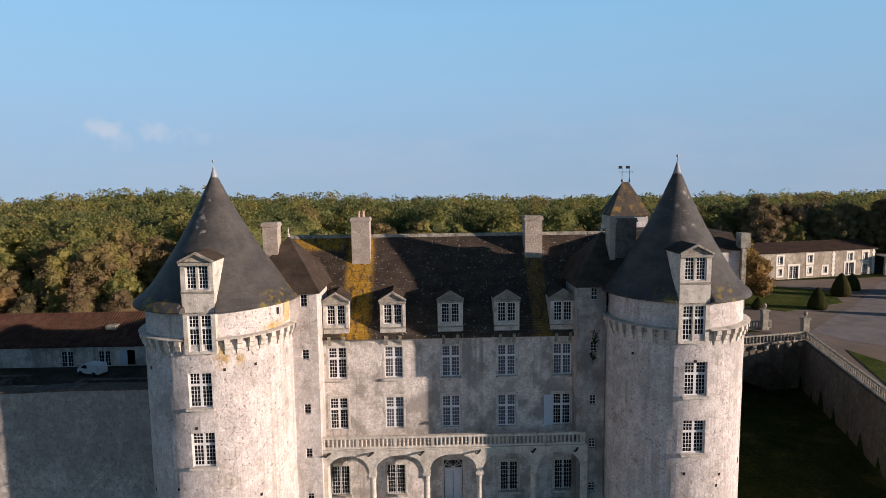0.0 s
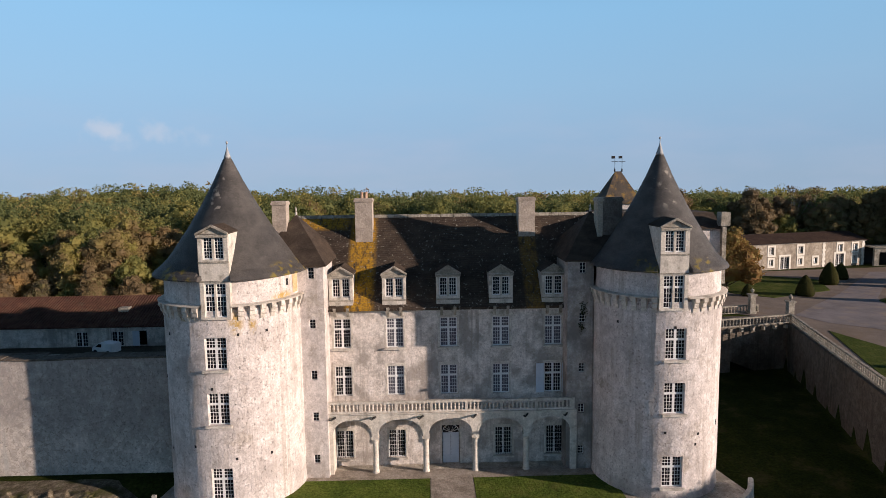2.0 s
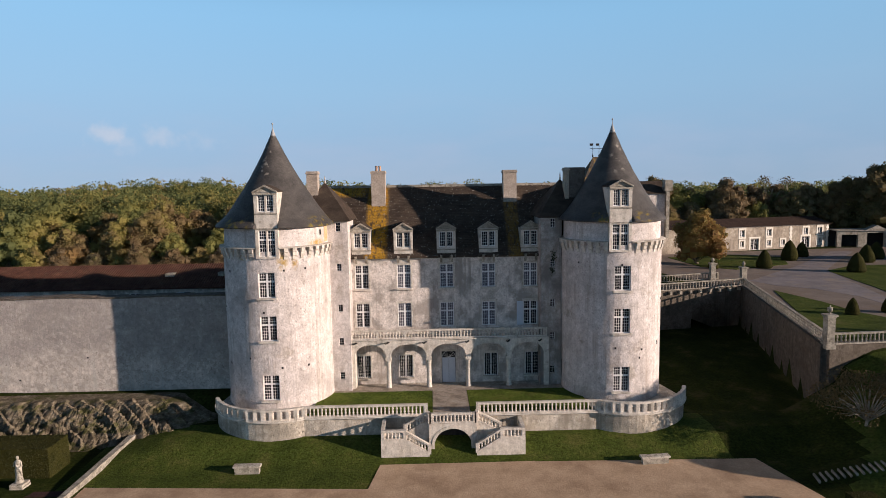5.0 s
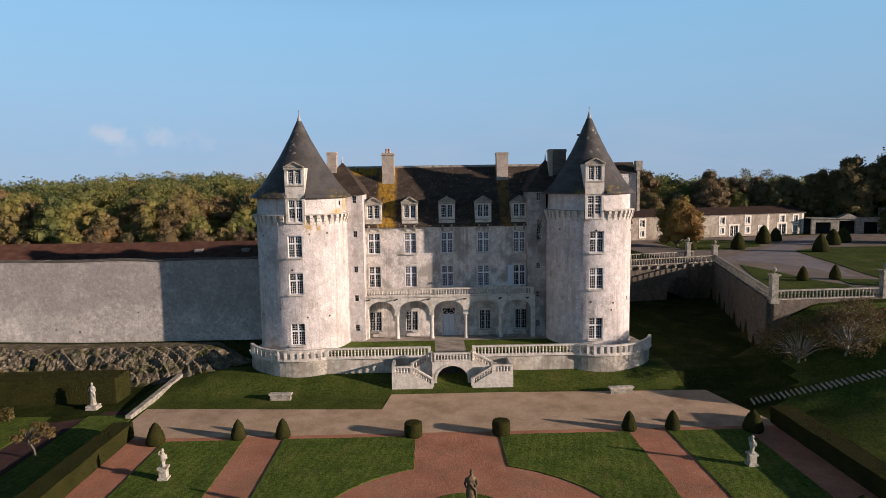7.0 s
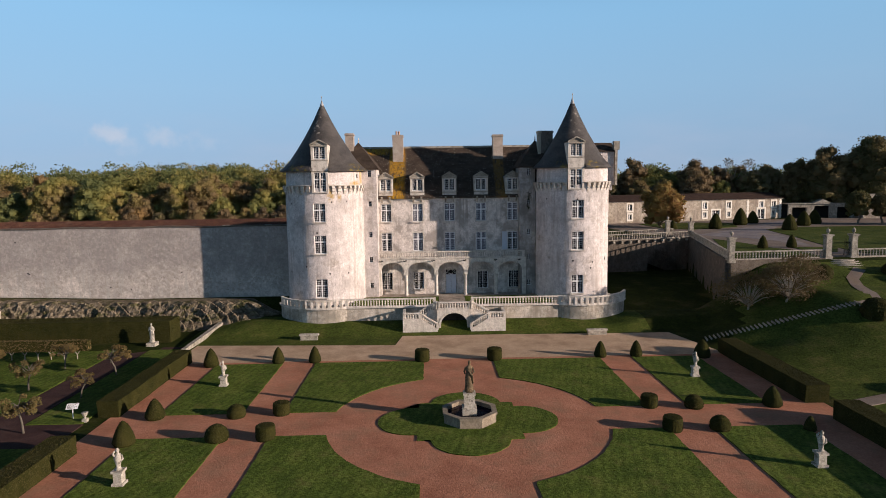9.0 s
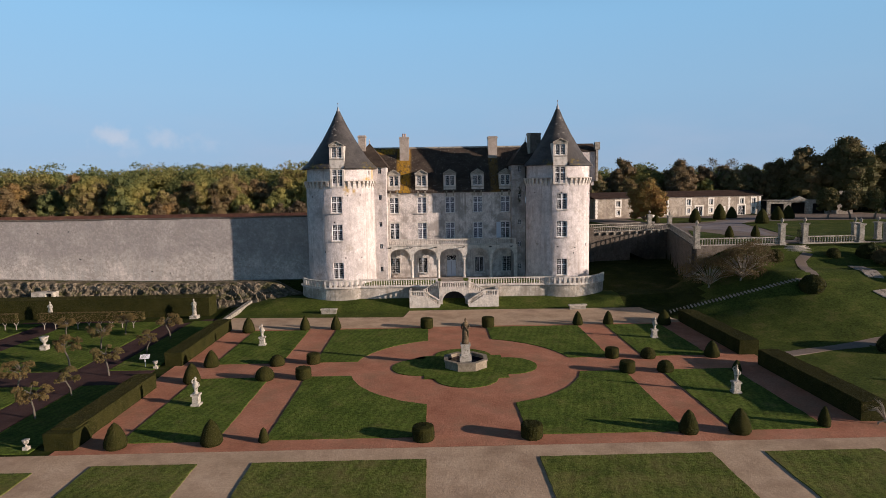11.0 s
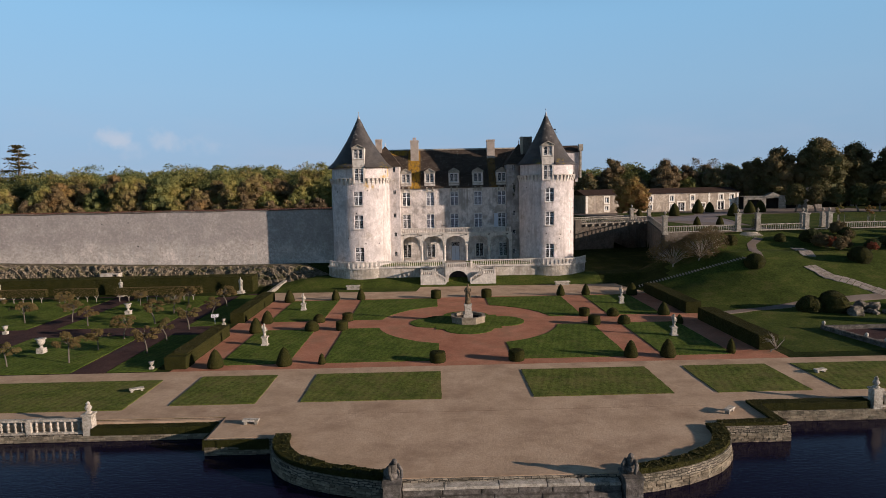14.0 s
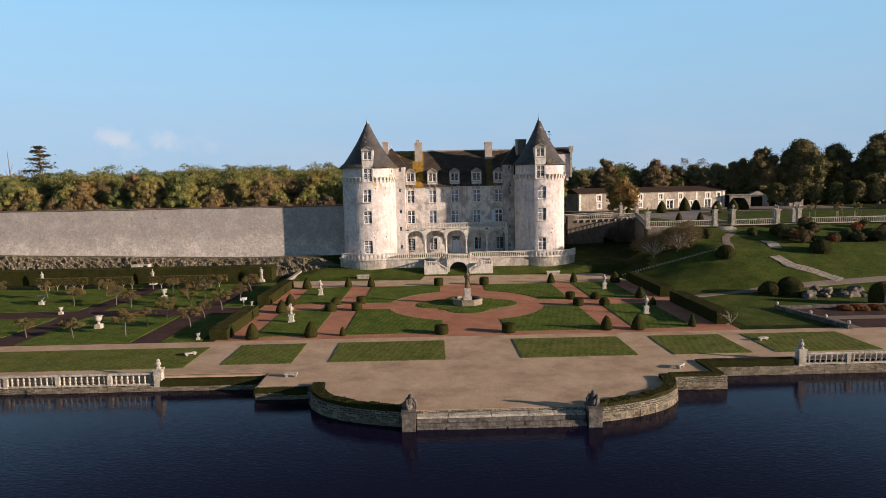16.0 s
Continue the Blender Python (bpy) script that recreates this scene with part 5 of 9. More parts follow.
# blocked opening of ochre stone in the drum, beside the turret
# the second piece is a near-black strip standing for a slit's shade
for a0_, a1_, mt, lb in ((345, 356, M_ochre, "walled-up opening of ochre stone"), (335, 338, M_dark, "narrow dark slit")):
    bm = bmesh.new()
    lathe(bm, [(4.0, 15.2 if mt is M_ochre else 15.8), (4.17, 15.2 if mt is M_ochre else 15.8), (4.17, 16.7 if mt is M_ochre else 16.2), (4.0, 16.7 if mt is M_ochre else 16.3)], 6, (-13.56, 34.15, 0), a0_, a1_)
    part("blocked_opening", bm, mt, tower_l, lb)

# rear block that shows past the tower
bm = bmesh.new()
box(bm, 12.0, 17.6, 37.4, 45.0, 2.0, 18.5)
box(bm, 17.6, 19.9, 37.4, 45.0, 14.6, 18.5)
for k in range(5):
    box(bm, 17.5, 19.7 - 0.1 * k, 37.45 + 1.8 * k, 37.85 + 1.8 * k, 14.0, 14.597)
part("rear_wall", bm, M_lime, castle)
bm = bmesh.new()
prism(bm, [(12.0, 37.2, 18.5), (12.0, 38.6, 19.62), (12.0, 44.0, 19.62), (12.0, 45.3, 18.5)], (7.9, 0, 0))
part("rear_roof", bm, M_roof, castle)
bm = bmesh.new()
box(bm, 19.91, 20.2, 37.1, 45.3, 14.6, 18.7)
box(bm, 19.75, 20.4, 37.0, 37.7, 18.72, 19.7)
part("gable", bm, M_oldstone, castle)

# near-black blocks on the masonry stand for the shade in putlog holes
rp = random.Random(12)
for tw_, tcx, tcy, tr in ((tower_l, -13.56, 34.15, 4.26), (tower_r, 14.15, 34.1, 4.02)):
    for k in range(9):
        a = radians(rp.uniform(205, 335))
        z = rp.choice((5.6, 6.6, 10.2, 13.2)) + rp.uniform(-0.2, 0.2)
        bm = bmesh.new()
        box(bm, -0.05, 0.05, -0.07, 0.07, -0.08, 0.08, Matrix.Translation((tcx + (tr - 0.03) * math.cos(a), tcy + (tr - 0.03) * math.sin(a), z)) @ Matrix.Rotation(a, 4, "Z"))
        part("putlog_hole", bm, M_dark, tw_, "small dark hole")

# ---- terrace before the castle ----
def arc(c, r, a0, a1, n):
    return [(c[0] + r * math.cos(radians(a0 + (a1 - a0) * i / n)), c[1] + r * math.sin(radians(a0 + (a1 - a0) * i / n))) for i in range(n + 1)]


PY = 28.0
left_arc = arc((-13.1, 32.7), 5.3, 193, 297.5, 16)
right_arc = arc((14.2, 32.7), 5.4, 240.5, 338, 16)
terrace = thing("terrace", (AX, 31, 0), "raised stone terrace with round bastions below the castle", "terrace", kind="structure")
bm = bmesh.new()
slab(bm, left_arc + right_arc + [(18, 37), (-17.5, 37)], -0.6, TZ - 0.06)
part("retaining_wall", bm, M_rubble, terrace, "rubble retaining wall with dark putlog holes")
bm = bmesh.new()
for pl in (left_arc + [(-1.45, PY)], [(2.35, PY)] + right_arc):
    for a, b in zip(pl, pl[1:]):
        bar_along(bm, (*a, TZ - 0.06), (*b, TZ - 0.06), 0.4, 0.1)
part("coping", bm, M_ashlar, terrace)
bal1 = thing("terrace_balustrade", (-6, PY, TZ), "weathered stone balustrade along the terrace edge", "balustrade", "terrace balustrades")
balustrade(bal1, [(x, y, TZ + 0.04) for x, y in left_arc[2:]] + [(-1.5, PY, TZ + 0.04)], 0.88, M_ashlar, 0.30, post_w=0.24)
bal2 = thing("terrace_balustrade", (7, PY, TZ), "weathered stone balustrade along the terrace edge", "balustrade", "terrace balustrades")
balustrade(bal2, [(2.4, PY, TZ + 0.04)] + [(x, y, TZ + 0.04) for x, y in right_arc], 0.88, M_ashlar, 0.30, post_w=0.24)
for x0, x1 in ((-10.6, -1.0), (1.9, 11.2)):
    bm = bmesh.new()
    slab(bm, [(x0, PY + 0.5), (x1, PY + 0.5), (x1, AY - 0.9), (x0 + (0.6 if x0 < 0 else 0), AY - 0.9)], TZ - 0.06, TZ + 0.03)
    tagged(part("terrace_lawn", bm, M_grass), "strip of short grass on the terrace", "lawn", kind="structure")
bm = bmesh.new()
slab(bm, [(-10, AY - 0.88), (10.4, AY - 0.88), (10.4, AY + 0.48), (-10, AY + 0.48)], TZ - 0.06, TZ + 0.012)
slab(bm, [(-0.97, 27.0), (1.87, 27.0), (1.87, AY - 0.9), (-0.97, AY - 0.9)], TZ - 0.06, TZ + 0.02)
tagged(part("terrace_path", bm, M_flag), "worn pale stone path to the castle door", "path", kind="structure")

# double garden stair with a vaulted grotto
stair = thing("garden_stair", (AX, 27, 0), "double horseshoe garden stair of pale stone over a vaulted opening", "staircase")
bm = bmesh.new()
GX, GYF, GYB, GR = AX, 26.3, 28.0, 1.35
pts = [(GX - GR * math.cos(math.pi * k / 14), 0.75 + GR * 0.9 * math.sin(math.pi * k / 14)) for k in range(15)]
for (xa, za), (xb, zb) in zip(pts, pts[1:]):
    prism(bm, [(xa, GYF, za), (xb, GYF, zb), (xb, GYF, TZ), (xa, GYF, TZ)], (0, GYB - GYF - 0.3, 0))
for s in (-1, 1):
    x0, x1 = sorted((GX + s * GR, GX + s * 1.75))
    box(bm, x0, x1, GYF, GYB - 0.1, -0.3, TZ)
bmesh.ops.remove_doubles(bm, verts=bm.verts, dist=0.002)
part("vault_wall", bm, M_ashlar, stair)
# near-black sheet closes the vault in place of its inner shade
bm = bmesh.new()
box(bm, GX - GR, GX + GR, GYB - 0.32, GYB - 0.15, -0.2, TZ)
part("vault_back", bm, M_dark, stair)
bm = bmesh.new()
for (xa, za), (xb, zb) in zip(pts, pts[1:]):
    k = 1.16
    prism(bm, [(xa, GYF - 0.04, za), (xb, GYF - 0.04, zb), (GX + (xb - GX) * k, GYF - 0.04, 0.75 + (zb - 0.75) * k), (GX + (xa - GX) * k, GYF - 0.04, 0.75 + (za - 0.75) * k)], (0, 0.08, 0))
part("arch_moulding", bm, M_ashlar, stair)
for s in (-1, 1):
    X = lambda d: GX + s * d
    # upper flight outward, landing, lower flight inward
    flights = [(1.75 + 0.3 * k, 2.05 + 0.3 * k, 26.95, GYB - 0.02, TZ - 0.16 * (k + 1)) for k in range(6)]
    flights += [(3.55, 5.15, 25.75, GYB - 0.02, 1.38)]
    flights += [(3.55 - 0.27 * k, 3.28 - 0.27 * k, 25.9, 26.94, 1.38 - 0.19 * (k + 1)) for k in range(7)]
    for xa_, xb_, ya_, yb_, zt_ in flights:
        bm = bmesh.new()
        a, b = sorted((X(xa_), X(xb_)))
        box(bm, a, b, ya_, yb_, -0.3, zt_)
        part("step" if xb_ - xa_ < 1 else "landing", bm, M_ashlar, stair)
    bm = bmesh.new()
    box(bm, *sorted((X(3.5), X(5.2))), 25.62, 25.88, -0.3, 1.45)
    prism(bm, [(X(3.5), 25.62, -0.3), (X(3.5), 25.62, 1.45), (X(1.7), 25.62, 0.35), (X(1.7), 25.62, -0.3)], (0, 0.26, 0))
    box(bm, *sorted((X(4.95), X(5.22))), 25.9, 27.95, -0.3, 1.45)
    prism(bm, [(X(1.75), 26.72, 0.5), (X(1.75), 26.72, TZ + 0.02), (X(3.55), 26.72, 1.42), (X(3.55), 26.72, 0.4)], (0, 0.22, 0))
    part("parapet_wall", bm, M_ashlar, stair)
    fl = thing("stair_balustrade", (X(3.5), 25.7, 1.4), "", "")
    fl.parent, fl.matrix_parent_inverse = stair, world_of(stair).inverted()
    balustrade(fl, [(X(5.08), 27.8, 1.45), (X(5.08), 25.75, 1.45), (X(3.5), 25.75, 1.45), (X(1.72), 25.75, 0.36)], 0.72, M_ashlar, 0.27, post_w=0.22)
    f2 = thing("stair_balustrade", (X(2.5), 26.8, 2), "", "")
    f2.parent, f2.matrix_parent_inverse = stair, world_of(stair).inverted()
    balustrade(f2, [(X(1.7), 26.42, TZ + 0.02), (X(1.8), 26.83, TZ + 0.02), (X(3.5), 26.83, 1.44)], 0.74, M_ashlar, 0.27, post_w=0.22)
f3 = thing("stair_balustrade", (GX, 26.4, TZ), "", "")
f3.parent, f3.matrix_parent_inverse = stair, world_of(stair).inverted()
balustrade(f3, [(GX - 1.6, 26.42, TZ + 0.02), (GX + 1.6, 26.42, TZ + 0.02)], 0.74, M_ashlar, 0.27, post_w=0.22)


# ---- ground ----
def smooth(a, b, x):
    t = max(0.0, min(1.0, (x - a) / (b - a)))
    return t * t * (3 - 2 * t)


def ramp(a, b, x):
    """An even slope with softened ends."""
    t = max(0.0, min(1.0, (x - a) / (b - a)))
    return 0.75 * t + 0.25 * smooth(a, b, x)


def ground_h(x, y):
    if y < -22.5:
        return -3.2
    z = 0.0
    # lawn bank that rises to the terrace wall
    if -27 < x < 24:
        z = 1.0 * smooth(24.6, 28.2, y)
    # left: rocky bank below the curtain wall
    if x <= -18:
        z = max(z * smooth(-27, -20, x), (2.4 + 0.03 * max(0.0, -37 - x)) * smooth(30.5, 34.6, y))
    # court behind the castle and curtain wall
    z = max(z, 5.6 * smooth(36.0, 36.3, y)) if x < -16 else (max(z, 5.6 * smooth(44, 45, y)) if x < 20 else z)
    # right: bank up to the upper terrace, with the ditch beside the castle
    if x > 20:
        v = y + 0.10 * (x - 40)
        up = (4.4 * ramp(5.5, 20.5, v) + 1.8 * ramp(24.5, 32.0, v)) * ramp(24.6, 36.5, x + 0.15 * (y - 20))
        if y > 31 and x > ditch_x(y):
            up = 6.3
        elif y > 31:
            up = 0.6 + 0.7 * smooth(31, 50, y)
        elif x < 32:
            up = min(up, max(0.0, 6.2 * ramp(25.0, 37, x)))
        z = max(up, 1.0 * smooth(24.6, 28.2, y)) if y <= 31 else up
        if y > 62 and x <= ditch_x(y):
            z = 6.3
    # level strip under the stepped path
    t = max(0.0, min(1.0, ((x - 24.0) * 12.3 + (y - 20.9) * -2.7) / 158.6))
    dd = math.hypot(x - 24.0 - 12.3 * t, y - 20.9 + 2.7 * t)
    if dd < 2.2 and 0 < t < 1:
        z += (0.2 + 3.75 * t - z) * (1 - smooth(0.8, 2.2, dd))
    if y > 66:
        z = 6.3
    if y > 110:
        z -= max(0.0, (y - 165) * 0.035 if y < 340 else 6.1 + (y - 340) * 0.03)
    return z


def ditch_x(y):
    return 30.9 + (y - 31) * (38.6 - 30.9) / 28.5


xs = sorted(set(frange(-900, -120, 60) + frange(-120, -30, 6) + frange(-30, 18, 2) + frange(18, 48, 0.8) + frange(48, 120, 4) + frange(120, 900, 60) + [30.6, 31.2]))
ys = sorted(set([-22.55, -22.4, 35.9, 36.1, 36.4] + frange(-260, -23, 40) + frange(-22.4, 5, 2.2) + frange(5, 66, 0.8) + frange(66, 120, 4) + frange(120, 1400, 60)))
bm = bmesh.new()
gv = {}
for i, x in enumerate(xs):
    for j, y in enumerate(ys):
        z = ground_h(x, y)
        if y > 4 and -2 < z and abs(x) < 110 and y < 110:
            z += 0.10 * noise.noise(Vector((x * 0.25, y * 0.25, 0))) * (1 if (26 < x and y < 30.5) or (x < -26 and y < 35) else 0)
        gv[i, j] = bm.verts.new((x, y, z - 0.02))
for i in range(len(xs) - 1):
    for j in range(len(ys) - 1):
        bm.faces.new((gv[i, j], gv[i + 1, j], gv[i + 1, j + 1], gv[i, j + 1]))
# ditch shade goes into the dark grass; lit bank and front strip get brighter grass
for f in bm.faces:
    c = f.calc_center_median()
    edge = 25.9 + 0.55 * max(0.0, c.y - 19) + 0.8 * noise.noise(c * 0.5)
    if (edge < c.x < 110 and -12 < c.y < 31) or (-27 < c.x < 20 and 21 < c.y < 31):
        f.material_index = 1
ground = part("ground", bm, [M_rough_grass_shaded, M_bank], None, "grassy ground with banks and a dry ditch", smooth=True, kind="structure", category="ground")

# lake
bm = bmesh.new()
box(bm, -900, 900, -400, -21.9, -3.0, -0.92)
tagged(part("water", bm, M_water), "still dark blue lake", "water", kind="structure")

# ---- garden floor ----
Z1 = 0.012
bm = bmesh.new()
slab(bm, [(-23.2, -12.6), (24.6, -12.6), (24.6, 16.6), (-23.2, 16.6)], -0.1, Z1)
tagged(part("parterre_path", bm, M_red), "reddish gravel paths of the parterre", "path", kind="structure")
bm = bmesh.new()
slab(bm, [(-75, -22.35), (62, -22.35), (62, -12.6), (-75, -12.6)], -0.1, Z1 - 0.003)
slab(bm, [(-24.2, 16.6), (23.8, 16.6), (22.3, 22.3), (21.8, 24.4), (6.2, 24.8), (6.0, 26), (-4.6, 26), (-5.3, 21.4), (-24.2, 22.6)], -0.1, Z1 + 0.003)
tagged(part("gravel_walk", bm, M_tan), "tan gravel walks before the terrace and the lake", "path", kind="structure")


def lawn(pts, name="lawn", label="mown lawn with crisp edges", h=0.06, mat=None):
    ring = []
    for (xa, ya), (xb, yb) in zip(pts, pts[1:] + pts[:1]):
        n_ = max(1, round(math.hypot(xb - xa, yb - ya) / 0.45))
        for i in range(n_):
            x, y = xa + (xb - xa) * i / n_, ya + (yb - ya) * i / n_
            ring.append((x + 0.06 * noise.noise(Vector((x * 1.7, y * 1.7, 3))), y + 0.06 * noise.noise(Vector((x * 1.7, y * 1.7, 8)))))
    bm = bmesh.new()
    slab(bm, ring, -0.05, h)
    bmesh.ops.triangulate(bm, faces=[f for f in bm.faces if len(f.verts) > 4])
    return tagged(part(name, bm, mat or M_lawn), label, "lawn", "garden lawns", "structure")


CX, CY, CR = 0.4, 2.5, 8.95
for s in (-1, 1):
    for t in (-1, 1):
        # quadrant lawn with a concave corner round the basin
        x_in, x_out = 2.95, 12.15
        y_in, y_out = 1.95, (13.45 if t > 0 else 13.7)
        a0 = math.atan2(y_in, math.sqrt(CR ** 2 - y_in ** 2))
        a1 = math.atan2(math.sqrt(CR ** 2 - x_in ** 2), x_in)
        ar = [(CR * math.cos(a0 + (a1 - a0) * k / 18), CR * math.sin(a0 + (a1 - a0) * k / 18)) for k in range(19)]
        q = ar + [(x_in, y_out), (x_out, y_out), (x_out, y_in)]
        q = [(CX + s * x, CY + t * y) for x, y in q]
        if s * t < 0:
            q = q[::-1]
        lawn(q, label="clipped quarter lawn with a concave corner")
        o = [(14.95, y_in), (20.45, y_in), (20.45, y_out), (14.95, y_out)]
        o = [(CX + s * x, CY + t * y) for x, y in o]
        lawn(o if s * t > 0 else o[::-1])
for x0, x1, y0, y1 in ((-60, -22.75, -20.8, -14.75), (-20.05, -14.55, -20.2, -14.15), (-11.65, -2.5, -20.1, -14.15), (3.5, 12.7, -20.1, -14.15), (15.5, 21.75, -20.1, -14.15), (23.7, 32.2, -20.1, -14.15)):
    lawn([(x0, y0), (x1, y0), (x1, y1), (x0, y1)], label="rectangular half-dry lawn by the lake walk", mat=M_lawn_dry)
# quatrefoil lawn round the basin
q = []
for c, r, d0, sq in (((3.5, 0), 2.25, 0, (3.2, 3.05)), ((0, 2.85), 2.4, 90, (-3.2, 3.05)), ((-3.5, 0), 2.25, 180, (-3.2, -3.05)), ((0, -2.85), 2.4, 270, (3.2, -3.05))):
    half_arc = 98 if d0 % 180 == 0 else 85
    q += [(CX + c[0] + r * math.cos(radians(d0 + a)), CY + c[1] + r * math.sin(radians(d0 + a))) for a in range(-half_arc, half_arc + 1, 7)]
    q.append((CX + sq[0], CY + sq[1]))
lawn(q, label="quatrefoil lawn round the fountain")

# forecourt that juts into the lake
QX, QYC, QA, QB = 0.65, -25.7, 12.55, 5.95


def quay_curve(n):
    """Half of the rounded quay's outline, from its side to the pier: (across, out)."""
    out = []
    for i in range(n + 1):
        a = radians(66 * i / n)
        out.append((QA * math.cos(a) ** 0.85, QB * math.sin(a) ** 0.85))
    return out


half = [(16.45, 3.3), (16.45, 0.0), (QA, 0.0)] + quay_curve(16)[1:] + [(5.6, 5.35)]
outline = [(QX - x, QYC + (y if i == 0 else -y)) for i, (x, y) in enumerate(half)] + [(QX + x, QYC + (y if i == 0 else -y)) for i, (x, y) in reversed(list(enumerate(half)))]
fc = thing("forecourt", (QX, -26, -1), "gravel forecourt on a coursed stone quay in the lake", "quay", kind="structure")
bm = bmesh.new()
slab(bm, outline, -3.2, -0.03)
part("quay_wall", bm, M_quay, fc, "coursed rubble quay wall")
bm = bmesh.new()
slab(bm, [(QX + (x - QX) * 0.992, y + 0.1) for x, y in outline], -0.05, Z1 - 0.006)
part("gravel", bm, M_tan, fc)
# straight quay walls; the one with the longer lawn stands lower and a little further out
QUAY = {-1: (-90, -15.8, -23.3, -0.55), 1: (17.1, 90, -22.85, -0.3)}
for s, (x0, x1, yq, zq) in QUAY.items():
    qw = thing("quay", ((x0 + x1) / 2, yq + 0.25, -1), "rubble stone quay along the lake", "quay", kind="structure")
    bm = bmesh.new()
    box(bm, x0, x1, yq, yq + 0.7, -3.2, zq)
    part("quay_wall", bm, M_quay, qw)
    bm = bmesh.new()
    box(bm, x0, x1, yq + 0.6, -22.3, -3.2, Z1 - 0.04)
    part("earth_fill", bm, M_tan, qw)

# ---- curtain wall ----
cw = thing("curtain_wall", (-60, 35.8, 1.8), "tall grey rubble curtain wall", "wall", kind="structure")
bm = bmesh.new()
wall_grid(bm, frange(-130, -16.4, 2.5), frange(-0.5, 10.55, 1.2), [], lambda u, v: (u, 35.3 + 0.05 * noise.noise(Vector((u * 0.3, v * 0.6, 4))), v + (0.12 * noise.noise(Vector((u * 0.2, 0, 9))) if v > 10 else 0)), lambda u, v: (u, 36.4, v))
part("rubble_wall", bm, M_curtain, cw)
bm = bmesh.new()
for k in range(140):
    x = -130 + k * 0.81
    z = 10.5 + 0.12 * noise.noise(Vector((x * 0.2, 0, 9)))
    box(bm, x, x + 0.79, 35.2, 36.48, z, z + 0.1 + 0.05 * random.random())
# the darkened rubble stands for the shaded top of the wall
part("coping", bm, M_ditch, cw)
# proud near-black blocks in place of shaded putlog holes
rp = random.Random(8)
for k in range(12):
    x, z = rp.uniform(-75, -20), rp.choice((3.6, 5.4, 7.2, 9.0)) + rp.uniform(-0.15, 0.15)
    bm = bmesh.new()
    box(bm, x - 0.06, x + 0.06, 35.23, 35.4, z - 0.06, z + 0.06)
    part("putlog_hole", bm, M_dark, cw, "small dark hole")


# ---- upper terrace, ditch walls, bridge ----
UZ = 6.3
D0, D1 = Vector((30.9, 31.0)), Vector((38.6, 59.5))


def wall_run(name, a, b, z0, z1, w, mat, parent, label=""):
    bm = bmesh.new()
    a, b = Vector(a), Vector(b)
    n = max(2, round((b - a).length / 1.5))
    d = (b - a).normalized()
    s = Vector((-d.y, d.x)) * w / 2
    wall_grid(bm, frange(0, (b - a).length, 1.5), frange(z0, z1, 0.9), [], lambda u, v: (*(a + d * u - s * (1 + 0.12 * noise.noise(Vector((u * 0.5, v * 0.5, 2))))), v), lambda u, v: (*(a + d * u + s), v))
    return part(name, bm, mat, parent, label)


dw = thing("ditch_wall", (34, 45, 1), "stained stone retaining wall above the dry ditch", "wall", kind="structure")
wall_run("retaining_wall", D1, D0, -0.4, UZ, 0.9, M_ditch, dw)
db = thing("ditch_parapet", (34, 45, UZ), "weathered stone parapet balustrade above the ditch", "balustrade", "upper terrace balustrades")
balustrade(db, [(D0.x, D0.y, UZ), (D1.x, D1.y, UZ)], 0.95, M_oldstone, 0.42)
LINE = lambda x: 31.0 + (x - 31) * 0.06
tw2 = thing("terrace_wall", (38, 31, 3), "rubble retaining wall of the upper terrace", "wall", kind="structure")
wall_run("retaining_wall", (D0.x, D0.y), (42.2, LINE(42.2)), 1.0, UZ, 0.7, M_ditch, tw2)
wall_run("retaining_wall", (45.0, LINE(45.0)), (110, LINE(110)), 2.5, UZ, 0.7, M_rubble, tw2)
for a, b in ((31.2, 41.9), (45.2, 52.4), (56.4, 110)):
    bb = thing("terrace_parapet", ((a + b) / 2, LINE(a), UZ), "weathered stone balustrade of the upper terrace", "balustrade", "upper terrace balustrades")
    balustrade(bb, [(a, LINE(a), UZ), (b, LINE(b), UZ)], 0.95, M_oldstone, 0.36)


def urn_prof(k):
    return [(0.10 * k, 0), (0.12 * k, 0.04 * k), (0.05 * k, 0.10 * k), (0.06 * k, 0.16 * k), (0.20 * k, 0.30 * k), (0.24 * k, 0.46 * k), (0.20 * k, 0.56 * k), (0.25 * k, 0.62 * k), (0.18 * k, 0.66 * k), (0.05 * k, 0.74 * k), (0.07 * k, 0.80 * k), (0.01, 0.88 * k)]


def gate_pier(x, y, z, h, w=0.62, name="gate_pier", group="gate piers"):
    t = thing(name, (x, y, z), "square weathered stone pier with an urn on top", "pier", group)
    bm = bmesh.new()
    box(bm, x - w / 2, x + w / 2, y - w / 2, y + w / 2, z + 0.25, z + h - 0.25)
    part("shaft", bm, M_oldstone, t)
    bm = bmesh.new()
    box(bm, x - w / 2 - 0.08, x + w / 2 + 0.08, y - w / 2 - 0.08, y + w / 2 + 0.08, z - 0.3, z + 0.25)
    part("base", bm, M_oldstone, t)
    bm = bmesh.new()
    box(bm, x - w / 2 - 0.05, x + w / 2 + 0.05, y - w / 2 - 0.05, y + w / 2 + 0.05, z + h - 0.25, z + h - 0.14)
    box(bm, x - w / 2 - 0.13, x + w / 2 + 0.13, y - w / 2 - 0.13, y + w / 2 + 0.13, z + h - 0.14, z + h)
    part("capital", bm, M_oldstone, t)
    bm = bmesh.new()
    lathe(bm, urn_prof(0.85), 12, (x, y, z + h))
    part("urn", bm, M_oldstone, t, smooth=True)
    return t


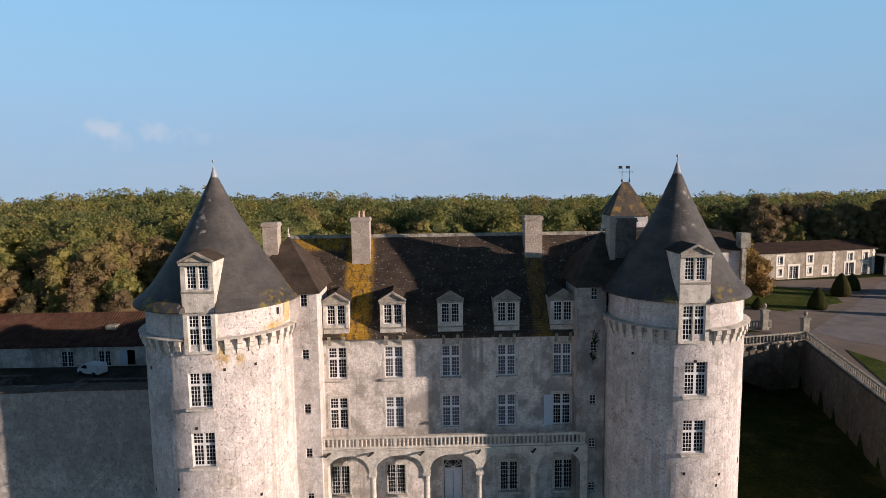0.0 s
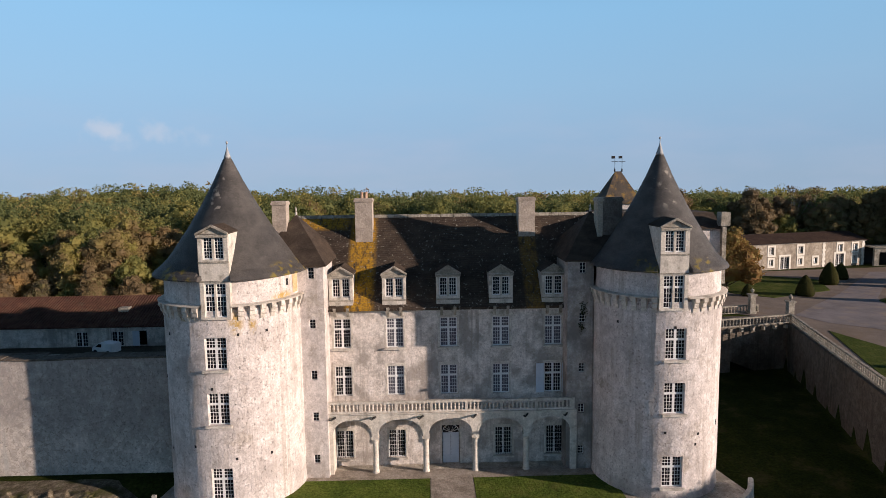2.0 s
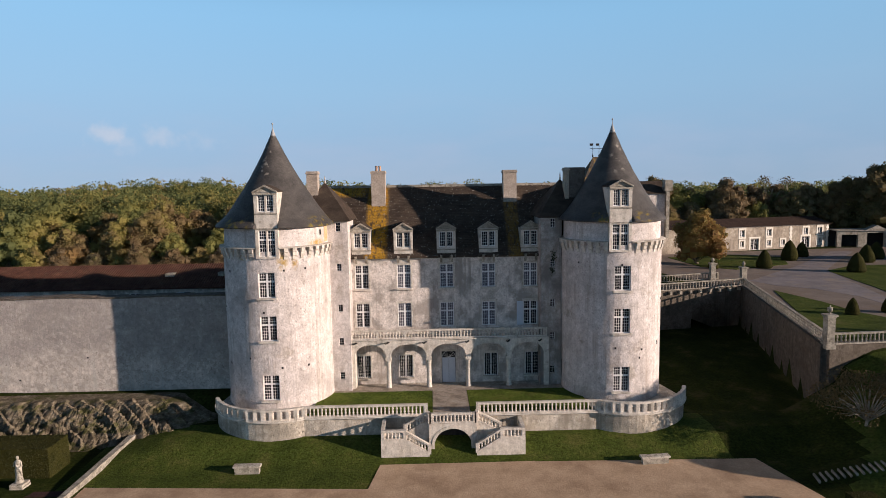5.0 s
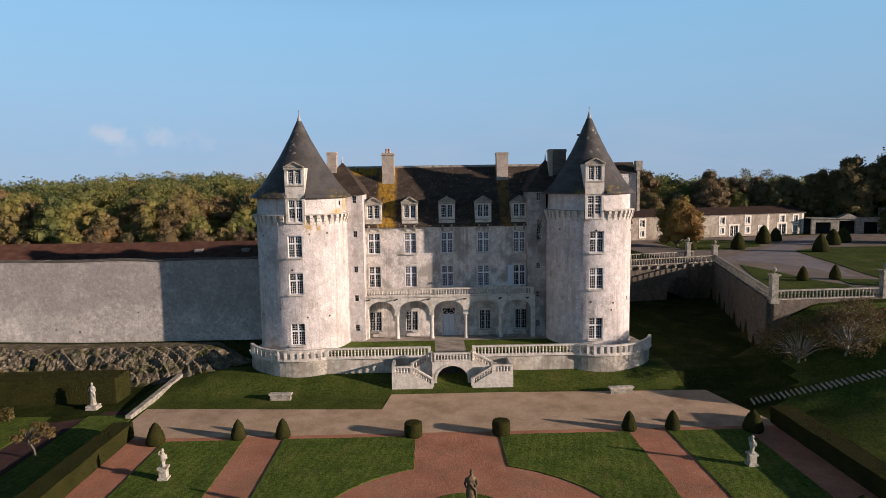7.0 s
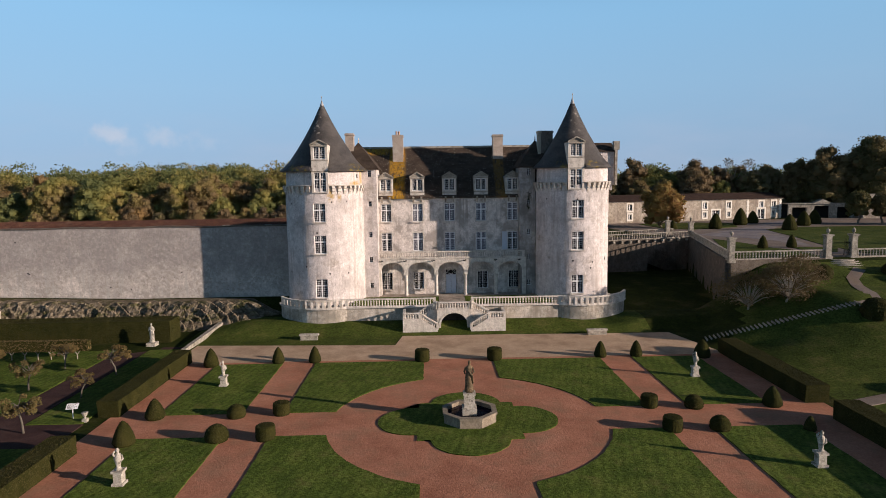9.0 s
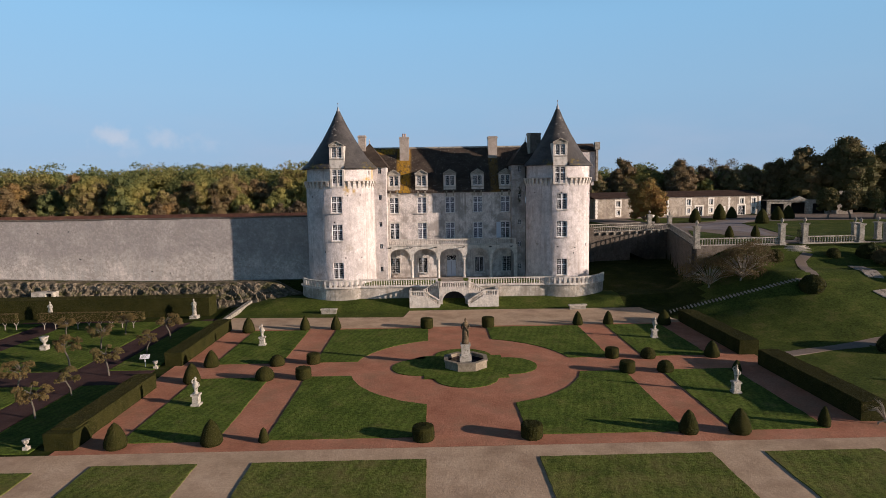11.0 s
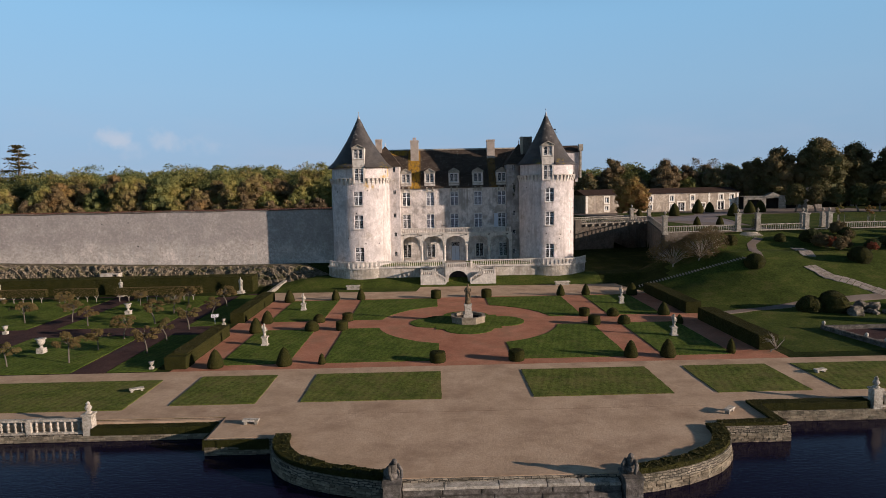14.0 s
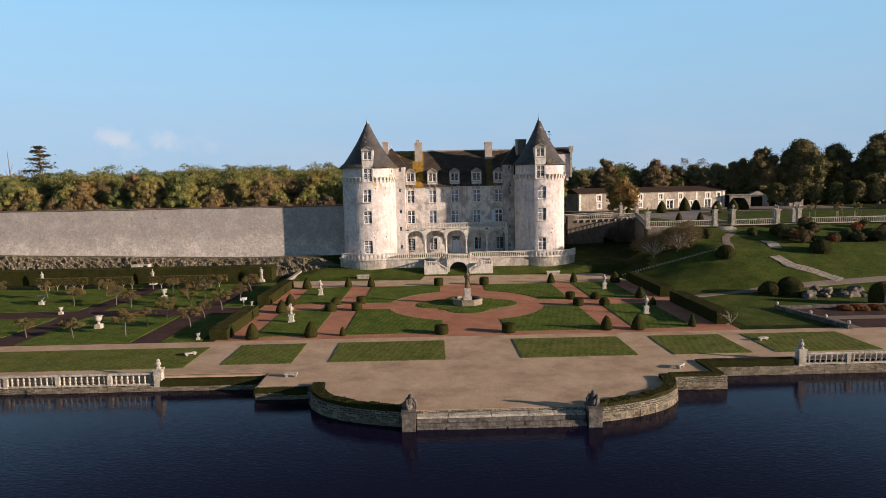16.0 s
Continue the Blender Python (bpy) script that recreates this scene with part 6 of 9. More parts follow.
for x, y, h in ((42.1, LINE(42), 2.6), (45.1, LINE(45), 2.6), (52.6, LINE(52.6), 2.4), (53.6, LINE(53) + 2.5, 2.4), (56.2, LINE(56), 2.5), (56.8, LINE(56) + 2.5, 2.4), (31.0, 31.0, 2.5), (38.6, 59.6, 2.3), (36.6, 63.8, 2.3)):
    gate_pier(x, y, UZ, h)
gate = thing("iron_gate", (43.6, LINE(43.6), UZ), "open double wrought iron gate between stone piers", "gate")
for s in (-1, 1):
    bm = bmesh.new()
    hx = 43.6 + s * 1.15
    for k in range(9):
        lathe(bm, [(0.018, 0.1), (0.018, 1.75 + 0.25 * (k % 2))], 5, (hx - s * 0.02, LINE(43.6) + 0.13 * k, UZ))
    for z in (0.12, 0.7, 1.6):
        box(bm, hx - 0.03, hx + 0.0, LINE(43.6), LINE(43.6) + 1.05, UZ + z, UZ + z + 0.04)
    part("gate_leaf", bm, M_iron, gate)

# fan of steps below the gate
fan = thing("fan_steps", (43.6, 30, 5), "semicircular weathered stone steps below the iron gate", "steps")
for k in range(6):
    r = 1.2 + 0.4 * k
    bm = bmesh.new()
    z = UZ - 0.14 * (k + 1)
    slab(bm, [(43.6 + r * 1.25 * math.cos(a), 31.7 + r * math.sin(a)) for a in [math.pi + math.pi * i / 14 for i in range(15)]], z - 1.2, z)
    part("step", bm, M_oldstone, fan)

# bridge
br = thing("bridge", (31, 58, 3), "old stone bridge with balustrades over the dry ditch", "bridge")
B0, B1 = Vector((19.5, 56.0)), Vector((38.5, 58.9))
bd = (B1 - B0).normalized()
bnv = Vector((-bd.y, bd.x))
BL = (B1 - B0).length
bm = bmesh.new()
ac, arad = BL * 0.74, 2.3
deck = lambda u: 6.0 + 0.3 * u / BL
side = [(0, -0.5), (ac - arad, -0.5)] + [(ac - arad * math.cos(math.pi * k / 20), 2.1 + arad * math.sin(math.pi * k / 20)) for k in range(21)] + [(ac + arad, -0.5), (BL, -0.5), (BL, deck(BL)), (0, deck(0))]
prism(bm, [(*(B0 + bd * u), z) for u, z in side], (bnv.x * 5.8, bnv.y * 5.8, 0))
bmesh.ops.triangulate(bm, faces=[f for f in bm.faces if len(f.verts) > 4])
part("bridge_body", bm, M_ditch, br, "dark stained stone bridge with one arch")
for off in (0.15, 5.65):
    o = B0 + bnv * off
    balustrade(br, [(o.x, o.y, deck(0)), ((o + bd * BL).x, (o + bd * BL).y, deck(BL))], 0.95, M_oldstone, 0.40)
for k in range(14):
    u = BL * (0.05 + 0.9 * k / 13)
    o = B0 + bd * u
    bm = bmesh.new()
    box(bm, -0.14, 0.14, -0.42, 0.0, deck(u) - 0.45, deck(u) - 0.06, Matrix.Translation((o.x, o.y, 0)) @ Matrix.Rotation(math.atan2(bd.y, bd.x), 4, "Z"))
    part("corbel", bm, M_oldstone, br)
bm = bmesh.new()
o = B0 + bd * (BL * 0.24)
box(bm, -0.6, 0.6, -0.7, 0.2, -0.4, deck(BL * 0.24) + 0.9, Matrix.Translation((o.x, o.y, 0)) @ Matrix.Rotation(math.atan2(bd.y, bd.x), 4, "Z"))
part("buttress", bm, M_ditch, br)

# court road and lawns on the upper terrace
M_road = surface("lilac_grey_tarmac", [(0.17, 0.1487, 0.1487), (0.221, 0.1955, 0.1955), (0.2635, 0.2338, 0.2338)], 0.4, 9, 0.9, 0.3, fine_amt=0.2, stain=(0.30, 0.24, 0.19), stain_scale=0.3, stain_at=(0.5, 0.66), spec=0.1)
bm = bmesh.new()
slab(bm, [(31.4, 31.4), (100, 35.6), (100, 100), (30, 92), (33, 66), (38.4, 59.8)], UZ - 0.2, UZ + 0.02)
tagged(part("court_gravel", bm, M_asphalt), "grey-brown gravel court on the upper terrace", "court", kind="structure")
bm = bmesh.new()
slab(bm, [(41.0, 62.5), (42.3, 58.5), (45.5, 55.5), (47.2, 50.5), (46.8, 44), (47.8, 43.5), (51.5, 55.5), (53.5, 62), (57, 71.2), (65, 80.6), (75.2, 92.0), (71.4, 92.5), (64.4, 85.2), (54.3, 74.6), (47, 68)], UZ - 0.1, UZ + 0.035)
tagged(part("court_road", bm, M_road), "worn lilac-grey tarred drive across the court", "road", kind="structure")


def up_lawn(pts):
    bm = bmesh.new()
    slab(bm, pts, UZ - 0.1, UZ + 0.07)
    tagged(part("court_lawn", bm, M_bank), "mown lawn beside the court drive", "lawn", "court lawns", "structure")


up_lawn([(31.8, 31.9), (42.0, 32.4), (43.0, 38.5), (41.4, 42.5), (41.3, 48), (40.0, 55.0)])
up_lawn([(43.8, 38.4), (46.5, 36.5), (49.5, 41.0), (44.4, 42.6)])
up_lawn([(48.5, 33.0), (100, 36.2), (100, 74), (63, 74.5), (56, 69.7), (53, 56), (50, 45)])
up_lawn([(44.2, 72.5), (54.6, 77), (58.5, 85.6), (52, 90.3), (40, 88), (40.5, 76)])

# ---- barn range behind the court ----
barn = thing("barn_range", (56, 96, UZ), "long mottled brown outbuilding with bright quoins and low tiled roof", "building")
bx0, by0, bx1, by1 = 34.0, 90.8, 76.3, 100.9
blen = math.hypot(bx1 - bx0, by1 - by0)
BM = Matrix.Translation((bx0, by0, UZ)) @ Matrix.Rotation(math.atan2(by1 - by0, bx1 - bx0), 4, "Z")
bw = []
for u in (5.7, 11.7, 17.7, 23.7, 29.7, 38.1, 41.4):
    bw.append((u - 0.5, u + 0.5, 2.6, 3.75))
for u in (5.7, 11.7, 17.7, 23.7, 29.7, 32.9, 41.4):
    bw.append((u - 0.42, u + 0.42, 0.75, 1.65))
doors = [(25.6, 27.4, 0.02, 2.05), (37.2, 39.0, 0.02, 2.1)]
bm = bmesh.new()
wall_grid(bm, frange(0, blen, 2.5), [-0.3, 4.45], bw + doors, lambda u, v: BM @ Vector((u, 0, v)), lambda u, v: BM @ Vector((u, 0.5, v)))
part("wall", bm, M_barn, barn, "mottled brown rendered wall")
bm = bmesh.new()
box(bm, 0, blen, 1.2, 1.3, -0.2, 4.3, BM)
part("dark_interior", bm, M_dark, barn)
bm = bmesh.new()
box(bm, blen - 0.5, blen, 0.5, 8.0, -0.3, 4.45, BM)
box(bm, 0, 0.5, 0.5, 8.0, -0.3, 4.45, BM)
box(bm, 0, blen, 7.6, 8.0, -0.3, 4.45, BM)
part("side_wall", bm, M_barn, barn)
bm = bmesh.new()
box(bm, -0.2, blen + 0.2, -0.22, -0.005, 4.3, 4.47, BM)
part("cornice", bm, M_ashlar, barn)
bm = bmesh.new()
prism(bm, [(-0.4, -0.45, 4.42), (-0.4, 4.0, 5.75), (-0.4, 8.4, 4.42)], (blen + 0.8, 0, 0), BM)
part("roof", bm, M_tile, barn, "dark low-pitched tiled roof")
for i, (a, b, c, d) in enumerate(bw + doors):
    window(barn, (a + b) / 2, 0.15, c, b - a, d - c, 2, 4 if d - c < 1.9 else 6, False, False, m=BM)
    bm = bmesh.new()
    t = 0.32
    for s, k in ((a - t, a), (b, b + t)):
        box(bm, s, k, -0.05, -0.004, c - 0.1, d + 0.12, BM)
    box(bm, a - t, b + t, -0.05, -0.004, d + 0.122, d + 0.42, BM)
    if c > 0.5:
        box(bm, a - t, b + t, -0.06, -0.004, c - 0.4, c - 0.102, BM)
    part("quoin_surround", bm, M_white_stone, barn)
for u in (0.35, 14.7, 34.6, blen - 0.35):
    bm = bmesh.new()
    for k in range(11):
        w = 0.34 if k % 2 else 0.22
        box(bm, u - w, u + w, -0.05, -0.004, 0.02 + 0.39 * k, 0.4 + 0.39 * k, BM)
    part("quoin_strip", bm, M_white_stone, barn, "bright alternating quoin stones")
# portico building beyond the barn
por = thing("portico_shed", (77, 96, UZ), "low grey stone shed with a gabled portico", "building")
PM = Matrix.Translation((76.8, 99.0, UZ)) @ Matrix.Rotation(radians(-6), 4, "Z")
bm = bmesh.new()
wall_grid(bm, [0, 14], [-0.3, 3.1], [(0.8, 3.8, 0, 2.4), (5.4, 8.6, 0, 2.7), (10.2, 13.0, 0, 2.4)], lambda u, v: PM @ Vector((u, 0, v)), lambda u, v: PM @ Vector((u, 0.5, v)))
part("wall", bm, M_oldstone, por)
bm = bmesh.new()
box(bm, 0, 14, 3.0, 3.2, -0.2, 3.0, PM)
part("dark_interior", bm, M_dark, por)
bm = bmesh.new()
prism(bm, [(4.6, -0.3, 3.1), (9.4, -0.3, 3.1), (7.0, -0.3, 4.2)], (0, 1.5, 0), PM)
box(bm, -0.2, 14.2, -0.2, 4.0, 3.1, 3.3, PM)
part("pediment", bm, M_oldstone, por)
bm = bmesh.new()
box(bm, 14.5, 18.0, -2.0, 3.0, -0.3, 5.2, PM)
part("annex", bm, M_barn, por)
# gate tower far behind the castle
gt = thing("gate_tower", (21.6, 67, UZ), "square stone gate tower with a steep pavilion roof and weathervanes", "tower")
bm = bmesh.new()
box(bm, 19.6, 23.6, 65.0, 69.0, 5.9, 19.3)
part("wall", bm, M_lime, gt)
bm = bmesh.new()
vb = [bm.verts.new(p) for p in ((19.3, 64.7, 19.2), (23.9, 64.7, 19.2), (23.9, 69.3, 19.2), (19.3, 69.3, 19.2))]
vt = [bm.verts.new(p) for p in ((21.3, 67, 22.9), (22.0, 67, 22.9))]
for f in ((vb[0], vb[1], vt[1], vt[0]), (vb[1], vb[2], vt[1]), (vb[2], vb[3], vt[0], vt[1]), (vb[3], vb[0], vt[0]), vb[::-1]):
    bm.faces.new(f)
part("roof", bm, M_ochretile, gt, "steep dark pavilion roof with ochre lichen")
for x in (21.25, 22.1):
    bm = bmesh.new()
    lathe(bm, [(0.08, 0), (0.1, 0.25), (0.03, 0.4), (0.025, 1.0), (0.06, 1.05), (0.025, 1.1), (0.02, 1.9)], 8, (x, 67, 22.85))
    box(bm, x - 0.4, x + 0.4, 66.98, 67.02, 24.0, 24.06)
    box(bm, x - 0.42, x - 0.02, 66.985, 67.015, 24.4, 24.7)
    part("weathervane", bm, M_iron, gt, "black iron weathervane")

# ---- left outbuilding in the court ----
ob_ = thing("tiled_outbuilding", (-60, 60, 5.6), "long rendered outbuilding with a red canal-tile roof", "building")
bm = bmesh.new()
lw_ = [(x - 0.6, x + 0.6, 5.6, 7.15) for x in (-36.4, -32.8, -47, -58)]
wall_grid(bm, frange(-110, -22, 4), [5.0, 7.85], lw_ + [(-31.2, -29.8, 5.62, 7.2)], lambda u, v: (u, 57.0, v), lambda u, v: (u, 57.5, v))
part("wall", bm, M_facade, ob_, "pale lime-washed wall")
bm = bmesh.new()
box(bm, -110, -22, 58.6, 58.7, 5.0, 7.8)
part("dark_interior", bm, M_dark, ob_)
for a, b, c, d in lw_:
    window(ob_, (a + b) / 2, 57.15, c, b - a, d - c, 2, 4, False, False)
bm = bmesh.new()
box(bm, -31.2, -30.5, 56.9, 56.95, 5.62, 7.2)
part("door", bm, M_grey_paint, ob_, "pale half-open door")
bm = bmesh.new()
nseg = 300
x0, x1 = -111.0, -21.5
prev = None
for k in range(nseg * 2 + 1):
    x = x0 + (x1 - x0) * k / (nseg * 2)
    h = 0.09 if k % 2 else 0.0
    cur = [bm.verts.new((x, 56.6, 7.75 + h)), bm.verts.new((x, 62.0, 9.95 + h)), bm.verts.new((x, 67.4, 7.75 + h)), bm.verts.new((x, 56.6, 7.65))]
    if prev:
        bm.faces.new((prev[0], cur[0], cur[1], prev[1]))
        bm.faces.new((prev[1], cur[1], cur[2], prev[2]))
        bm.faces.new((prev[3], cur[3], cur[0], prev[0]))
    prev = cur
part("roof", bm, M_redtile, ob_, "ribbed red-brown canal-tile roof")
for x in (-33.0, -26.6):
    bm = bmesh.new()
    box(bm, x - 0.5, x + 0.5, 59.0, 59.9, 8.75, 9.2)
    part("skylight", bm, M_oldstone, ob_)
lean = thing("lean_to", (-20, 40, 5.6), "small grey stone annex with a dark roof beside the tower", "building")
bm = bmesh.new()
box(bm, -21.5, -16.0, 39.5, 47.5, 4.5, 8.6)
part("wall", bm, M_oldstone, lean)
bm = bmesh.new()
prism(bm, [(-21.8, 39.2, 8.5), (-15.5, 39.2, 11.4), (-15.5, 39.2, 8.5)], (0, 8.6, 0))
part("roof", bm, M_roof, lean)
# parked van behind the wall
van = thing("van", (-32.6, 54.4, 5.6), "small white van parked behind the curtain wall", "van")
VM = pose(-32.6, 54.4, 5.6, 0, 0, -20) @ Matrix.Scale(0.8, 4)
bm = bmesh.new()
prism(bm, [(-1.6, -0.75, 0.3), (1.6, -0.75, 0.3), (1.6, -0.75, 1.45), (-0.4, -0.75, 1.5), (-1.1, -0.75, 0.95), (-1.6, -0.75, 0.85)], (0, 1.5, 0), VM)
bmesh.ops.bevel(bm, geom=list(bm.edges), offset=0.08, segments=2, affect="EDGES")
part("body", bm, M_white, van)
bm = bmesh.new()
prism(bm, [(-0.95, -0.77, 0.95), (0.0, -0.77, 0.95), (0.0, -0.77, 1.35), (-0.4, -0.77, 1.35)], (0, 0.03, 0), VM)
part("side_window", bm, M_glass, van)
for x in (-1.0, 1.0):
    for y in (-0.7, 0.7):
        bm = bmesh.new()
        lathe(bm, [(0.05, -0.1), (0.3, -0.1), (0.32, 0), (0.3, 0.1), (0.05, 0.1)], 14)
        bmesh.ops.transform(bm, matrix=VM @ Matrix.Translation((x, y, 0.3)) @ Matrix.Rotation(radians(90), 4, "X"), verts=bm.verts)
        part("wheel", bm, M_dark, van)

# low court walls and dark planting behind the curtain wall
M_yard = surface("trodden_dark_yard", [(0.035, 0.032, 0.022), (0.06, 0.052, 0.038), (0.09, 0.08, 0.06)], 0.5, 9, 0.95, 0.6, fine_amt=0.5, spec=0.05)
bm = bmesh.new()
slab(bm, [(-112, 36.6), (-17, 36.6), (-17, 56.9), (-112, 56.9)], 5.4, 5.64)
tagged(part("court_yard", bm, M_yard), "dark trodden yard behind the curtain wall", "yard", kind="structure")
for x0, x1, y0, y1, h, mt, lb in ((-60, -36.5, 51.5, 52.0, 0.9, M_ditch, "low grey stone court wall"), (-30.6, -21.6, 49.0, 49.5, 1.2, M_ditch, "low grey stone court wall"), (-38.5, -38.0, 40, 51.5, 0.8, M_ditch, "low grey stone court wall"), (-30.6, -30.1, 42, 49.0, 1.4, M_ditch, "dark stone court wall")):
    bm = bmesh.new()
    wall_grid(bm, frange(x0, x1, 1.5), frange(y0, y1, 1.5), [], lambda u, v: (u, v, 5.5), lambda u, v: (u, v, 5.6 + h + 0.08 * noise.noise(Vector((u, v, 0)))))
    bmesh.ops.recalc_face_normals(bm, faces=bm.faces)
    tagged(part("court_wall", bm, mt), lb, "wall", "court walls")
shed = thing("garden_shed", (-41.5, 45, 5.6), "low shed with pale sheet roof beside the court wall", "shed")
bm = bmesh.new()
box(bm, -45.5, -39.0, 43.0, 47.0, 5.4, 7.3)
part("wall", bm, M_ditch, shed)
bm = bmesh.new()
prism(bm, [(-45.8, 42.7, 7.2), (-45.8, 47.3, 7.9), (-45.8, 47.3, 8.0), (-45.8, 42.7, 7.32)], (7.1, 0, 0))
part("roof", bm, M_oldstone, shed)


# ---- leaves, hedges, topiary ----
RNG = np.random.default_rng(7)


def leaf_quads(p, nrm, size, tilt=0.8):
    """Vertices of one small leaf-clump quad at each point, turned about its normal and tilted at random."""
    n = len(p)
    nrm = nrm + tilt * RNG.normal(size=(n, 3))
    nrm /= np.linalg.norm(nrm, axis=1)[:, None] + 1e-9
    a = np.cross(nrm, RNG.normal(size=(n, 3)))
    a /= np.linalg.norm(a, axis=1)[:, None] + 1e-9
    b = np.cross(nrm, a)
    s = (size * RNG.uniform(0.6, 1.35, n))[:, None] / 2
    w = RNG.uniform(0.55, 0.9, n)[:, None]
    v = np.stack([p - a * s, p - b * s * w, p + a * s, p + b * s * w], 1).reshape(-1, 3)
    return v


def quads_mesh(name, v, mats):
    """A mesh of separate quads from a flat array of corners."""
    n = len(v) // 4
    me = bpy.data.meshes.new(name)
    me.vertices.add(len(v))
    me.vertices.foreach_set("co", v.astype(np.float32).ravel())
    me.loops.add(4 * n)
    me.loops.foreach_set("vertex_index", np.arange(4 * n, dtype=np.int32))
    me.polygons.add(n)
    me.polygons.foreach_set("loop_start", np.arange(0, 4 * n, 4, dtype=np.int32))
    me.update(calc_edges=True)
    for m in mats:
        me.materials.append(m)
    return me


def surf_points(me, density):
    """Points spread over a mesh's faces, with normals."""
    P, N = [], []
    for f in me.polygons:
        k = int(f.area * density + RNG.random())
        if not k:
            continue
        vs = [np.array(me.vertices[i].co) for i in f.vertices]
        for t in range(1, len(vs) - 1):
            kk = max(0, int(k / (len(vs) - 2) + RNG.random()))
            u = RNG.random((kk, 2))
            flip = u.sum(1) > 1
            u[flip] = 1 - u[flip]
            P.append(vs[0] + u[:, :1] * (vs[t] - vs[0]) + u[:, 1:] * (vs[t + 1] - vs[0]))
            N.append(np.repeat(np.array(f.normal)[None], kk, 0))
    return (np.concatenate(P), np.concatenate(N)) if P else (np.zeros((0, 3)), np.zeros((0, 3)))


def leafy(parent, name, bm, density=90, size=0.10, mat=None, label=""):
    """A clipped green body: a solid core under a skin of small leaves."""
    bmesh.ops.recalc_face_normals(bm, faces=bm.faces)
    core = part(name, bm, M_hedge, parent, label)
    p, n = surf_points(core.data, density)
    skin = quads_mesh("leaf_skin", leaf_quads(p + n * 0.01, n, size, 0.7), [mat or M_hedge_leaf])
    sk = inst("leaf_skin", skin, core, Matrix.Identity(4))
    sk["kind"] = "stuff"
    return core


def hedge(x0, x1, y0, y1, h, label="clipped dark green hedge", z=0.0, density=170, size=0.07):
    t = thing("hedge", ((x0 + x1) / 2, (y0 + y1) / 2, z), label, "hedge", "clipped hedges")
    bm = bmesh.new()
    box(bm, x0, x1, y0, y1, z - 0.1, z + h)
    bmesh.ops.subdivide_edges(bm, edges=[e for e in bm.edges if e.calc_length() > 2], cuts=8, use_grid_fill=True)
    for v in bm.verts:
        v.co += Vector((noise.noise(v.co * 0.9), noise.noise(v.co * 0.9 + Vector((9, 0, 0))), 0.6 * noise.noise(v.co * 0.9 + Vector((0, 9, 0))))) * 0.07
    leafy(t, "clipped_body", bm, density, size)
    return t


hedge(-24.0, -22.6, 4.3, 17.0, 1.12)
hedge(-23.7, -22.3, -11.4, -1.2, 1.08)
hedge(-23.8, -22.15, -12.0, -10.2, 1.0)
hedge(23.35, 24.95, 4.3, 17.2, 1.22, "dark clipped hedge in its own shade")
hedge(23.4, 24.95, -10.3, 1.5, 1.22, "dark clipped hedge in its own shade")
hedge(-75, -27.4, 24.2, 26.6, 2.1, "tall loose dark green yew hedge below the rocks", density=90, size=0.12)
# low box edging on the quay
QE = [((-23.4, -16.0), (-23.33, -22.4)), ((-15.87, -15.1), (-25.75, -22.4)), ((-15.1, -12.2), (-25.78, -25.0)), ((16.9, 23.7), (-22.75, -22.0)), ((16.35, 16.95), (-25.6, -22.0)), ((13.2, 16.4), (-25.62, -25.0))]
for (x0, x1), (y0, y1) in QE:
    hedge(x0, x1, y0, y1, 0.42 if x0 > 0 else (0.36 if x1 - x0 > 5 else 0.46), "low box edging along the quay", z=-0.26 if x0 > 0 else -0.52)
for s in (-1, 1):
    t = thing("hedge", (QX + s * 10, -28, -0.45), "low curved box edging on the round quay", "hedge", "clipped hedges")
    bm = bmesh.new()
    cv = quay_curve(16)
    for (xa, ya), (xb, yb) in zip(cv, cv[1:]):
        k = 0.925
        P = [(QX + s * xa * 0.992, QYC - ya * 0.99), (QX + s * xb * 0.992, QYC - yb * 0.99), (QX + s * xb * k, QYC - yb * 0.87), (QX + s * xa * k, QYC - ya * 0.87)]
        prism(bm, [(x, y, -0.1) for x, y in (P if s < 0 else P[::-1])], (0, 0, 0.30 + 0.04 * math.sin(xa * 3.1)))
    leafy(t, "clipped_body", bm, 110, 0.11)


def topiary(x, y, kind, r, h, z=0.0, label=""):
    lab = {"cone": "clipped yew cone at a lawn corner", "dome": "clipped rounded yew dome at a lawn corner", "drum": "clipped flat-topped yew drum at a lawn corner"}[kind]
    t = thing("topiary_" + kind, (x, y, z), label or lab, "topiary", "clipped yew topiary")
    if kind == "cone":
        prof = [(r * 0.8, -0.05), (r, 0.12 * h), (r * 0.97, 0.25 * h), (r * 0.8, 0.5 * h), (r * 0.5, 0.78 * h), (r * 0.22, 0.94 * h), (0.03, h)]
    elif kind == "dome":
        prof = [(r * 0.85, -0.05), (r, 0.2 * h), (r * 0.98, 0.4 * h), (r * 0.85, 0.65 * h), (r * 0.55, 0.88 * h), (r * 0.2, 0.98 * h), (0.03, h)]
    else:
        prof = [(r * 0.9, -0.05), (r, 0.15 * h), (r, 0.8 * h), (r * 0.93, 0.95 * h), (r * 0.6, h), (0.03, h * 1.01)]
    bm = bmesh.new()
    lathe(bm, prof, 20, (x, y, z), wob=lambda a, zz: 1 + 0.05 * noise.noise(Vector((x + 2 * math.cos(a), y + 2 * math.sin(a), zz * 2))))
    leafy(t, "clipped_body", bm, 190, 0.065)
    return t


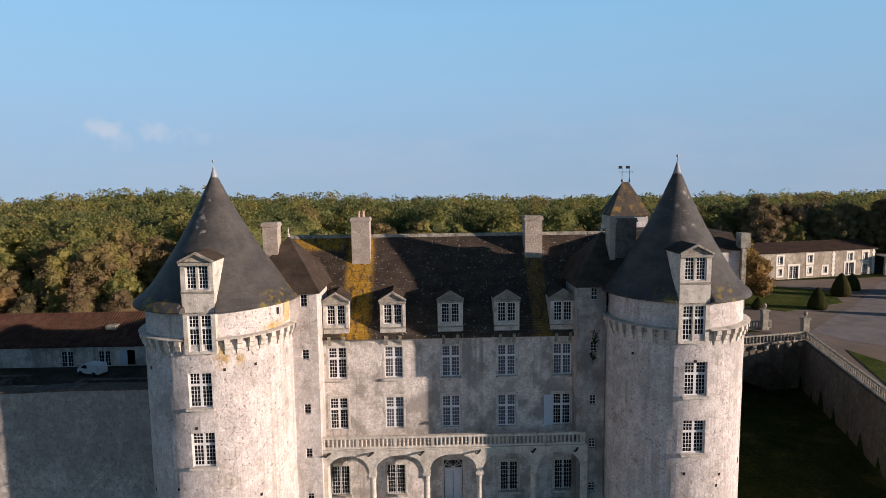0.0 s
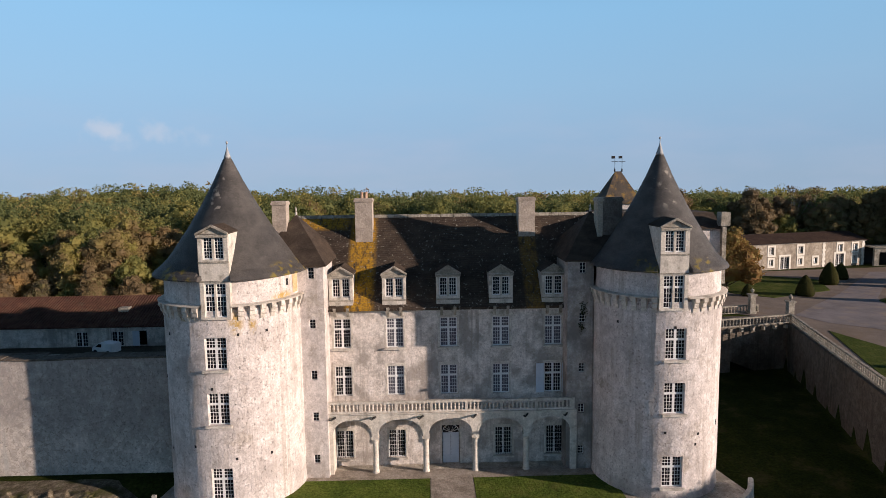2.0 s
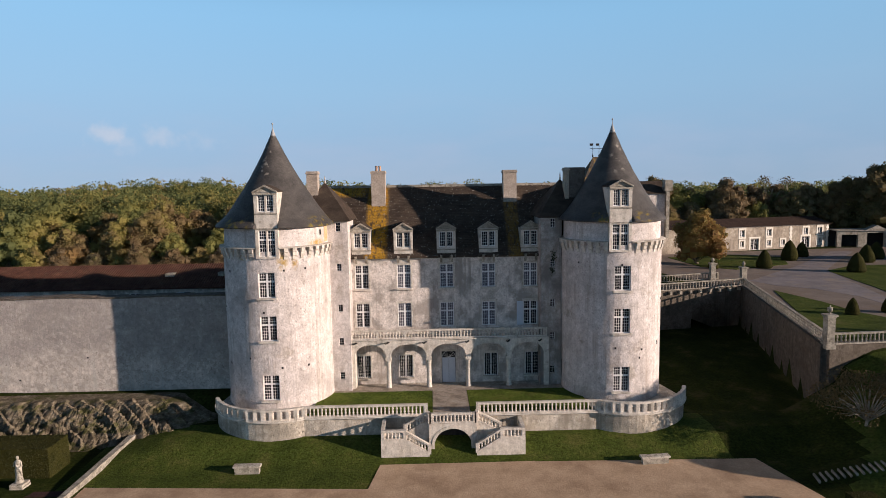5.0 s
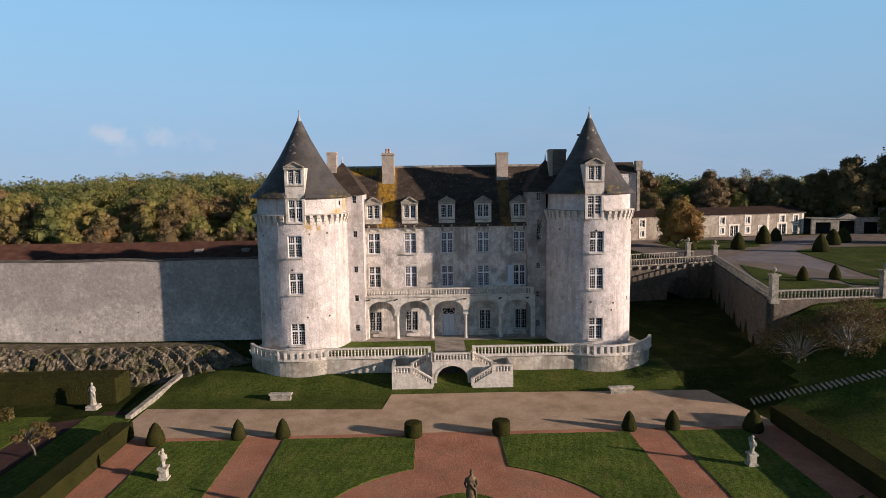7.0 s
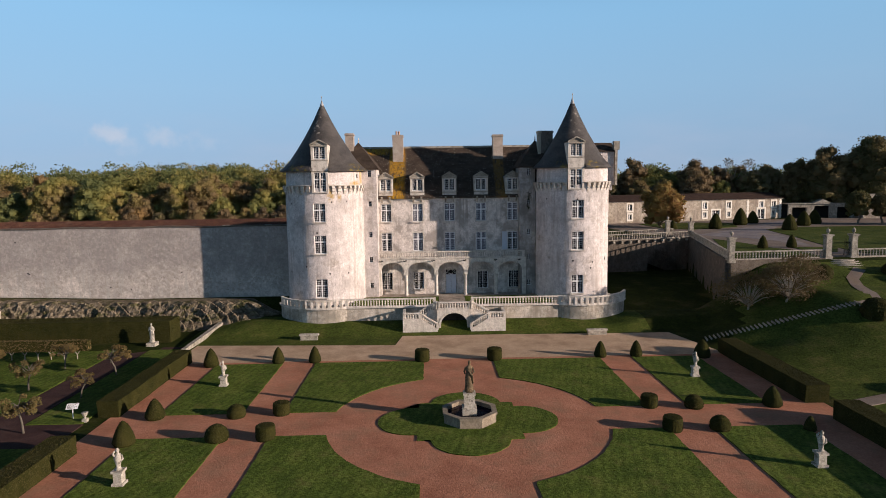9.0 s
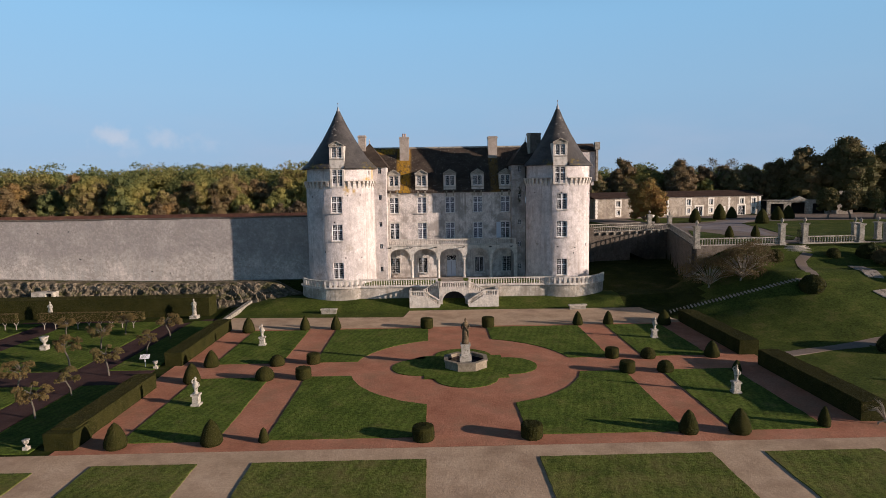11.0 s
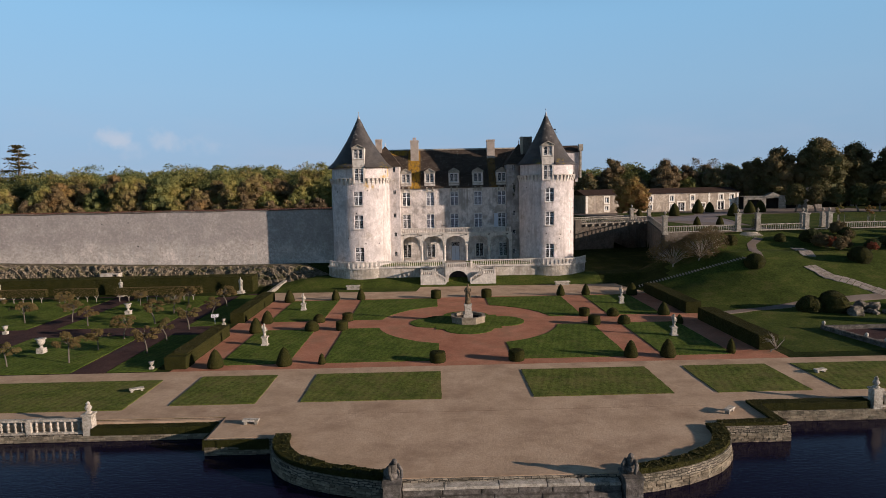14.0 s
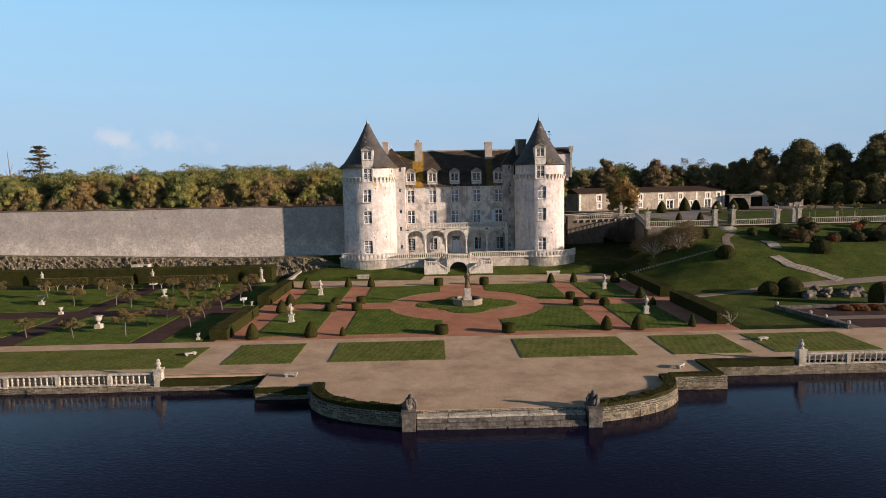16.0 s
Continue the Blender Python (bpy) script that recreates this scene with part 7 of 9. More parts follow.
for s in (-1, 1):
    X = lambda d: CX + s * d
    topiary(X(12.3), 16.35, "cone", 0.52, 1.4)
    topiary(X(15.4), 16.3, "cone", 0.52, 1.4)
    topiary(X(20.9), 15.7, "cone", 0.7 if s > 0 else 0.62, 1.55)
    topiary(X(20.5), 4.0, "cone", 0.62, 1.35)
    topiary(X(20.5), -0.2, "cone", 0.62 if s < 0 else 0.36, 1.5 if s < 0 else 0.9)
    topiary(X(15.2), 4.0, "dome", 0.62, 0.85)
    topiary(X(15.2), 0.2, "dome", 0.70 if s < 0 else 0.62, 1.0 if s < 0 else 0.9)
    topiary(X(12.3), 4.3, "drum", 0.55, 0.85)
    topiary(X(12.3), 0.25, "drum", 0.58, 0.9)
    topiary(X(3.1), 16.1, "drum", 0.62, 1.05)
    topiary(X(3.1), -11.5, "drum", 0.62, 0.85)
    topiary(X(15.1), -11.5, "cone", 0.62, 1.45)
    topiary(X(12.2), -11.35, "cone", 0.30 if s < 0 else 0.55, 0.85 if s < 0 else 1.35)
    topiary(X(20.4), -11.7 if s < 0 else -10.9, "cone", 0.62 if s < 0 else 0.35, 1.45 if s < 0 else 1.2)
for x, y, r, h in ((49.0, 73.7, 1.15, 2.8), (57.6, 81.9, 1.3, 3.3), (62.2, 86.2, 1.1, 2.5), (41.6, 74.3, 0.8, 1.6), (59.1, 68.1, 1.2, 2.8), (67.5, 78.0, 1.25, 2.8), (72, 82, 1.25, 2.8)):
    topiary(x, y, "cone", r, h, UZ, "large dark clipped yew cone on the court lawn")
# ivy that clings to the stained turret
iv = thing("ivy", (9.5, 34.45, 12.4), "dark dry ivy tufts clinging to the turret wall", "plant")
pts_ = np.concatenate([np.stack([RNG.normal(9.42, 0.13, 90), np.full(90, 34.44), RNG.normal(13.45, 0.28, 90)], 1), np.stack([RNG.normal(9.3, 0.1, 50), np.full(50, 34.44), RNG.normal(12.3, 0.16, 50)], 1)])
mesh_part("leaves", quads_mesh("leaves", leaf_quads(pts_, np.tile([0, -1.0, 0], (len(pts_), 1)), 0.11, 0.7), [M_hedge_leaf]), None, iv)
for x, y in ((40.2, 41.5), (44.3, 42.2)):
    topiary(x, y, "cone", 0.62, 1.7, UZ, "small clipped yew cone beside the drive")


# ---- statues, fountain, urns, benches ----
def blob(bm, c, r, seg=10, rings=7):
    if isinstance(r, (int, float)):
        r = (r, r, r)
    v0 = len(bm.verts)
    R = []
    for i in range(1, rings):
        t = math.pi * i / rings
        R.append([bm.verts.new((c[0] + r[0] * math.sin(t) * math.cos(2 * math.pi * k / seg), c[1] + r[1] * math.sin(t) * math.sin(2 * math.pi * k / seg), c[2] - r[2] * math.cos(t))) for k in range(seg)])
    b, tp = bm.verts.new((c[0], c[1], c[2] - r[2])), bm.verts.new((c[0], c[1], c[2] + r[2]))
    for i in range(seg):
        j = (i + 1) % seg
        bm.faces.new((b, R[0][j], R[0][i]))
        bm.faces.new((tp, R[-1][i], R[-1][j]))
        for p, q in zip(R, R[1:]):
            bm.faces.new((p[i], p[j], q[j], q[i]))


def figure(x, y, z, h, mat, label, seed=0, face=-90):
    """A plain draped standing statue, one mesh."""
    rs = random.Random(seed)
    bm = bmesh.new()
    k = h / 1.8
    # draped lower body, waist, chest
    prof = [(0.30, 0.0), (0.29, 0.12), (0.25, 0.35), (0.24, 0.6), (0.25, 0.85), (0.22, 1.02), (0.19, 1.14), (0.22, 1.3), (0.24, 1.42), (0.16, 1.5), (0.075, 1.54), (0.07, 1.6)]
    sway = rs.uniform(-0.05, 0.05)
    rings = []
    for r, zz in prof:
        ring = []
        for i in range(16):
            a = 2 * math.pi * i / 16
            f = 1 + (0.10 * math.sin(5 * a + zz * 3) if zz < 1.0 else 0)
            ring.append(bm.verts.new((r * f * 1.05 * math.cos(a) + sway * math.sin(zz * 2.4), r * f * 0.78 * math.sin(a), zz)))
        rings.append(ring)
    for p, q in zip(rings, rings[1:]):
        for i in range(16):
            j = (i + 1) % 16
            bm.faces.new((p[i], p[j], q[j], q[i]))
    bm.faces.new(rings[0][::-1])
    bm.faces.new(rings[-1])
    hx = sway * math.sin(1.6 * 2.4)
    blob(bm, (hx, -0.02, 1.69), (0.1, 0.115, 0.135))
    limb(bm, [(0.22, 0, 1.42), (0.32, -0.08, 1.15), (0.2, -0.24, 1.0 + rs.uniform(0, 0.25))], [0.075, 0.062, 0.045])
    limb(bm, [(-0.22, 0, 1.42), (-0.33, 0.02, 1.16), (-0.28, -0.14, 0.92 + rs.uniform(0, 0.4))], [0.075, 0.062, 0.045])
    limb(bm, [(-0.2, 0.05, 1.4), (0.0, -0.2, 1.18), (0.22, -0.16, 0.95), (0.26, -0.05, 0.5)], [0.07, 0.08, 0.07, 0.05])
    bmesh.ops.transform(bm, matrix=Matrix.Translation((x, y, z)) @ Matrix.Rotation(radians(face + 90), 4, "Z") @ Matrix.Diagonal((0.82 * k, 0.82 * k, k, 1)), verts=bm.verts)
    ob = part("statue", bm, mat, None, label, smooth=True, category="statue")
    return ob


def term_bust(x, y, z, h, seed, label):
    """A plain bust with flowing base, one mesh."""
    bm = bmesh.new()
    k = h / 1.1
    rs = random.Random(seed)
    lathe(bm, [(0.17, 0), (0.18, 0.05), (0.12, 0.1), (0.14, 0.3), (0.17, 0.42), (0.2, 0.55), (0.21, 0.7), (0.16, 0.8), (0.08, 0.85), (0.075, 0.9)], 14, wob=lambda a, zz: 1 + 0.12 * math.sin(3 * a + 5 * zz + seed))
    blob(bm, (0, 0, 0.99), (0.11, 0.12, 0.14))
    limb(bm, [(0.19, 0, 0.72), (0.25, -0.06, 0.52), (0.1, -0.18, 0.46)], [0.07, 0.06, 0.045])
    limb(bm, [(-0.19, 0, 0.72), (-0.26, 0.0, 0.85), (-0.16, -0.05, 1.0)], [0.07, 0.06, 0.045])
    bmesh.ops.transform(bm, matrix=Matrix.Translation((x, y, z)) @ Matrix.Rotation(rs.uniform(-0.6, 0.6), 4, "Z") @ Matrix.Diagonal((0.84 * k, 0.84 * k, k, 1)), verts=bm.verts)
    return part("statue", bm, M_statue, None, label, smooth=True, category="statue")


def pedestal(x, y, z, w, h, group="statue pedestals", mat=None):
    t = thing("pedestal", (x, y, z), "square weathered stone pedestal on the lawn", "pedestal", group)
    bm = bmesh.new()
    box(bm, x - w / 2 - 0.08, x + w / 2 + 0.08, y - w / 2 - 0.08, y + w / 2 + 0.08, z - 0.1, z + 0.14)
    part("plinth", bm, mat or M_statue, t)
    bm = bmesh.new()
    prism(bm, [(x - w / 2, y - w / 2, z + 0.14), (x + w / 2, y - w / 2, z + 0.14), (x + w / 2, y + w / 2, z + 0.14), (x - w / 2, y + w / 2, z + 0.14)], (0, 0, h - 0.26))
    part("die", bm, mat or M_statue, t)
    bm = bmesh.new()
    box(bm, x - w / 2 - 0.07, x + w / 2 + 0.07, y - w / 2 - 0.07, y + w / 2 + 0.07, z + h - 0.12, z + h)
    part("cap", bm, mat or M_statue, t)


for i, (x, y) in enumerate(((-17.7, 10.35), (18.4, 10.35), (-17.9, -5.2), (18.5, -4.95))):
    pedestal(x, y, 0.05, 0.42, 0.8)
    term_bust(x, y, 0.85, 1.12, i, "weathered white stone bust statue on a pedestal")
for i, x in enumerate((-28.6, -44.4, -60.4)):
    pedestal(x, 22.9, 0.0, 0.7, 0.35)
    figure(x, 22.9, 0.35, 1.85, M_statue, "white stone draped statue before the yew hedge", 10 + i)

# fountain
M_basin = surface("tan_basin_stone", [(0.17, 0.138, 0.10), (0.25, 0.205, 0.15), (0.32, 0.27, 0.205)], 1.8, 9, 0.92, 0.5, fine_amt=0.35, stain=(0.13, 0.11, 0.08), stain_scale=1.6, stain_at=(0.52, 0.72), vstain=(0.18, 0.15, 0.11))
FX, FYY = 0.5, 2.65
ft = thing("fountain", (FX, FYY, 0.05), "octagonal stone fountain basin with a carved central pedestal", "fountain")
oc = lambda r: [(FX + r * math.cos(radians(22.5 + 45 * i)), FYY + r * math.sin(radians(22.5 + 45 * i))) for i in range(8)]
for i in range(8):
    o, n_ = oc(1.78), oc(1.6)
    j = (i + 1) % 8
    bm = bmesh.new()
    prism(bm, [(*o[i], -0.1), (*o[j], -0.1), (*n_[j], -0.1), (*n_[i], -0.1)], (0, 0, 0.70))
    part("basin_side", bm, M_basin, ft)
    o, n_ = oc(1.86), oc(1.52)
    bm = bmesh.new()
    prism(bm, [(*o[i], 0.602), (*o[j], 0.602), (*n_[j], 0.602), (*n_[i], 0.602)], (0, 0, 0.12))
    part("rim", bm, M_basin, ft)
bm = bmesh.new()
slab(bm, oc(1.6), 0.0, 0.42)
part("basin_water", bm, M_water, ft)
bm = bmesh.new()
prism(bm, [(FX - 0.46, FYY - 0.4, 0.3), (FX + 0.46, FYY - 0.4, 0.3), (FX + 0.46, FYY + 0.4, 0.3), (FX - 0.46, FYY + 0.4, 0.3)], (0, 0, 0.6))
prism(bm, [(FX - 0.34, FYY - 0.3, 0.9), (FX + 0.34, FYY - 0.3, 0.9), (FX + 0.34, FYY + 0.3, 0.9), (FX - 0.34, FYY + 0.3, 0.9)], (0, 0, 0.8))
box(bm, FX - 0.4, FX + 0.4, FYY - 0.36, FYY + 0.36, 1.7, 1.84)
part("pedestal", bm, M_statue, ft)
figure(FX, FYY, 1.84, 2.05, M_bronze, "dark ochre weathered statue on the fountain pedestal", 3)


def urn(x, y, z, k, label="white stone garden urn on a low plinth"):
    t = thing("urn", (x, y, z), label, "urn", "garden urns")
    bm = bmesh.new()
    box(bm, x - 0.32 * k, x + 0.32 * k, y - 0.32 * k, y + 0.32 * k, z - 0.05, z + 0.5 * k)
    part("plinth", bm, M_statue, t)
    bm = bmesh.new()
    lathe(bm, [(0.2 * k, 0), (0.22 * k, 0.05 * k), (0.1 * k, 0.14 * k), (0.12 * k, 0.24 * k), (0.3 * k, 0.42 * k), (0.36 * k, 0.62 * k), (0.33 * k, 0.72 * k), (0.48 * k, 0.86 * k), (0.46 * k, 0.9 * k), (0.2 * k, 0.86 * k)], 16, (x, y, z + 0.5 * k))
    part("bowl", bm, M_statue, t, smooth=True)


for x, y, k in ((-36.9, -6.1, 0.95), (-37.4, 10.3, 0.9), (-51.2, 7.9, 0.85), (-45.2, 1.6, 0.6), (-24.9, -11.8, 0.45), (-24.5, 3.7, 0.45)):
    urn(x, y, 0.0, k)


def bench(x, y, z, w, rz=0, label="low pale stone bench"):
    t = thing("stone_bench", (x, y, z), label, "bench", "stone benches")
    M = pose(x, y, z, 0, 0, rz)
    bm = bmesh.new()
    box(bm, -w / 2, w / 2, -0.26, 0.26, 0.33, 0.47, M)
    bmesh.ops.bevel(bm, geom=bm.edges[:], offset=0.02, segments=1, affect="EDGES")
    part("seat", bm, M_statue, t)
    bm = bmesh.new()
    box(bm, -w * 0.44, w * 0.44, -0.2, 0.2, -0.3, 0.33, M)
    part("base", bm, M_oldstone, t)


bench(-13.9, 24.2, 0.1, 1.9)
bench(14.5, 24.1, 0.1, 2.1, 4)
for x, y, r in ((-23.5, -17.2, 8), (24.5, -16.5, -6), (14.6, -23.6, 20), (-13.8, -23.6, -25)):
    t = thing("stone_slab_bench", (x, y, 0.0), "low worn stone slab seat on two blocks", "bench", "slab benches")
    M = pose(x, y, 0.0, 0, 0, r + 25) @ Matrix.Diagonal((0.78, 0.85, 0.8, 1))
    bm = bmesh.new()
    prism(bm, [(-0.6, -0.2, 0.26), (0.58, -0.22, 0.24), (0.6, 0.2, 0.25), (-0.58, 0.22, 0.27)], (0, 0, 0.12), M)
    part("slab", bm, M_statue, t)
    for q in (-0.4, 0.4):
        bm = bmesh.new()
        box(bm, q - 0.1, q + 0.1, -0.15, 0.15, -0.1, 0.26, M)
        part("block", bm, M_oldstone, t)
# information board
sg = thing("sign_board", (-25.55, 4.2, 0), "small white tilted information board on a post", "sign")
bm = bmesh.new()
box(bm, -25.58, -25.53, 4.17, 4.22, 0, 0.85)
part("post", bm, M_white, sg)
bm = bmesh.new()
box(bm, -0.36, 0.36, -0.24, 0.24, 0, 0.03, pose(-25.55, 4.2, 0.86, 32, 0, 12))
pl = part("panel", bm, M_white, sg)
for k in range(5):
    bm = bmesh.new()
    box(bm, -0.3, 0.3 - 0.09 * (k % 3), 0.17 - 0.09 * k, 0.2 - 0.09 * k, 0.0325, 0.035, pose(-25.55, 4.2, 0.86, 32, 0, 12))
    part("text_bar", bm, M_dark, pl)
# kerb between walk and lower garden
bm = bmesh.new()
prism(bm, [(-24.9, 20.5, -0.2), (-24.5, 20.5, -0.2), (-24.1, 32.0, 0.2), (-24.6, 32.0, 0.2)], (0, 0, 0.5))
tagged(part("stone_kerb", bm, M_oldstone), "low rubble kerb beside the walk", "kerb", kind="structure")
# dark earth paths of the orchard garden
bm = bmesh.new()
slab(bm, [(-30.8, -12.5), (-28.2, -12.5), (-28.2, 21.5), (-30.8, 21.5)], -0.1, 0.02)
slab(bm, [(-44.3, -12.5), (-41.3, -12.5), (-41.3, 21.5), (-44.3, 21.5)], -0.1, 0.02)
slab(bm, [(-70, -0.4), (-44.3, -0.4), (-44.3, 3.2), (-70, 3.2)], -0.1, 0.02)
slab(bm, [(-41.3, -0.4), (-30.8, -0.4), (-30.8, 3.2), (-41.3, 3.2)], -0.1, 0.02)
slab(bm, [(-28.2, -0.4), (-24.35, -0.4), (-24.35, 3.2), (-28.2, 3.2)], -0.1, 0.02)
slab(bm, [(-70, 21.5), (-25, 21.5), (-25, 22.2), (-70, 22.2)], -0.1, 0.02)
tagged(part("earth_path", bm, M_soil), "dark purple-brown earth paths between the lawns", "path", kind="structure")
for x0, x1 in ((-41.3, -30.8), (-70, -44.3), (-28.2, -24.4)):
    for y0, y1 in ((-12.4, -0.4), (3.2, 21.4)):
        lawn([(x0 + 0.1, y0 + 0.1), (x1 - 0.1, y0 + 0.1), (x1 - 0.1, y1 - 0.1), (x0 + 0.1, y1 - 0.1)], label="orchard lawn between earth paths", h=0.045)

# ---- quay furniture ----
M_quaystone = surface("lichened_quay_stone", [(0.30, 0.265, 0.215), (0.44, 0.395, 0.325), (0.54, 0.49, 0.415)], 2.0, 8, 0.95, 0.7, fine_amt=0.35, stain=(0.13, 0.115, 0.085), stain_scale=2.4, stain_at=(0.5, 0.68), spec=0.1)
for x, s in ((-4.95, -1), (6.2, 1)):
    t = thing("quay_pier", (x, -31.5, -1.0), "massive stone pier at the water steps", "pier", "quay piers")
    bm = bmesh.new()
    box(bm, x - 0.4, x + 0.4, -32.05, -30.95, -3.0, 0.12)
    part("shaft", bm, M_steps, t)
    bm = bmesh.new()
    box(bm, x - 0.45, x + 0.45, -32.1, -30.9, 0.122, 0.24)
    part("cap", bm, M_steps, t)
    bm = bmesh.new()
    blob(bm, (0, 0.1, 0.3), (0.4, 0.5, 0.34))
    blob(bm, (0, -0.08, 0.68), (0.24, 0.25, 0.36))
    blob(bm, (0.04, -0.2, 1.08), (0.15, 0.17, 0.17))
    limb(bm, [(0.22, -0.1, 0.85), (0.34, -0.35, 0.6), (0.3, -0.5, 0.2)], [0.1, 0.09, 0.08])
    limb(bm, [(-0.22, -0.1, 0.85), (-0.34, -0.35, 0.6), (-0.26, -0.5, 0.2)], [0.1, 0.09, 0.08])
    bmesh.ops.transform(bm, matrix=Matrix.Translation((x, -31.45, 0.235)) @ Matrix.Rotation(-s * 0.5, 4, "Z") @ Matrix.Diagonal((0.92, 0.92, 0.82, 1)), verts=bm.verts)
    part("statue", bm, M_steps, None, "crouching weathered stone guardian statue on a quay pier", smooth=True, category="statue")
st = thing("water_steps", (AX, -31.5, -1.0), "worn stone steps down to the lake", "steps")
for y0, y1, z0, z1, ma in ((-31.55, -30.62, -0.32, -0.17, M_quaystone), (-31.50, -31.1, -0.62, -0.325, M_steps), (-31.72, -31.3, -0.84, -0.58, M_steps), (-31.84, -31.4, -3.0, -0.78, M_steps)):
    xa = -4.5
    while xa < 5.7:
        xb = min(5.75, xa + random.uniform(1.3, 2.6))
        if 5.75 - xb < 0.5:
            xb = 5.75
        bm = bmesh.new()
        vs = box(bm, xa, xb - 0.03, y0 + random.uniform(-0.05, 0.04), y1, z0, z1 + random.uniform(-0.02, 0.015))
        bmesh.ops.bevel(bm, geom=bm.edges[:], offset=0.02, segments=1, affect="EDGES")
        part("step_stone", bm, ma, st)
        xa = xb
for xs_, y, z in (((-23.55, -75), -23.05, -0.52), ((24.1, 75), -22.6, -0.27)):
    a, b = xs_
    t = thing("quay_balustrade", (a, y, z), "white-grey stone balustrade along the lake quay", "balustrade", "quay balustrades")
    balustrade(t, [(a, y, z), (b, y, z)], 0.92, M_quaystone, 0.42, every=9, post_w=0.3)
    p = thing("quay_post", (a, y, z), "stone end post with a small carved finial", "post", "quay posts")
    bm = bmesh.new()
    box(bm, a - 0.27, a + 0.27, y - 0.27, y + 0.27, z - 0.1, z + 1.12)
    box(bm, a - 0.33, a + 0.33, y - 0.33, y + 0.33, z + 1.122, z + 1.22)
    part("shaft", bm, M_quaystone, p)
    bm = bmesh.new()
    lathe(bm, [(0.2, 0), (0.2, 0.08), (0.1, 0.14), (0.19, 0.28), (0.2, 0.38), (0.1, 0.52), (0.13, 0.6), (0.03, 0.72)], 12, (a, y, z + 1.222))
    part("finial", bm, M_statue, p)

# ---- stepped path up the bank, paths on the bank ----
bs_ = thing("bank_stair", (32, 23, 1), "long flight of shallow pale timber-edged steps up the bank", "stair")
A, B = Vector((24.0, 20.9)), Vector((36.3, 18.2))
for k in range(36):
    p = A.lerp(B, k / 35)
    z = 0.2 + 3.75 * k / 35
    bm = bmesh.new()
    box(bm, -0.05, 0.05, -0.55, 0.55, -0.3, 0.1, Matrix.Translation((p.x, p.y, z)) @ Matrix.Rotation(math.atan2(B.y - A.y, B.x - A.x), 4, "Z"))
    part("step", bm, M_oldstone, bs_)


def bank_path(pts, w, mat, label, n=8):
    bm = bmesh.new()
    line = []
    for (xa, ya), (xb, yb) in zip(pts, pts[1:]):
        for i in range(n + (1 if (xb, yb) == pts[-1] else 0)):
            line.append(Vector((xa, ya)).lerp(Vector((xb, yb)), i / n))
    prev = None
    for i, p in enumerate(line):
        d = (line[min(i + 1, len(line) - 1)] - line[max(i - 1, 0)]).normalized()
        s = Vector((-d.y, d.x)) * w / 2
        row = []
        for j, dz in ((-1.02, -0.3), (-1, 0.02), (0, 0.03), (1, 0.02), (1.02, -0.3)):
            q = p + s * j
            row.append(bm.verts.new((q.x, q.y, ground_h(q.x, q.y) + dz)))
        if prev:
            for j in range(4):
                bm.faces.new((prev[j], prev[j + 1], row[j + 1], row[j]))
        prev = row
    tagged(part("bank_path", bm, mat), label, "path", kind="structure")


rf = random.Random(44)


def slab_path(pts, w, label):
    """Uneven flat stones laid two abreast in the turf along a line."""
    t = thing("slab_path", (*pts[0], ground_h(*pts[0])), label, "path", kind="structure")
    for a, b in zip(pts, pts[1:]):
        a, b = Vector(a), Vector(b)
        d = (b - a).normalized()
        n = Vector((-d.y, d.x))
        u = 0.0
        while u < (b - a).length:
            step = rf.uniform(0.5, 0.8)
            cut = rf.uniform(-0.25, 0.25) * w
            for lo, hi in ((-w / 2 - rf.uniform(-0.1, 0.1), cut - 0.04), (cut + 0.04, w / 2 + rf.uniform(-0.1, 0.1))):
                bm = bmesh.new()
                top = [a + d * (u + du + rf.uniform(-0.05, 0.05)) + n * v for du, v in ((0.03, lo), (step - 0.05, lo), (step - 0.05, hi), (0.03, hi))]
                up = [bm.verts.new((p.x, p.y, ground_h(p.x, p.y) + 0.05)) for p in top]
                dn = [bm.verts.new((p.x, p.y, ground_h(p.x, p.y) - 0.12)) for p in top]
                bm.faces.new(up[::-1])
                for q in range(4):
                    bm.faces.new((up[q], up[(q + 1) % 4], dn[(q + 1) % 4], dn[q]))
                bmesh.ops.recalc_face_normals(bm, faces=bm.faces)
                part("slab", bm, M_flag, t)
            u += step


bank_path([(43.6, 28.5), (41.4, 26.3), (39.5, 21.8), (38.6, 18.8), (36.4, 18.2)], 1.1, M_asphalt, "narrow pale path below the iron gate")
bank_path([(26.2, 3.8), (31, 5.5), (37, 6.9), (44, 7.6), (60, 8.4)], 1.2, M_asphalt, "narrow pale path across the lawn")
slab_path([(43.2, 15.6), (43.7, 12.9), (45.7, 10.8), (47.2, 8.4)], 1.5, "worn stone path down the bank")
slab_path([(46.3, 24.0), (45.6, 21.2), (44.8, 18.6)], 1.5, "worn stone path down the bank")

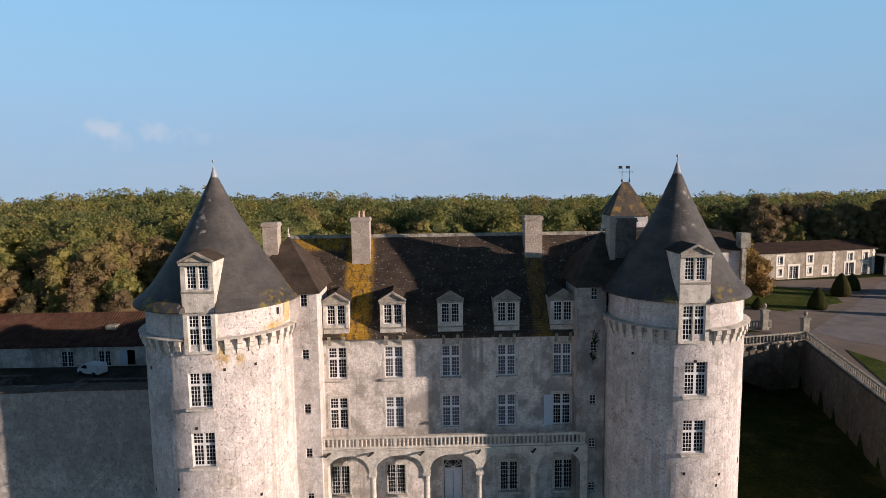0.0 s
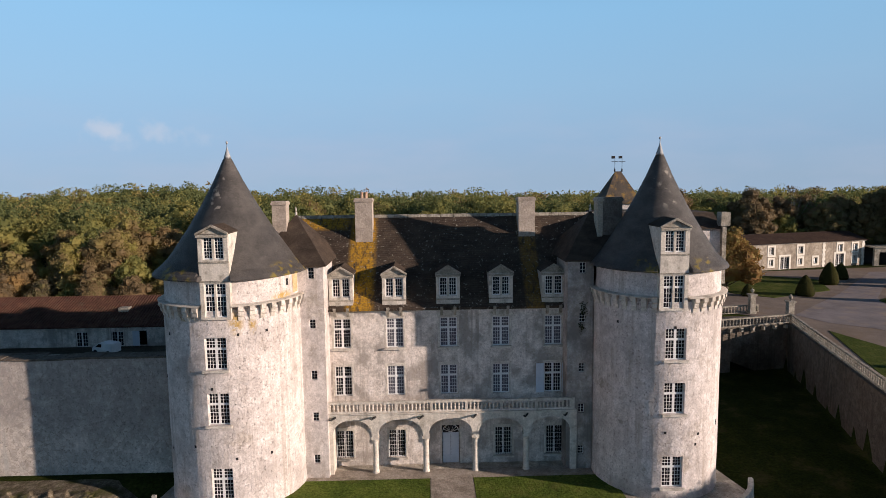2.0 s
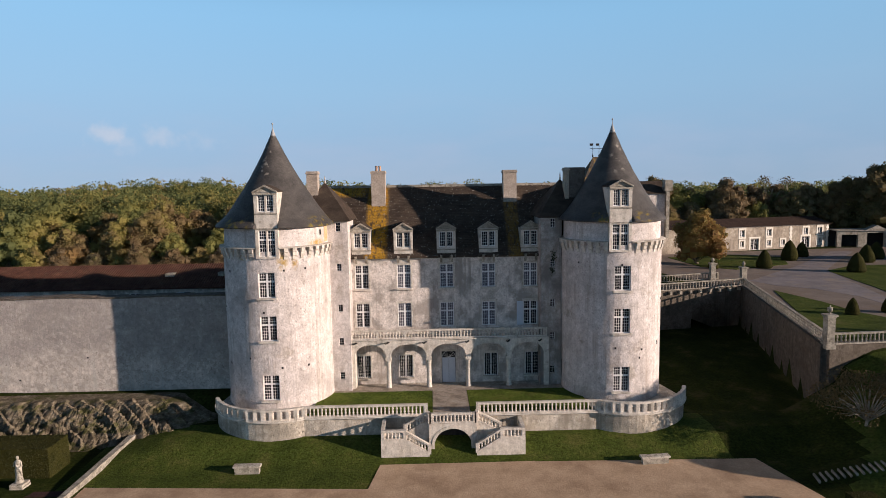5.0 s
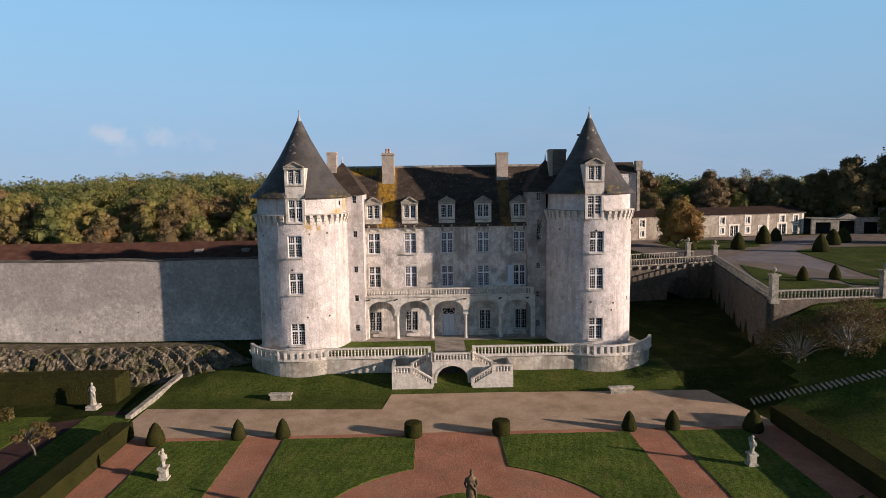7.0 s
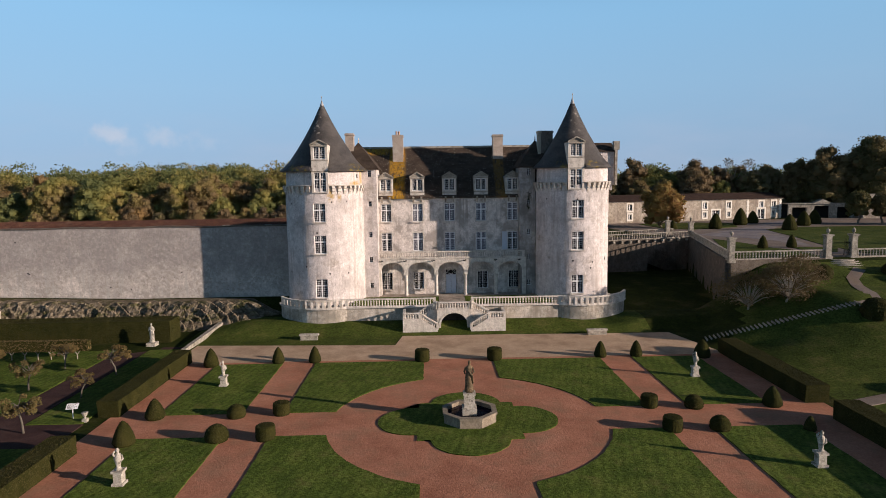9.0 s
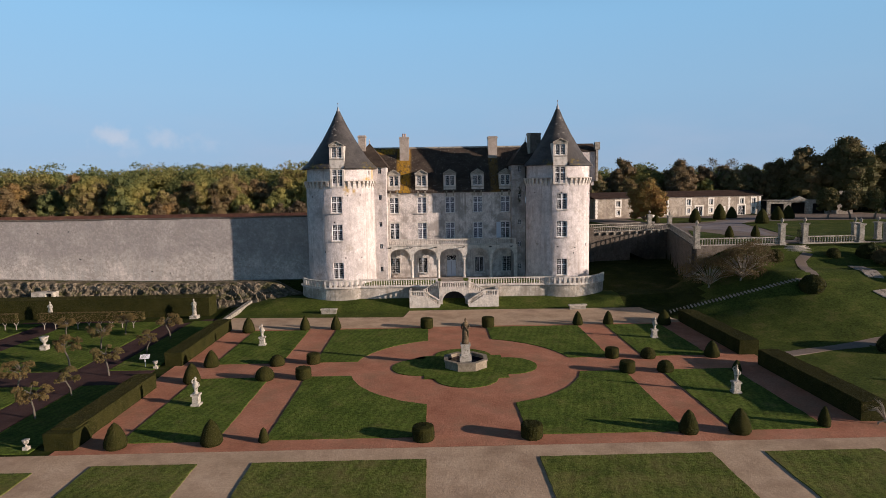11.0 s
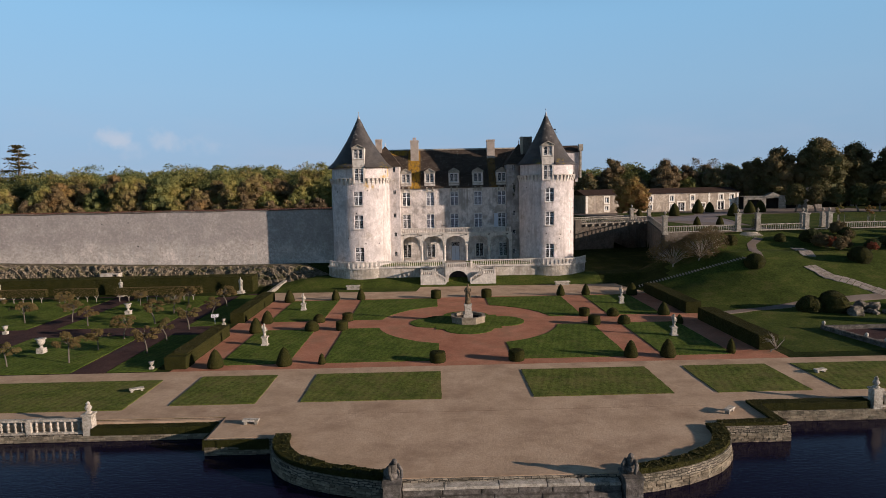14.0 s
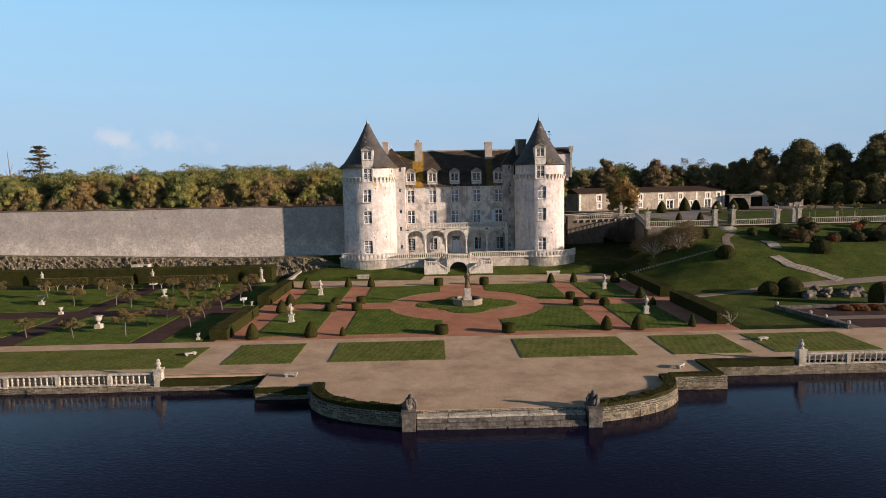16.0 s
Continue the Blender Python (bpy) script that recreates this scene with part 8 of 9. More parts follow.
# low parapet and flower beds of the sunken garden at the side
sp_ = thing("side_parapet", (34, -6, 0), "low pale stone parapet with small finials", "wall")
bm = bmesh.new()
prism(bm, [(32.6, -3.6, -0.2), (32.95, -3.6, -0.2), (34.4, -13.2, -0.2), (34.0, -13.2, -0.2)], (0, 0, 0.6))
part("wall", bm, M_steps, sp_)
bm = bmesh.new()
box(bm, 32.9, 62, -3.9, -3.55, -0.2, 0.32)
part("wall", bm, M_steps, sp_)
for x, y in ((32.8, -3.7), (33.5, -8.4), (33.8, -10.3), (34.2, -13.0)):
    bm = bmesh.new()
    blob(bm, (x, y, 0.58), (0.16, 0.16, 0.2))
    part("finial", bm, M_statue, sp_)
# wide dark beds and darker gravel also carry the shade over this garden
for x0, x1, y0, y1, mt in ((34.0, 62, -7.9, -4.3, M_soil), (35.6, 62, -12.9, -9.5, M_soil)):
    bm = bmesh.new()
    slab(bm, [(x0, y0), (x1, y0), (x1, y1), (x0, y1)], -0.1, 0.05)
    tagged(part("flower_bed", bm, mt), "dark bare flower bed", "flower bed", kind="structure")
bm = bmesh.new()
slab(bm, [(34.6, -13.0), (62, -13.0), (62, -4.0), (33.2, -4.0)], -0.1, 0.03)
tagged(part("side_gravel", bm, M_asphalt), "gravel floor of the side garden", "path", kind="structure")


# ---- rocks below the curtain wall ----
bm = bmesh.new()
nx, ny = 520, 34
gv = {}
for i in range(nx + 1):
    for j in range(ny + 1):
        x, v = -82 + 65 * i / nx, j / ny
        y = 28.4 + 6.0 * v
        z = (2.45 + 0.03 * max(0.0, -37 - x)) * smooth(0.04, 0.70, v)
        # tilted beds: each leans and breaks off with a sharp edge
        lean = 0.55 * x + 0.9 * z + 0.25 * y + 1.3 * noise.noise(Vector((x * 0.16, y * 0.3, 1)))
        bed = lean * 1.35
        saw = bed - math.floor(bed)
        step = 0.35 + 0.9 * abs(noise.noise(Vector((math.floor(bed) * 3.7, x * 0.22, 5))))
        d = noise.fractal(Vector((x * 0.8, y * 0.9, z * 1.6)), 0.8, 2.2, 4)
        fade = smooth(-17.5, -23, x)
        z *= 0.4 + 0.6 * fade
        k = math.sin(math.pi * min(1, v * 1.25)) if v < 0.8 else 0.0
        k *= 0.35 + 0.65 * fade
        gv[i, j] = bm.verts.new((x + 0.12 * d * k, y - k * 0.35 * (saw * step + d), z + k * (0.62 * saw * step + 0.22 * d - 0.12)))
for i in range(nx):
    for j in range(ny):
        bm.faces.new((gv[i, j], gv[i + 1, j], gv[i + 1, j + 1], gv[i, j + 1]))
tagged(part("rock_outcrop", bm, M_rock), "layered tilted limestone outcrop below the curtain wall", "rock", kind="structure")
M_palerock = surface("pale_rockery_stone", [(0.0744, 0.062, 0.0496), (0.1612, 0.1395, 0.1116), (0.2604, 0.2294, 0.1922)], 1.4, 6, 0.95, 0.9, fine_amt=0.45, stain=(0.07, 0.065, 0.04), stain_scale=1.1, stain_at=(0.5, 0.66), spec=0.1)
rk = random.Random(4)
for k in range(48):
    if k < 16:
        x, y, s = rk.uniform(-78, -27.5), rk.uniform(27.4, 29.0), rk.uniform(0.25, 0.6)
    else:
        x, y, s = rk.uniform(39.0, 50.5), rk.uniform(1.2, 5.2), rk.uniform(0.3, 0.75)
    bm = bmesh.new()
    bmesh.ops.create_icosphere(bm, subdivisions=2, radius=1.0)
    for v in bm.verts:
        # flat broken faces: vertices pressed onto a few random planes
        d = 1 + 0.35 * noise.noise(v.co * 1.3 + Vector((k, 0, 0)))
        v.co = Vector((max(-0.8, min(0.85, v.co.x * d)) * s * 1.35, max(-0.7, min(0.75, v.co.y * d)) * s, max(-0.75, min(0.7 + 0.3 * math.sin(k), v.co.z * d)) * s * 0.95))
    for v in bm.verts:
        v.co *= 1 + 0.28 * noise.noise(v.co * 3.1 / s + Vector((0, k, 0)))
    bmesh.ops.transform(bm, matrix=Matrix.Translation((x, y, ground_h(x, y) + s * 0.3)) @ Matrix.Rotation(k * 1.7, 4, "Z") @ Matrix.Rotation(0.5 * math.sin(k * 2.3), 4, "X"), verts=bm.verts)
    tagged(part("boulder", bm, M_rock if k < 16 else M_palerock), "rough limestone boulder below the outcrop" if k < 16 else "pale angular boulder in the garden rockery", "rock", "garden rocks")
# doorway of a small chamber cut into the outcrop
ch = thing("rock_chamber", (-49.0, 29.3, 0.5), "whitewashed wall with a dark doorway set into the rocks", "hut")
bm = bmesh.new()
wall_grid(bm, [-50.6, -49.5, -48.0], [0.3, 2.15], [(-48.95, -48.2, 0.5, 2.0)], lambda u, v: (u, 29.4 + 0.1 * noise.noise(Vector((u, v, 3))), v), lambda u, v: (u, 30.6, v))
part("wall", bm, M_rubble, ch)
# near-black sheet gives the doorway its shade
bm = bmesh.new()
box(bm, -49.1, -48.1, 30.2, 30.3, 0.3, 2.2)
part("dark_opening", bm, M_dark, ch)

# ---- trees ----
def crown_blobs(rs, R, H, n, base):
    """Centres and radii of the leaf masses of one crown, uneven in outline; the last is its whole body."""
    out = []
    for i in range(n):
        a = rs.uniform(0, 2 * math.pi)
        t = rs.random()
        zz = base + (H - base) * (0.10 + 0.82 * t)
        rr = R * math.sqrt(max(0.05, 1 - (2.0 * abs(t - 0.40)) ** 2.0)) * rs.uniform(0.5, 0.9)
        out.append((rr * math.cos(a), rr * math.sin(a), zz, R * rs.uniform(0.15, 0.30)))
    return out


def crown_verts(rs, blobs, n, size, flat=0.85, core_n=(9, 5), body=None):
    """Leaf quads of a crown: a skin of small leaves over every mass, a rough shell inside each, and one for the whole body."""
    c = np.array(blobs)
    w = c[:, 3] ** 2
    idx = RNG.choice(len(c), n, p=w / w.sum())
    d = RNG.normal(size=(n, 3))
    d /= np.linalg.norm(d, axis=1)[:, None]
    d[:, 2] = np.where(d[:, 2] < -0.35, -d[:, 2], d[:, 2])
    rad = c[idx, 3] * RNG.uniform(0.7, 1.1, n)
    p = c[idx, :3] + d * rad[:, None] * np.array([1, 1, flat])
    if body:
        R, H, base = body
        on = RNG.random(n) < 0.42
        k = (np.array([0.74 * R, 0.74 * R, 0.40 * (H - base)]) * RNG.uniform(0.86, 1.1, n)[:, None])[on]
        p[on] = np.array([0, 0, base + 0.42 * (H - base)]) + d[on] * k
    skin = leaf_quads(p, d, size, 1.2)
    core = []
    shells = [(*b, 0.72 * b[3], 0.72 * flat * b[3], *core_n) for b in blobs] if core_n[0] else []
    if body:
        R, H, base = body
        shells.append((0, 0, base + 0.40 * (H - base), 0, 0.64 * R, 0.35 * (H - base), 14, 8))
    for cx, cy, cz, _, ra, rz, na, nb_ in shells:
        ph = rs.uniform(0, 6.28)
        for i in range(na):
            for j in range(nb_):
                q = []
                for a, t in ((i, j), (i + 1, j), (i + 1, j + 1), (i, j + 1)):
                    th = ph + 2 * math.pi * a / na
                    el = -0.9 + 2.45 * t / nb_
                    k = 1 + 0.13 * math.sin(3 * th + 7 * el + ph) + 0.07 * math.sin(7 * th - 5 * el)
                    q.append((cx + ra * k * math.cos(el) * math.cos(th), cy + ra * k * math.cos(el) * math.sin(th), cz + rz * k * math.sin(el)))
                core += q
    return np.concatenate([skin, np.array(core)]) if core else skin


def trunk_bmesh(rs, R, H, base, r0, blobs, nl):
    bm = bmesh.new()
    lean = Vector((rs.uniform(-0.4, 0.4), rs.uniform(-0.4, 0.4), 0))
    top = Vector((lean.x * 2, lean.y * 2, H * 0.78))
    limb(bm, [(0, 0, -0.4), (lean.x * 0.3, lean.y * 0.3, base * 0.6), (lean.x, lean.y, base * 1.2), (*top.xy, H * 0.6), tuple(top)], [r0 * 1.35, r0, r0 * 0.85, r0 * 0.5, r0 * 0.12], 8)
    for b in rs.sample(blobs, min(nl, len(blobs))):
        s = Vector((lean.x, lean.y, base * rs.uniform(0.9, 1.6)))
        e = Vector(b[:3])
        m = s.lerp(e, 0.5) + Vector((0, 0, 0.3))
        limb(bm, [tuple(s), tuple(m), tuple(e)], [r0 * 0.45, r0 * 0.3, r0 * 0.08], 6)
    return bm


TREE = {}


def tree_variant(key, R, H, base, r0, nleaf, size, mat, bark, nb=16, nl=7, solid=True):
    if key not in TREE:
        rs = random.Random(key)
        bl = crown_blobs(rs, R, H, nb, base)
        tb = mesh_of(trunk_bmesh(rs, R, H, base, r0, bl, nl), "trunk", [bark], True)
        TREE[key] = (tb, quads_mesh("crown", crown_verts(rs, bl, nleaf, size, core_n=(6, 3) if solid else (0, 0), body=(R, H, base) if solid else None), [mat]))
    return TREE[key]


def tree(key, x, y, z, s, rz, label, group="", name="tree", **kw):
    tb, cb = tree_variant(key, **kw)
    t = thing(name, (x, y, z), label, "tree", group)
    m = pose(x, y, z, 0, 0, rz) @ Matrix.Diagonal((s, s, s, 1))
    inst("trunk", tb, t, m)
    inst("crown", cb, t, m)
    return t


wood = dict(R=4.8, H=12.5, base=0.6, r0=0.28, nleaf=8500, size=0.29, mat=M_wood_leaf, bark=M_bark, nb=85)
rt = random.Random(21)
# wood edge behind the red-tiled outbuilding
x = -128.0
k = 0
while x < -14:
    for row in range(2):
        tree("wood%d" % (k % 6), x + rt.uniform(-1.5, 1.5), 72.5 + 8 * row + rt.uniform(-2, 2), 5.6, rt.uniform(0.62, 0.98), rt.uniform(0, 360), "autumn oak at the wood's edge in olive and russet leaf", "trees of the wood's edge", **wood)
        k += 1
    x += rt.uniform(4.8, 6.8)
x = -126.0
while x < -16:
    s = rt.uniform(0.38, 0.58)
    tree("under%d" % (k % 3), x, 68.5 + rt.uniform(-1.2, 1.2), 5.5, s, rt.uniform(0, 360), "low autumn thicket at the wood's edge", "thickets", name="thicket", **dict(wood, nleaf=4500, base=0.2, mat=M_wood_leaf if k % 3 == 1 else M_brown_leaf, nb=50))
    k += 1
    x += rt.uniform(3.0, 4.6)
# behind the castle and the court
x = -8.0
while x < 150:
    y = 108 + max(0, (x - 80) * 0.1) + rt.uniform(-3, 3)
    if x < 30:
        y = 92 + rt.uniform(-3, 3)
    if x > 34 and k % 3:
        tree("brownwood%d" % (k % 3), x, y, 6.2, rt.uniform(0.72, 0.95), rt.uniform(0, 360), "grey-brown half-bare tree at the wood's edge", "trees of the wood's edge", **dict(wood, mat=M_brown_leaf, nleaf=6000))
    else:
        tree("wood%d" % (k % 6), x, y, 6.2, rt.uniform(0.72, 0.92), rt.uniform(0, 360), "autumn oak at the wood's edge in olive and russet leaf", "trees of the wood's edge", **wood)
    k += 1
    x += rt.uniform(5.0, 7.5)
dark = dict(R=6.8, H=17.0, base=1.0, r0=0.5, nleaf=8000, size=0.42, mat=M_dark_leaf, bark=M_bark, nb=80)
for x, y, s in ((88, 104, 0.95), (97, 101, 1.08), (108, 104, 1.0), (118, 100, 1.15), (129, 106, 1.1), (104, 112, 1.1), (140, 100, 1.1), (82, 108, 0.75), (152, 104, 1.1)):
    tree("dark%d" % (k % 3), x, y, 6.2, s, rt.uniform(0, 360), "tall dark evergreen oak behind the court", "tall dark oaks", **dark)
    k += 1
plea = dict(R=2.6, H=7.0, base=1.2, r0=0.18, nleaf=2400, size=0.34, mat=M_dark_leaf, bark=M_bark, nb=14)
for i in range(12):
    tree("plea%d" % (i % 3), 78 + 4.0 * i, 78.5 - 1.1 * i, UZ, rt.uniform(0.95, 1.08), rt.uniform(0, 360), "trimmed dark avenue tree beside the court lawn", "avenue trees", **plea)
orange = dict(R=4.6, H=8.6, base=0.3, r0=0.22, nleaf=9000, size=0.26, mat=M_orange_leaf, bark=M_bark, nb=34)
tree("orange", 41.5, 79.5, UZ, 1.0, 40, "broad autumn tree with orange-green leaves beside the barn", "", **orange)
tree("orange2", 80.5, 108.5, UZ, 0.95, 10, "autumn tree with orange leaves behind the barn", "", **orange)
bare = dict(solid=False, R=4.2, H=13.0, base=3.0, r0=0.2, nleaf=900, size=0.26, mat=M_twig_leaf, bark=M_palebark, nb=26, nl=24)
for x, y, s in ((62, 112, 1.0), (70, 113, 1.1), (76, 116, 1.05)):
    tree("bare%d" % (k % 2), x, y, 6.2, s, rt.uniform(0, 360), "nearly bare pale autumn tree in the wood", "bare trees", **bare)
    k += 1
brown = dict(R=5.0, H=13.5, base=0.6, r0=0.24, nleaf=6000, size=0.28, mat=M_brown_leaf, bark=M_bark, nb=60, nl=24)
for i in range(16):
    tree("brown%d" % (i % 3), 47 + 6.6 * i + rt.uniform(-1.5, 1.5), 113 + rt.uniform(-3, 3) - (0.06 * i), 6.2, rt.uniform(0.85, 1.08), rt.uniform(0, 360), "brown half-bare autumn tree behind the barn", "brown trees behind the barn", **brown)
# saplings with stakes on the court lawn
sap = dict(solid=False, R=0.9, H=3.0, base=1.5, r0=0.05, nleaf=500, size=0.2, mat=M_orange_leaf, bark=M_bark, nb=8, nl=4)
for x, y in ((64.2, 42.2), (68.3, 40.9), (72.0, 41.6)):
    t = tree("sap", x, y, UZ, 1.0, rt.uniform(0, 360), "young tree tied to pale stakes on the lawn", "young trees", name="sapling", **sap)
    for dx, dy in ((-0.5, -0.4), (0.5, -0.4), (0, 0.55)):
        bm = bmesh.new()
        limb(bm, [(x + dx, y + dy, UZ - 0.1), (x + dx, y + dy, UZ + 1.5)], [0.045, 0.04], 6)
        part("stake", bm, M_palebark, t)
# big shrubs in the ditch corner
shrub = dict(solid=False, R=3.4, H=3.7, base=0.3, r0=0.10, nleaf=4200, size=0.15, mat=M_twig_leaf, bark=M_palebark, nb=46, nl=40)
for i, (x, y) in enumerate(((29.8, 24.6), (32.6, 22.9), (34.6, 24.6))):
    tree("shrub%d" % i, x, y, ground_h(x, y), (1.0, 0.95, 0.9)[i], 60 * i, "large tangled brown shrub with pale twisted stems", "bank shrubs", name="shrub", **shrub)

# orchard trees
M_orchbark = surface("grey_orchard_bark", [(0.09, 0.078, 0.06), (0.144, 0.126, 0.102)], 3, 14, 0.95, 0.5, fine_amt=0.3)
M_orchard_leaf = leaf_mat("brown_orchard_leaf", [(0.10, 0.088, 0.036), (0.145, 0.112, 0.045), (0.19, 0.128, 0.05), (0.15, 0.125, 0.048)], trans=0.35, vary=0.6)
orch = dict(solid=False, R=1.3, H=2.3, base=1.1, r0=0.06, nleaf=1900, size=0.12, mat=M_orchard_leaf, bark=M_orchbark, nb=16, nl=12)
for i, (x, y) in enumerate(((-42.0, -9.3), (-37.1, -10.2), (-32.6, -9.5), (-27.4, -7.0), (-32.3, -5.6), (-32.1, -1.6), (-27.6, -2.6), (-27.3, 1.9), (-41.7, 6.8), (-38.7, 4.4), (-31.9, 4.7), (-32.3, 10.2), (-32.8, 15.8), (-27.4, 13.7), (-27.3, 8.2), (-38.5, 15.5), (-46.5, 6.5), (-48.5, -5.5), (-53, 12), (-46, 13.0), (-57, 5), (-55, -8), (-62, -4), (-60, 13))):
    tree("orch%d" % (i % 4), x, y, 0.03, rt.uniform(0.8, 1.1), rt.uniform(0, 360), "small pruned fruit tree with sparse brown leaves", "orchard trees", name="fruit_tree", **orch)
# hedge on stems along the orchard
for x0, x1 in ((-58.5, -51.5), (-50.5, -45.3), (-43.0, -32.2)):
    t = thing("pleached_hedge", ((x0 + x1) / 2, 18.6, 0), "thin brown-green hedge trained on bare stems", "hedge", "pleached hedges")
    bm = bmesh.new()
    box(bm, x0, x1, 18.35, 18.9, 0.85, 1.75)
    leafy(t, "trained_crown", bm, 90, 0.13, M_twig_leaf)
    xx = x0 + 0.5
    while xx < x1:
        bm = bmesh.new()
        limb(bm, [(xx, 18.6, -0.1), (xx, 18.6, 0.5), (xx - 0.35, 18.6, 0.95)], [0.05, 0.045, 0.03], 6)
        limb(bm, [(xx, 18.6, 0.45), (xx + 0.35, 18.6, 0.95)], [0.04, 0.03], 6)
        part("stem", bm, M_palebark, t)
        xx += 1.15
# rounded shrubs on the bank and by the side garden
for x, y, r, h in ((36.9, 16.6, 1.5, 1.7), (38.8, 27.0, 1.1, 1.5), (49.9, 16.4, 1.6, 2.0), (45.9, 27.2, 0.9, 1.2), (49.5, 26.8, 1.2, 1.7), (52.3, 24.8, 1.4, 1.6), (61, 22.5, 1.9, 2.0), (55.5, 27.5, 1.3, 1.6), (36.4, 4.3, 1.5, 1.9), (38.6, 4.0, 1.8, 2.5), (66, 25, 1.9, 2.0)):
    r, h = 0.82 * r, 0.85 * h
    t = thing("shrub", (x, y, ground_h(x, y)), "rounded dark evergreen shrub on the grassy bank", "shrub", "bank shrubs")
    bm = bmesh.new()
    lathe(bm, [(r * 0.8, -0.4), (r, 0.3 * h), (r * 0.93, 0.55 * h), (r * 0.65, 0.82 * h), (r * 0.3, 0.96 * h), (0.05, h)], 18, (x, y, ground_h(x, y)), wob=lambda a, zz: 1 + 0.16 * noise.noise(Vector((x + 1.5 * math.cos(a), y + 1.5 * math.sin(a), zz))))
    leafy(t, "body", bm, 60, 0.17)
for x, r in ((39.0, 0.9), (40.5, 1.1), (42.2, 0.95), (43.8, 0.8)):
    bm = bmesh.new()
    lathe(bm, [(r * 0.9, -0.1), (r, 0.2), (r * 0.7, 0.42), (0.1, 0.55)], 14, (x, -5.2, 0), wob=lambda a, zz: 1 + 0.2 * noise.noise(Vector((x + 1.5 * math.cos(a), 1.5 * math.sin(a), zz))))
    t = thing("flower_clump", (x, -5.2, 0), "low rust-red flowering clump in the flower bed", "plant", "red clumps")
    leafy(t, "body", bm, 90, 0.14, M_red_leaf)
# clipped arbour; a near-black arched block stands for its niche's shade
t = thing("yew_arbour", (44.6, -2.6, 0), "tall clipped yew dome with a dark arched niche", "topiary")
bm = bmesh.new()
lathe(bm, [(1.0, -0.1), (1.1, 0.4), (1.1, 1.3), (0.95, 1.8), (0.6, 2.2), (0.05, 2.4)], 22, (44.6, -2.6, 0))
leafy(t, "clipped_body", bm, 150, 0.08)
bm = bmesh.new()
pts = [(44.6 + 0.38 * math.cos(math.pi * k / 10), 1.1 + 0.38 * math.sin(math.pi * k / 10)) for k in range(11)]
prism(bm, [(44.22, -3.74, 0.0)] + [(x, -3.74, z) for x, z in reversed(pts)] + [(44.98, -3.74, 0.0)], (0, 0.3, 0))
part("niche", bm, M_dark, t, "dark arched niche")
# loose mixed shrubs massed below the upper wall
loose = dict(solid=True, R=1.7, H=2.4, base=0.1, r0=0.06, nleaf=2600, size=0.15, bark=M_bark, nb=30, nl=8)
rl = random.Random(9)
for i in range(26):
    x, y = rl.uniform(49.5, 70), rl.uniform(19.5, 28.6)
    key, mt, lab = (("loose_g", M_dark_leaf, "loose dark green shrub massed below the terrace wall"), ("loose_b", M_twig_leaf, "loose brown autumn shrub massed below the terrace wall"), ("loose_r", M_red_leaf, "loose rust-red autumn shrub massed below the terrace wall"))[(0, 1, 0, 1, 0, 2, 1)[i % 7]]
    tree(key, x, y, ground_h(x, y), rl.uniform(0.45, 0.8), rl.uniform(0, 360), lab, "massed shrubs", name="shrub", mat=mt, **loose)
# bare bleached shrub at the hedge's end
tree("bleached", 23.95, -10.75, 0.0, 1.0, 20, "bare bleached shrub with twisted stems at the hedge's end", "", name="shrub", solid=False, R=0.8, H=1.7, base=0.25, r0=0.05, nleaf=60, size=0.08, mat=M_twig_leaf, bark=M_palebark, nb=22, nl=20)
# conifer and dead trunk on the far left
cn = thing("conifer", (-112, 108, 6), "tall flat-branched conifer standing above the wood", "tree")
bm = bmesh.new()
limb(bm, [(-112, 108, 5), (-112, 108, 18), (-111.8, 108, 26.5)], [0.5, 0.35, 0.08], 8)
part("trunk", bm, M_bark, cn)
vv = []
for i in range(11):
    zz = 15.5 + 1.05 * i
    a = i * 2.4
    rr = 5.2 * (1 - i / 14)
    n_ = 220
    p = np.stack([-112 + np.cos(a) * rr * 0.5 + RNG.normal(0, rr * 0.42, n_), 108 + np.sin(a) * rr * 0.5 + RNG.normal(0, rr * 0.42, n_), zz + RNG.normal(0, 0.22, n_)], 1)
    vv.append(leaf_quads(p, np.tile([0, 0, 1.0], (n_, 1)), 0.6, 0.4))
mesh_part("crown", quads_mesh("crown", np.concatenate(vv), [M_dark_leaf]), None, cn)
dt = thing("dead_tree", (-119, 106, 6), "bare dead tree trunk above the wood", "tree")
bm = bmesh.new()
limb(bm, [(-119, 106, 5), (-119, 106, 15), (-119.4, 106, 25)], [0.3, 0.2, 0.05], 7)
limb(bm, [(-119.1, 106, 17), (-120.5, 106, 20)], [0.1, 0.03], 5)
limb(bm, [(-119.2, 106, 19), (-118.2, 106, 21.5)], [0.08, 0.03], 5)
part("trunk", bm, M_bark, dt)

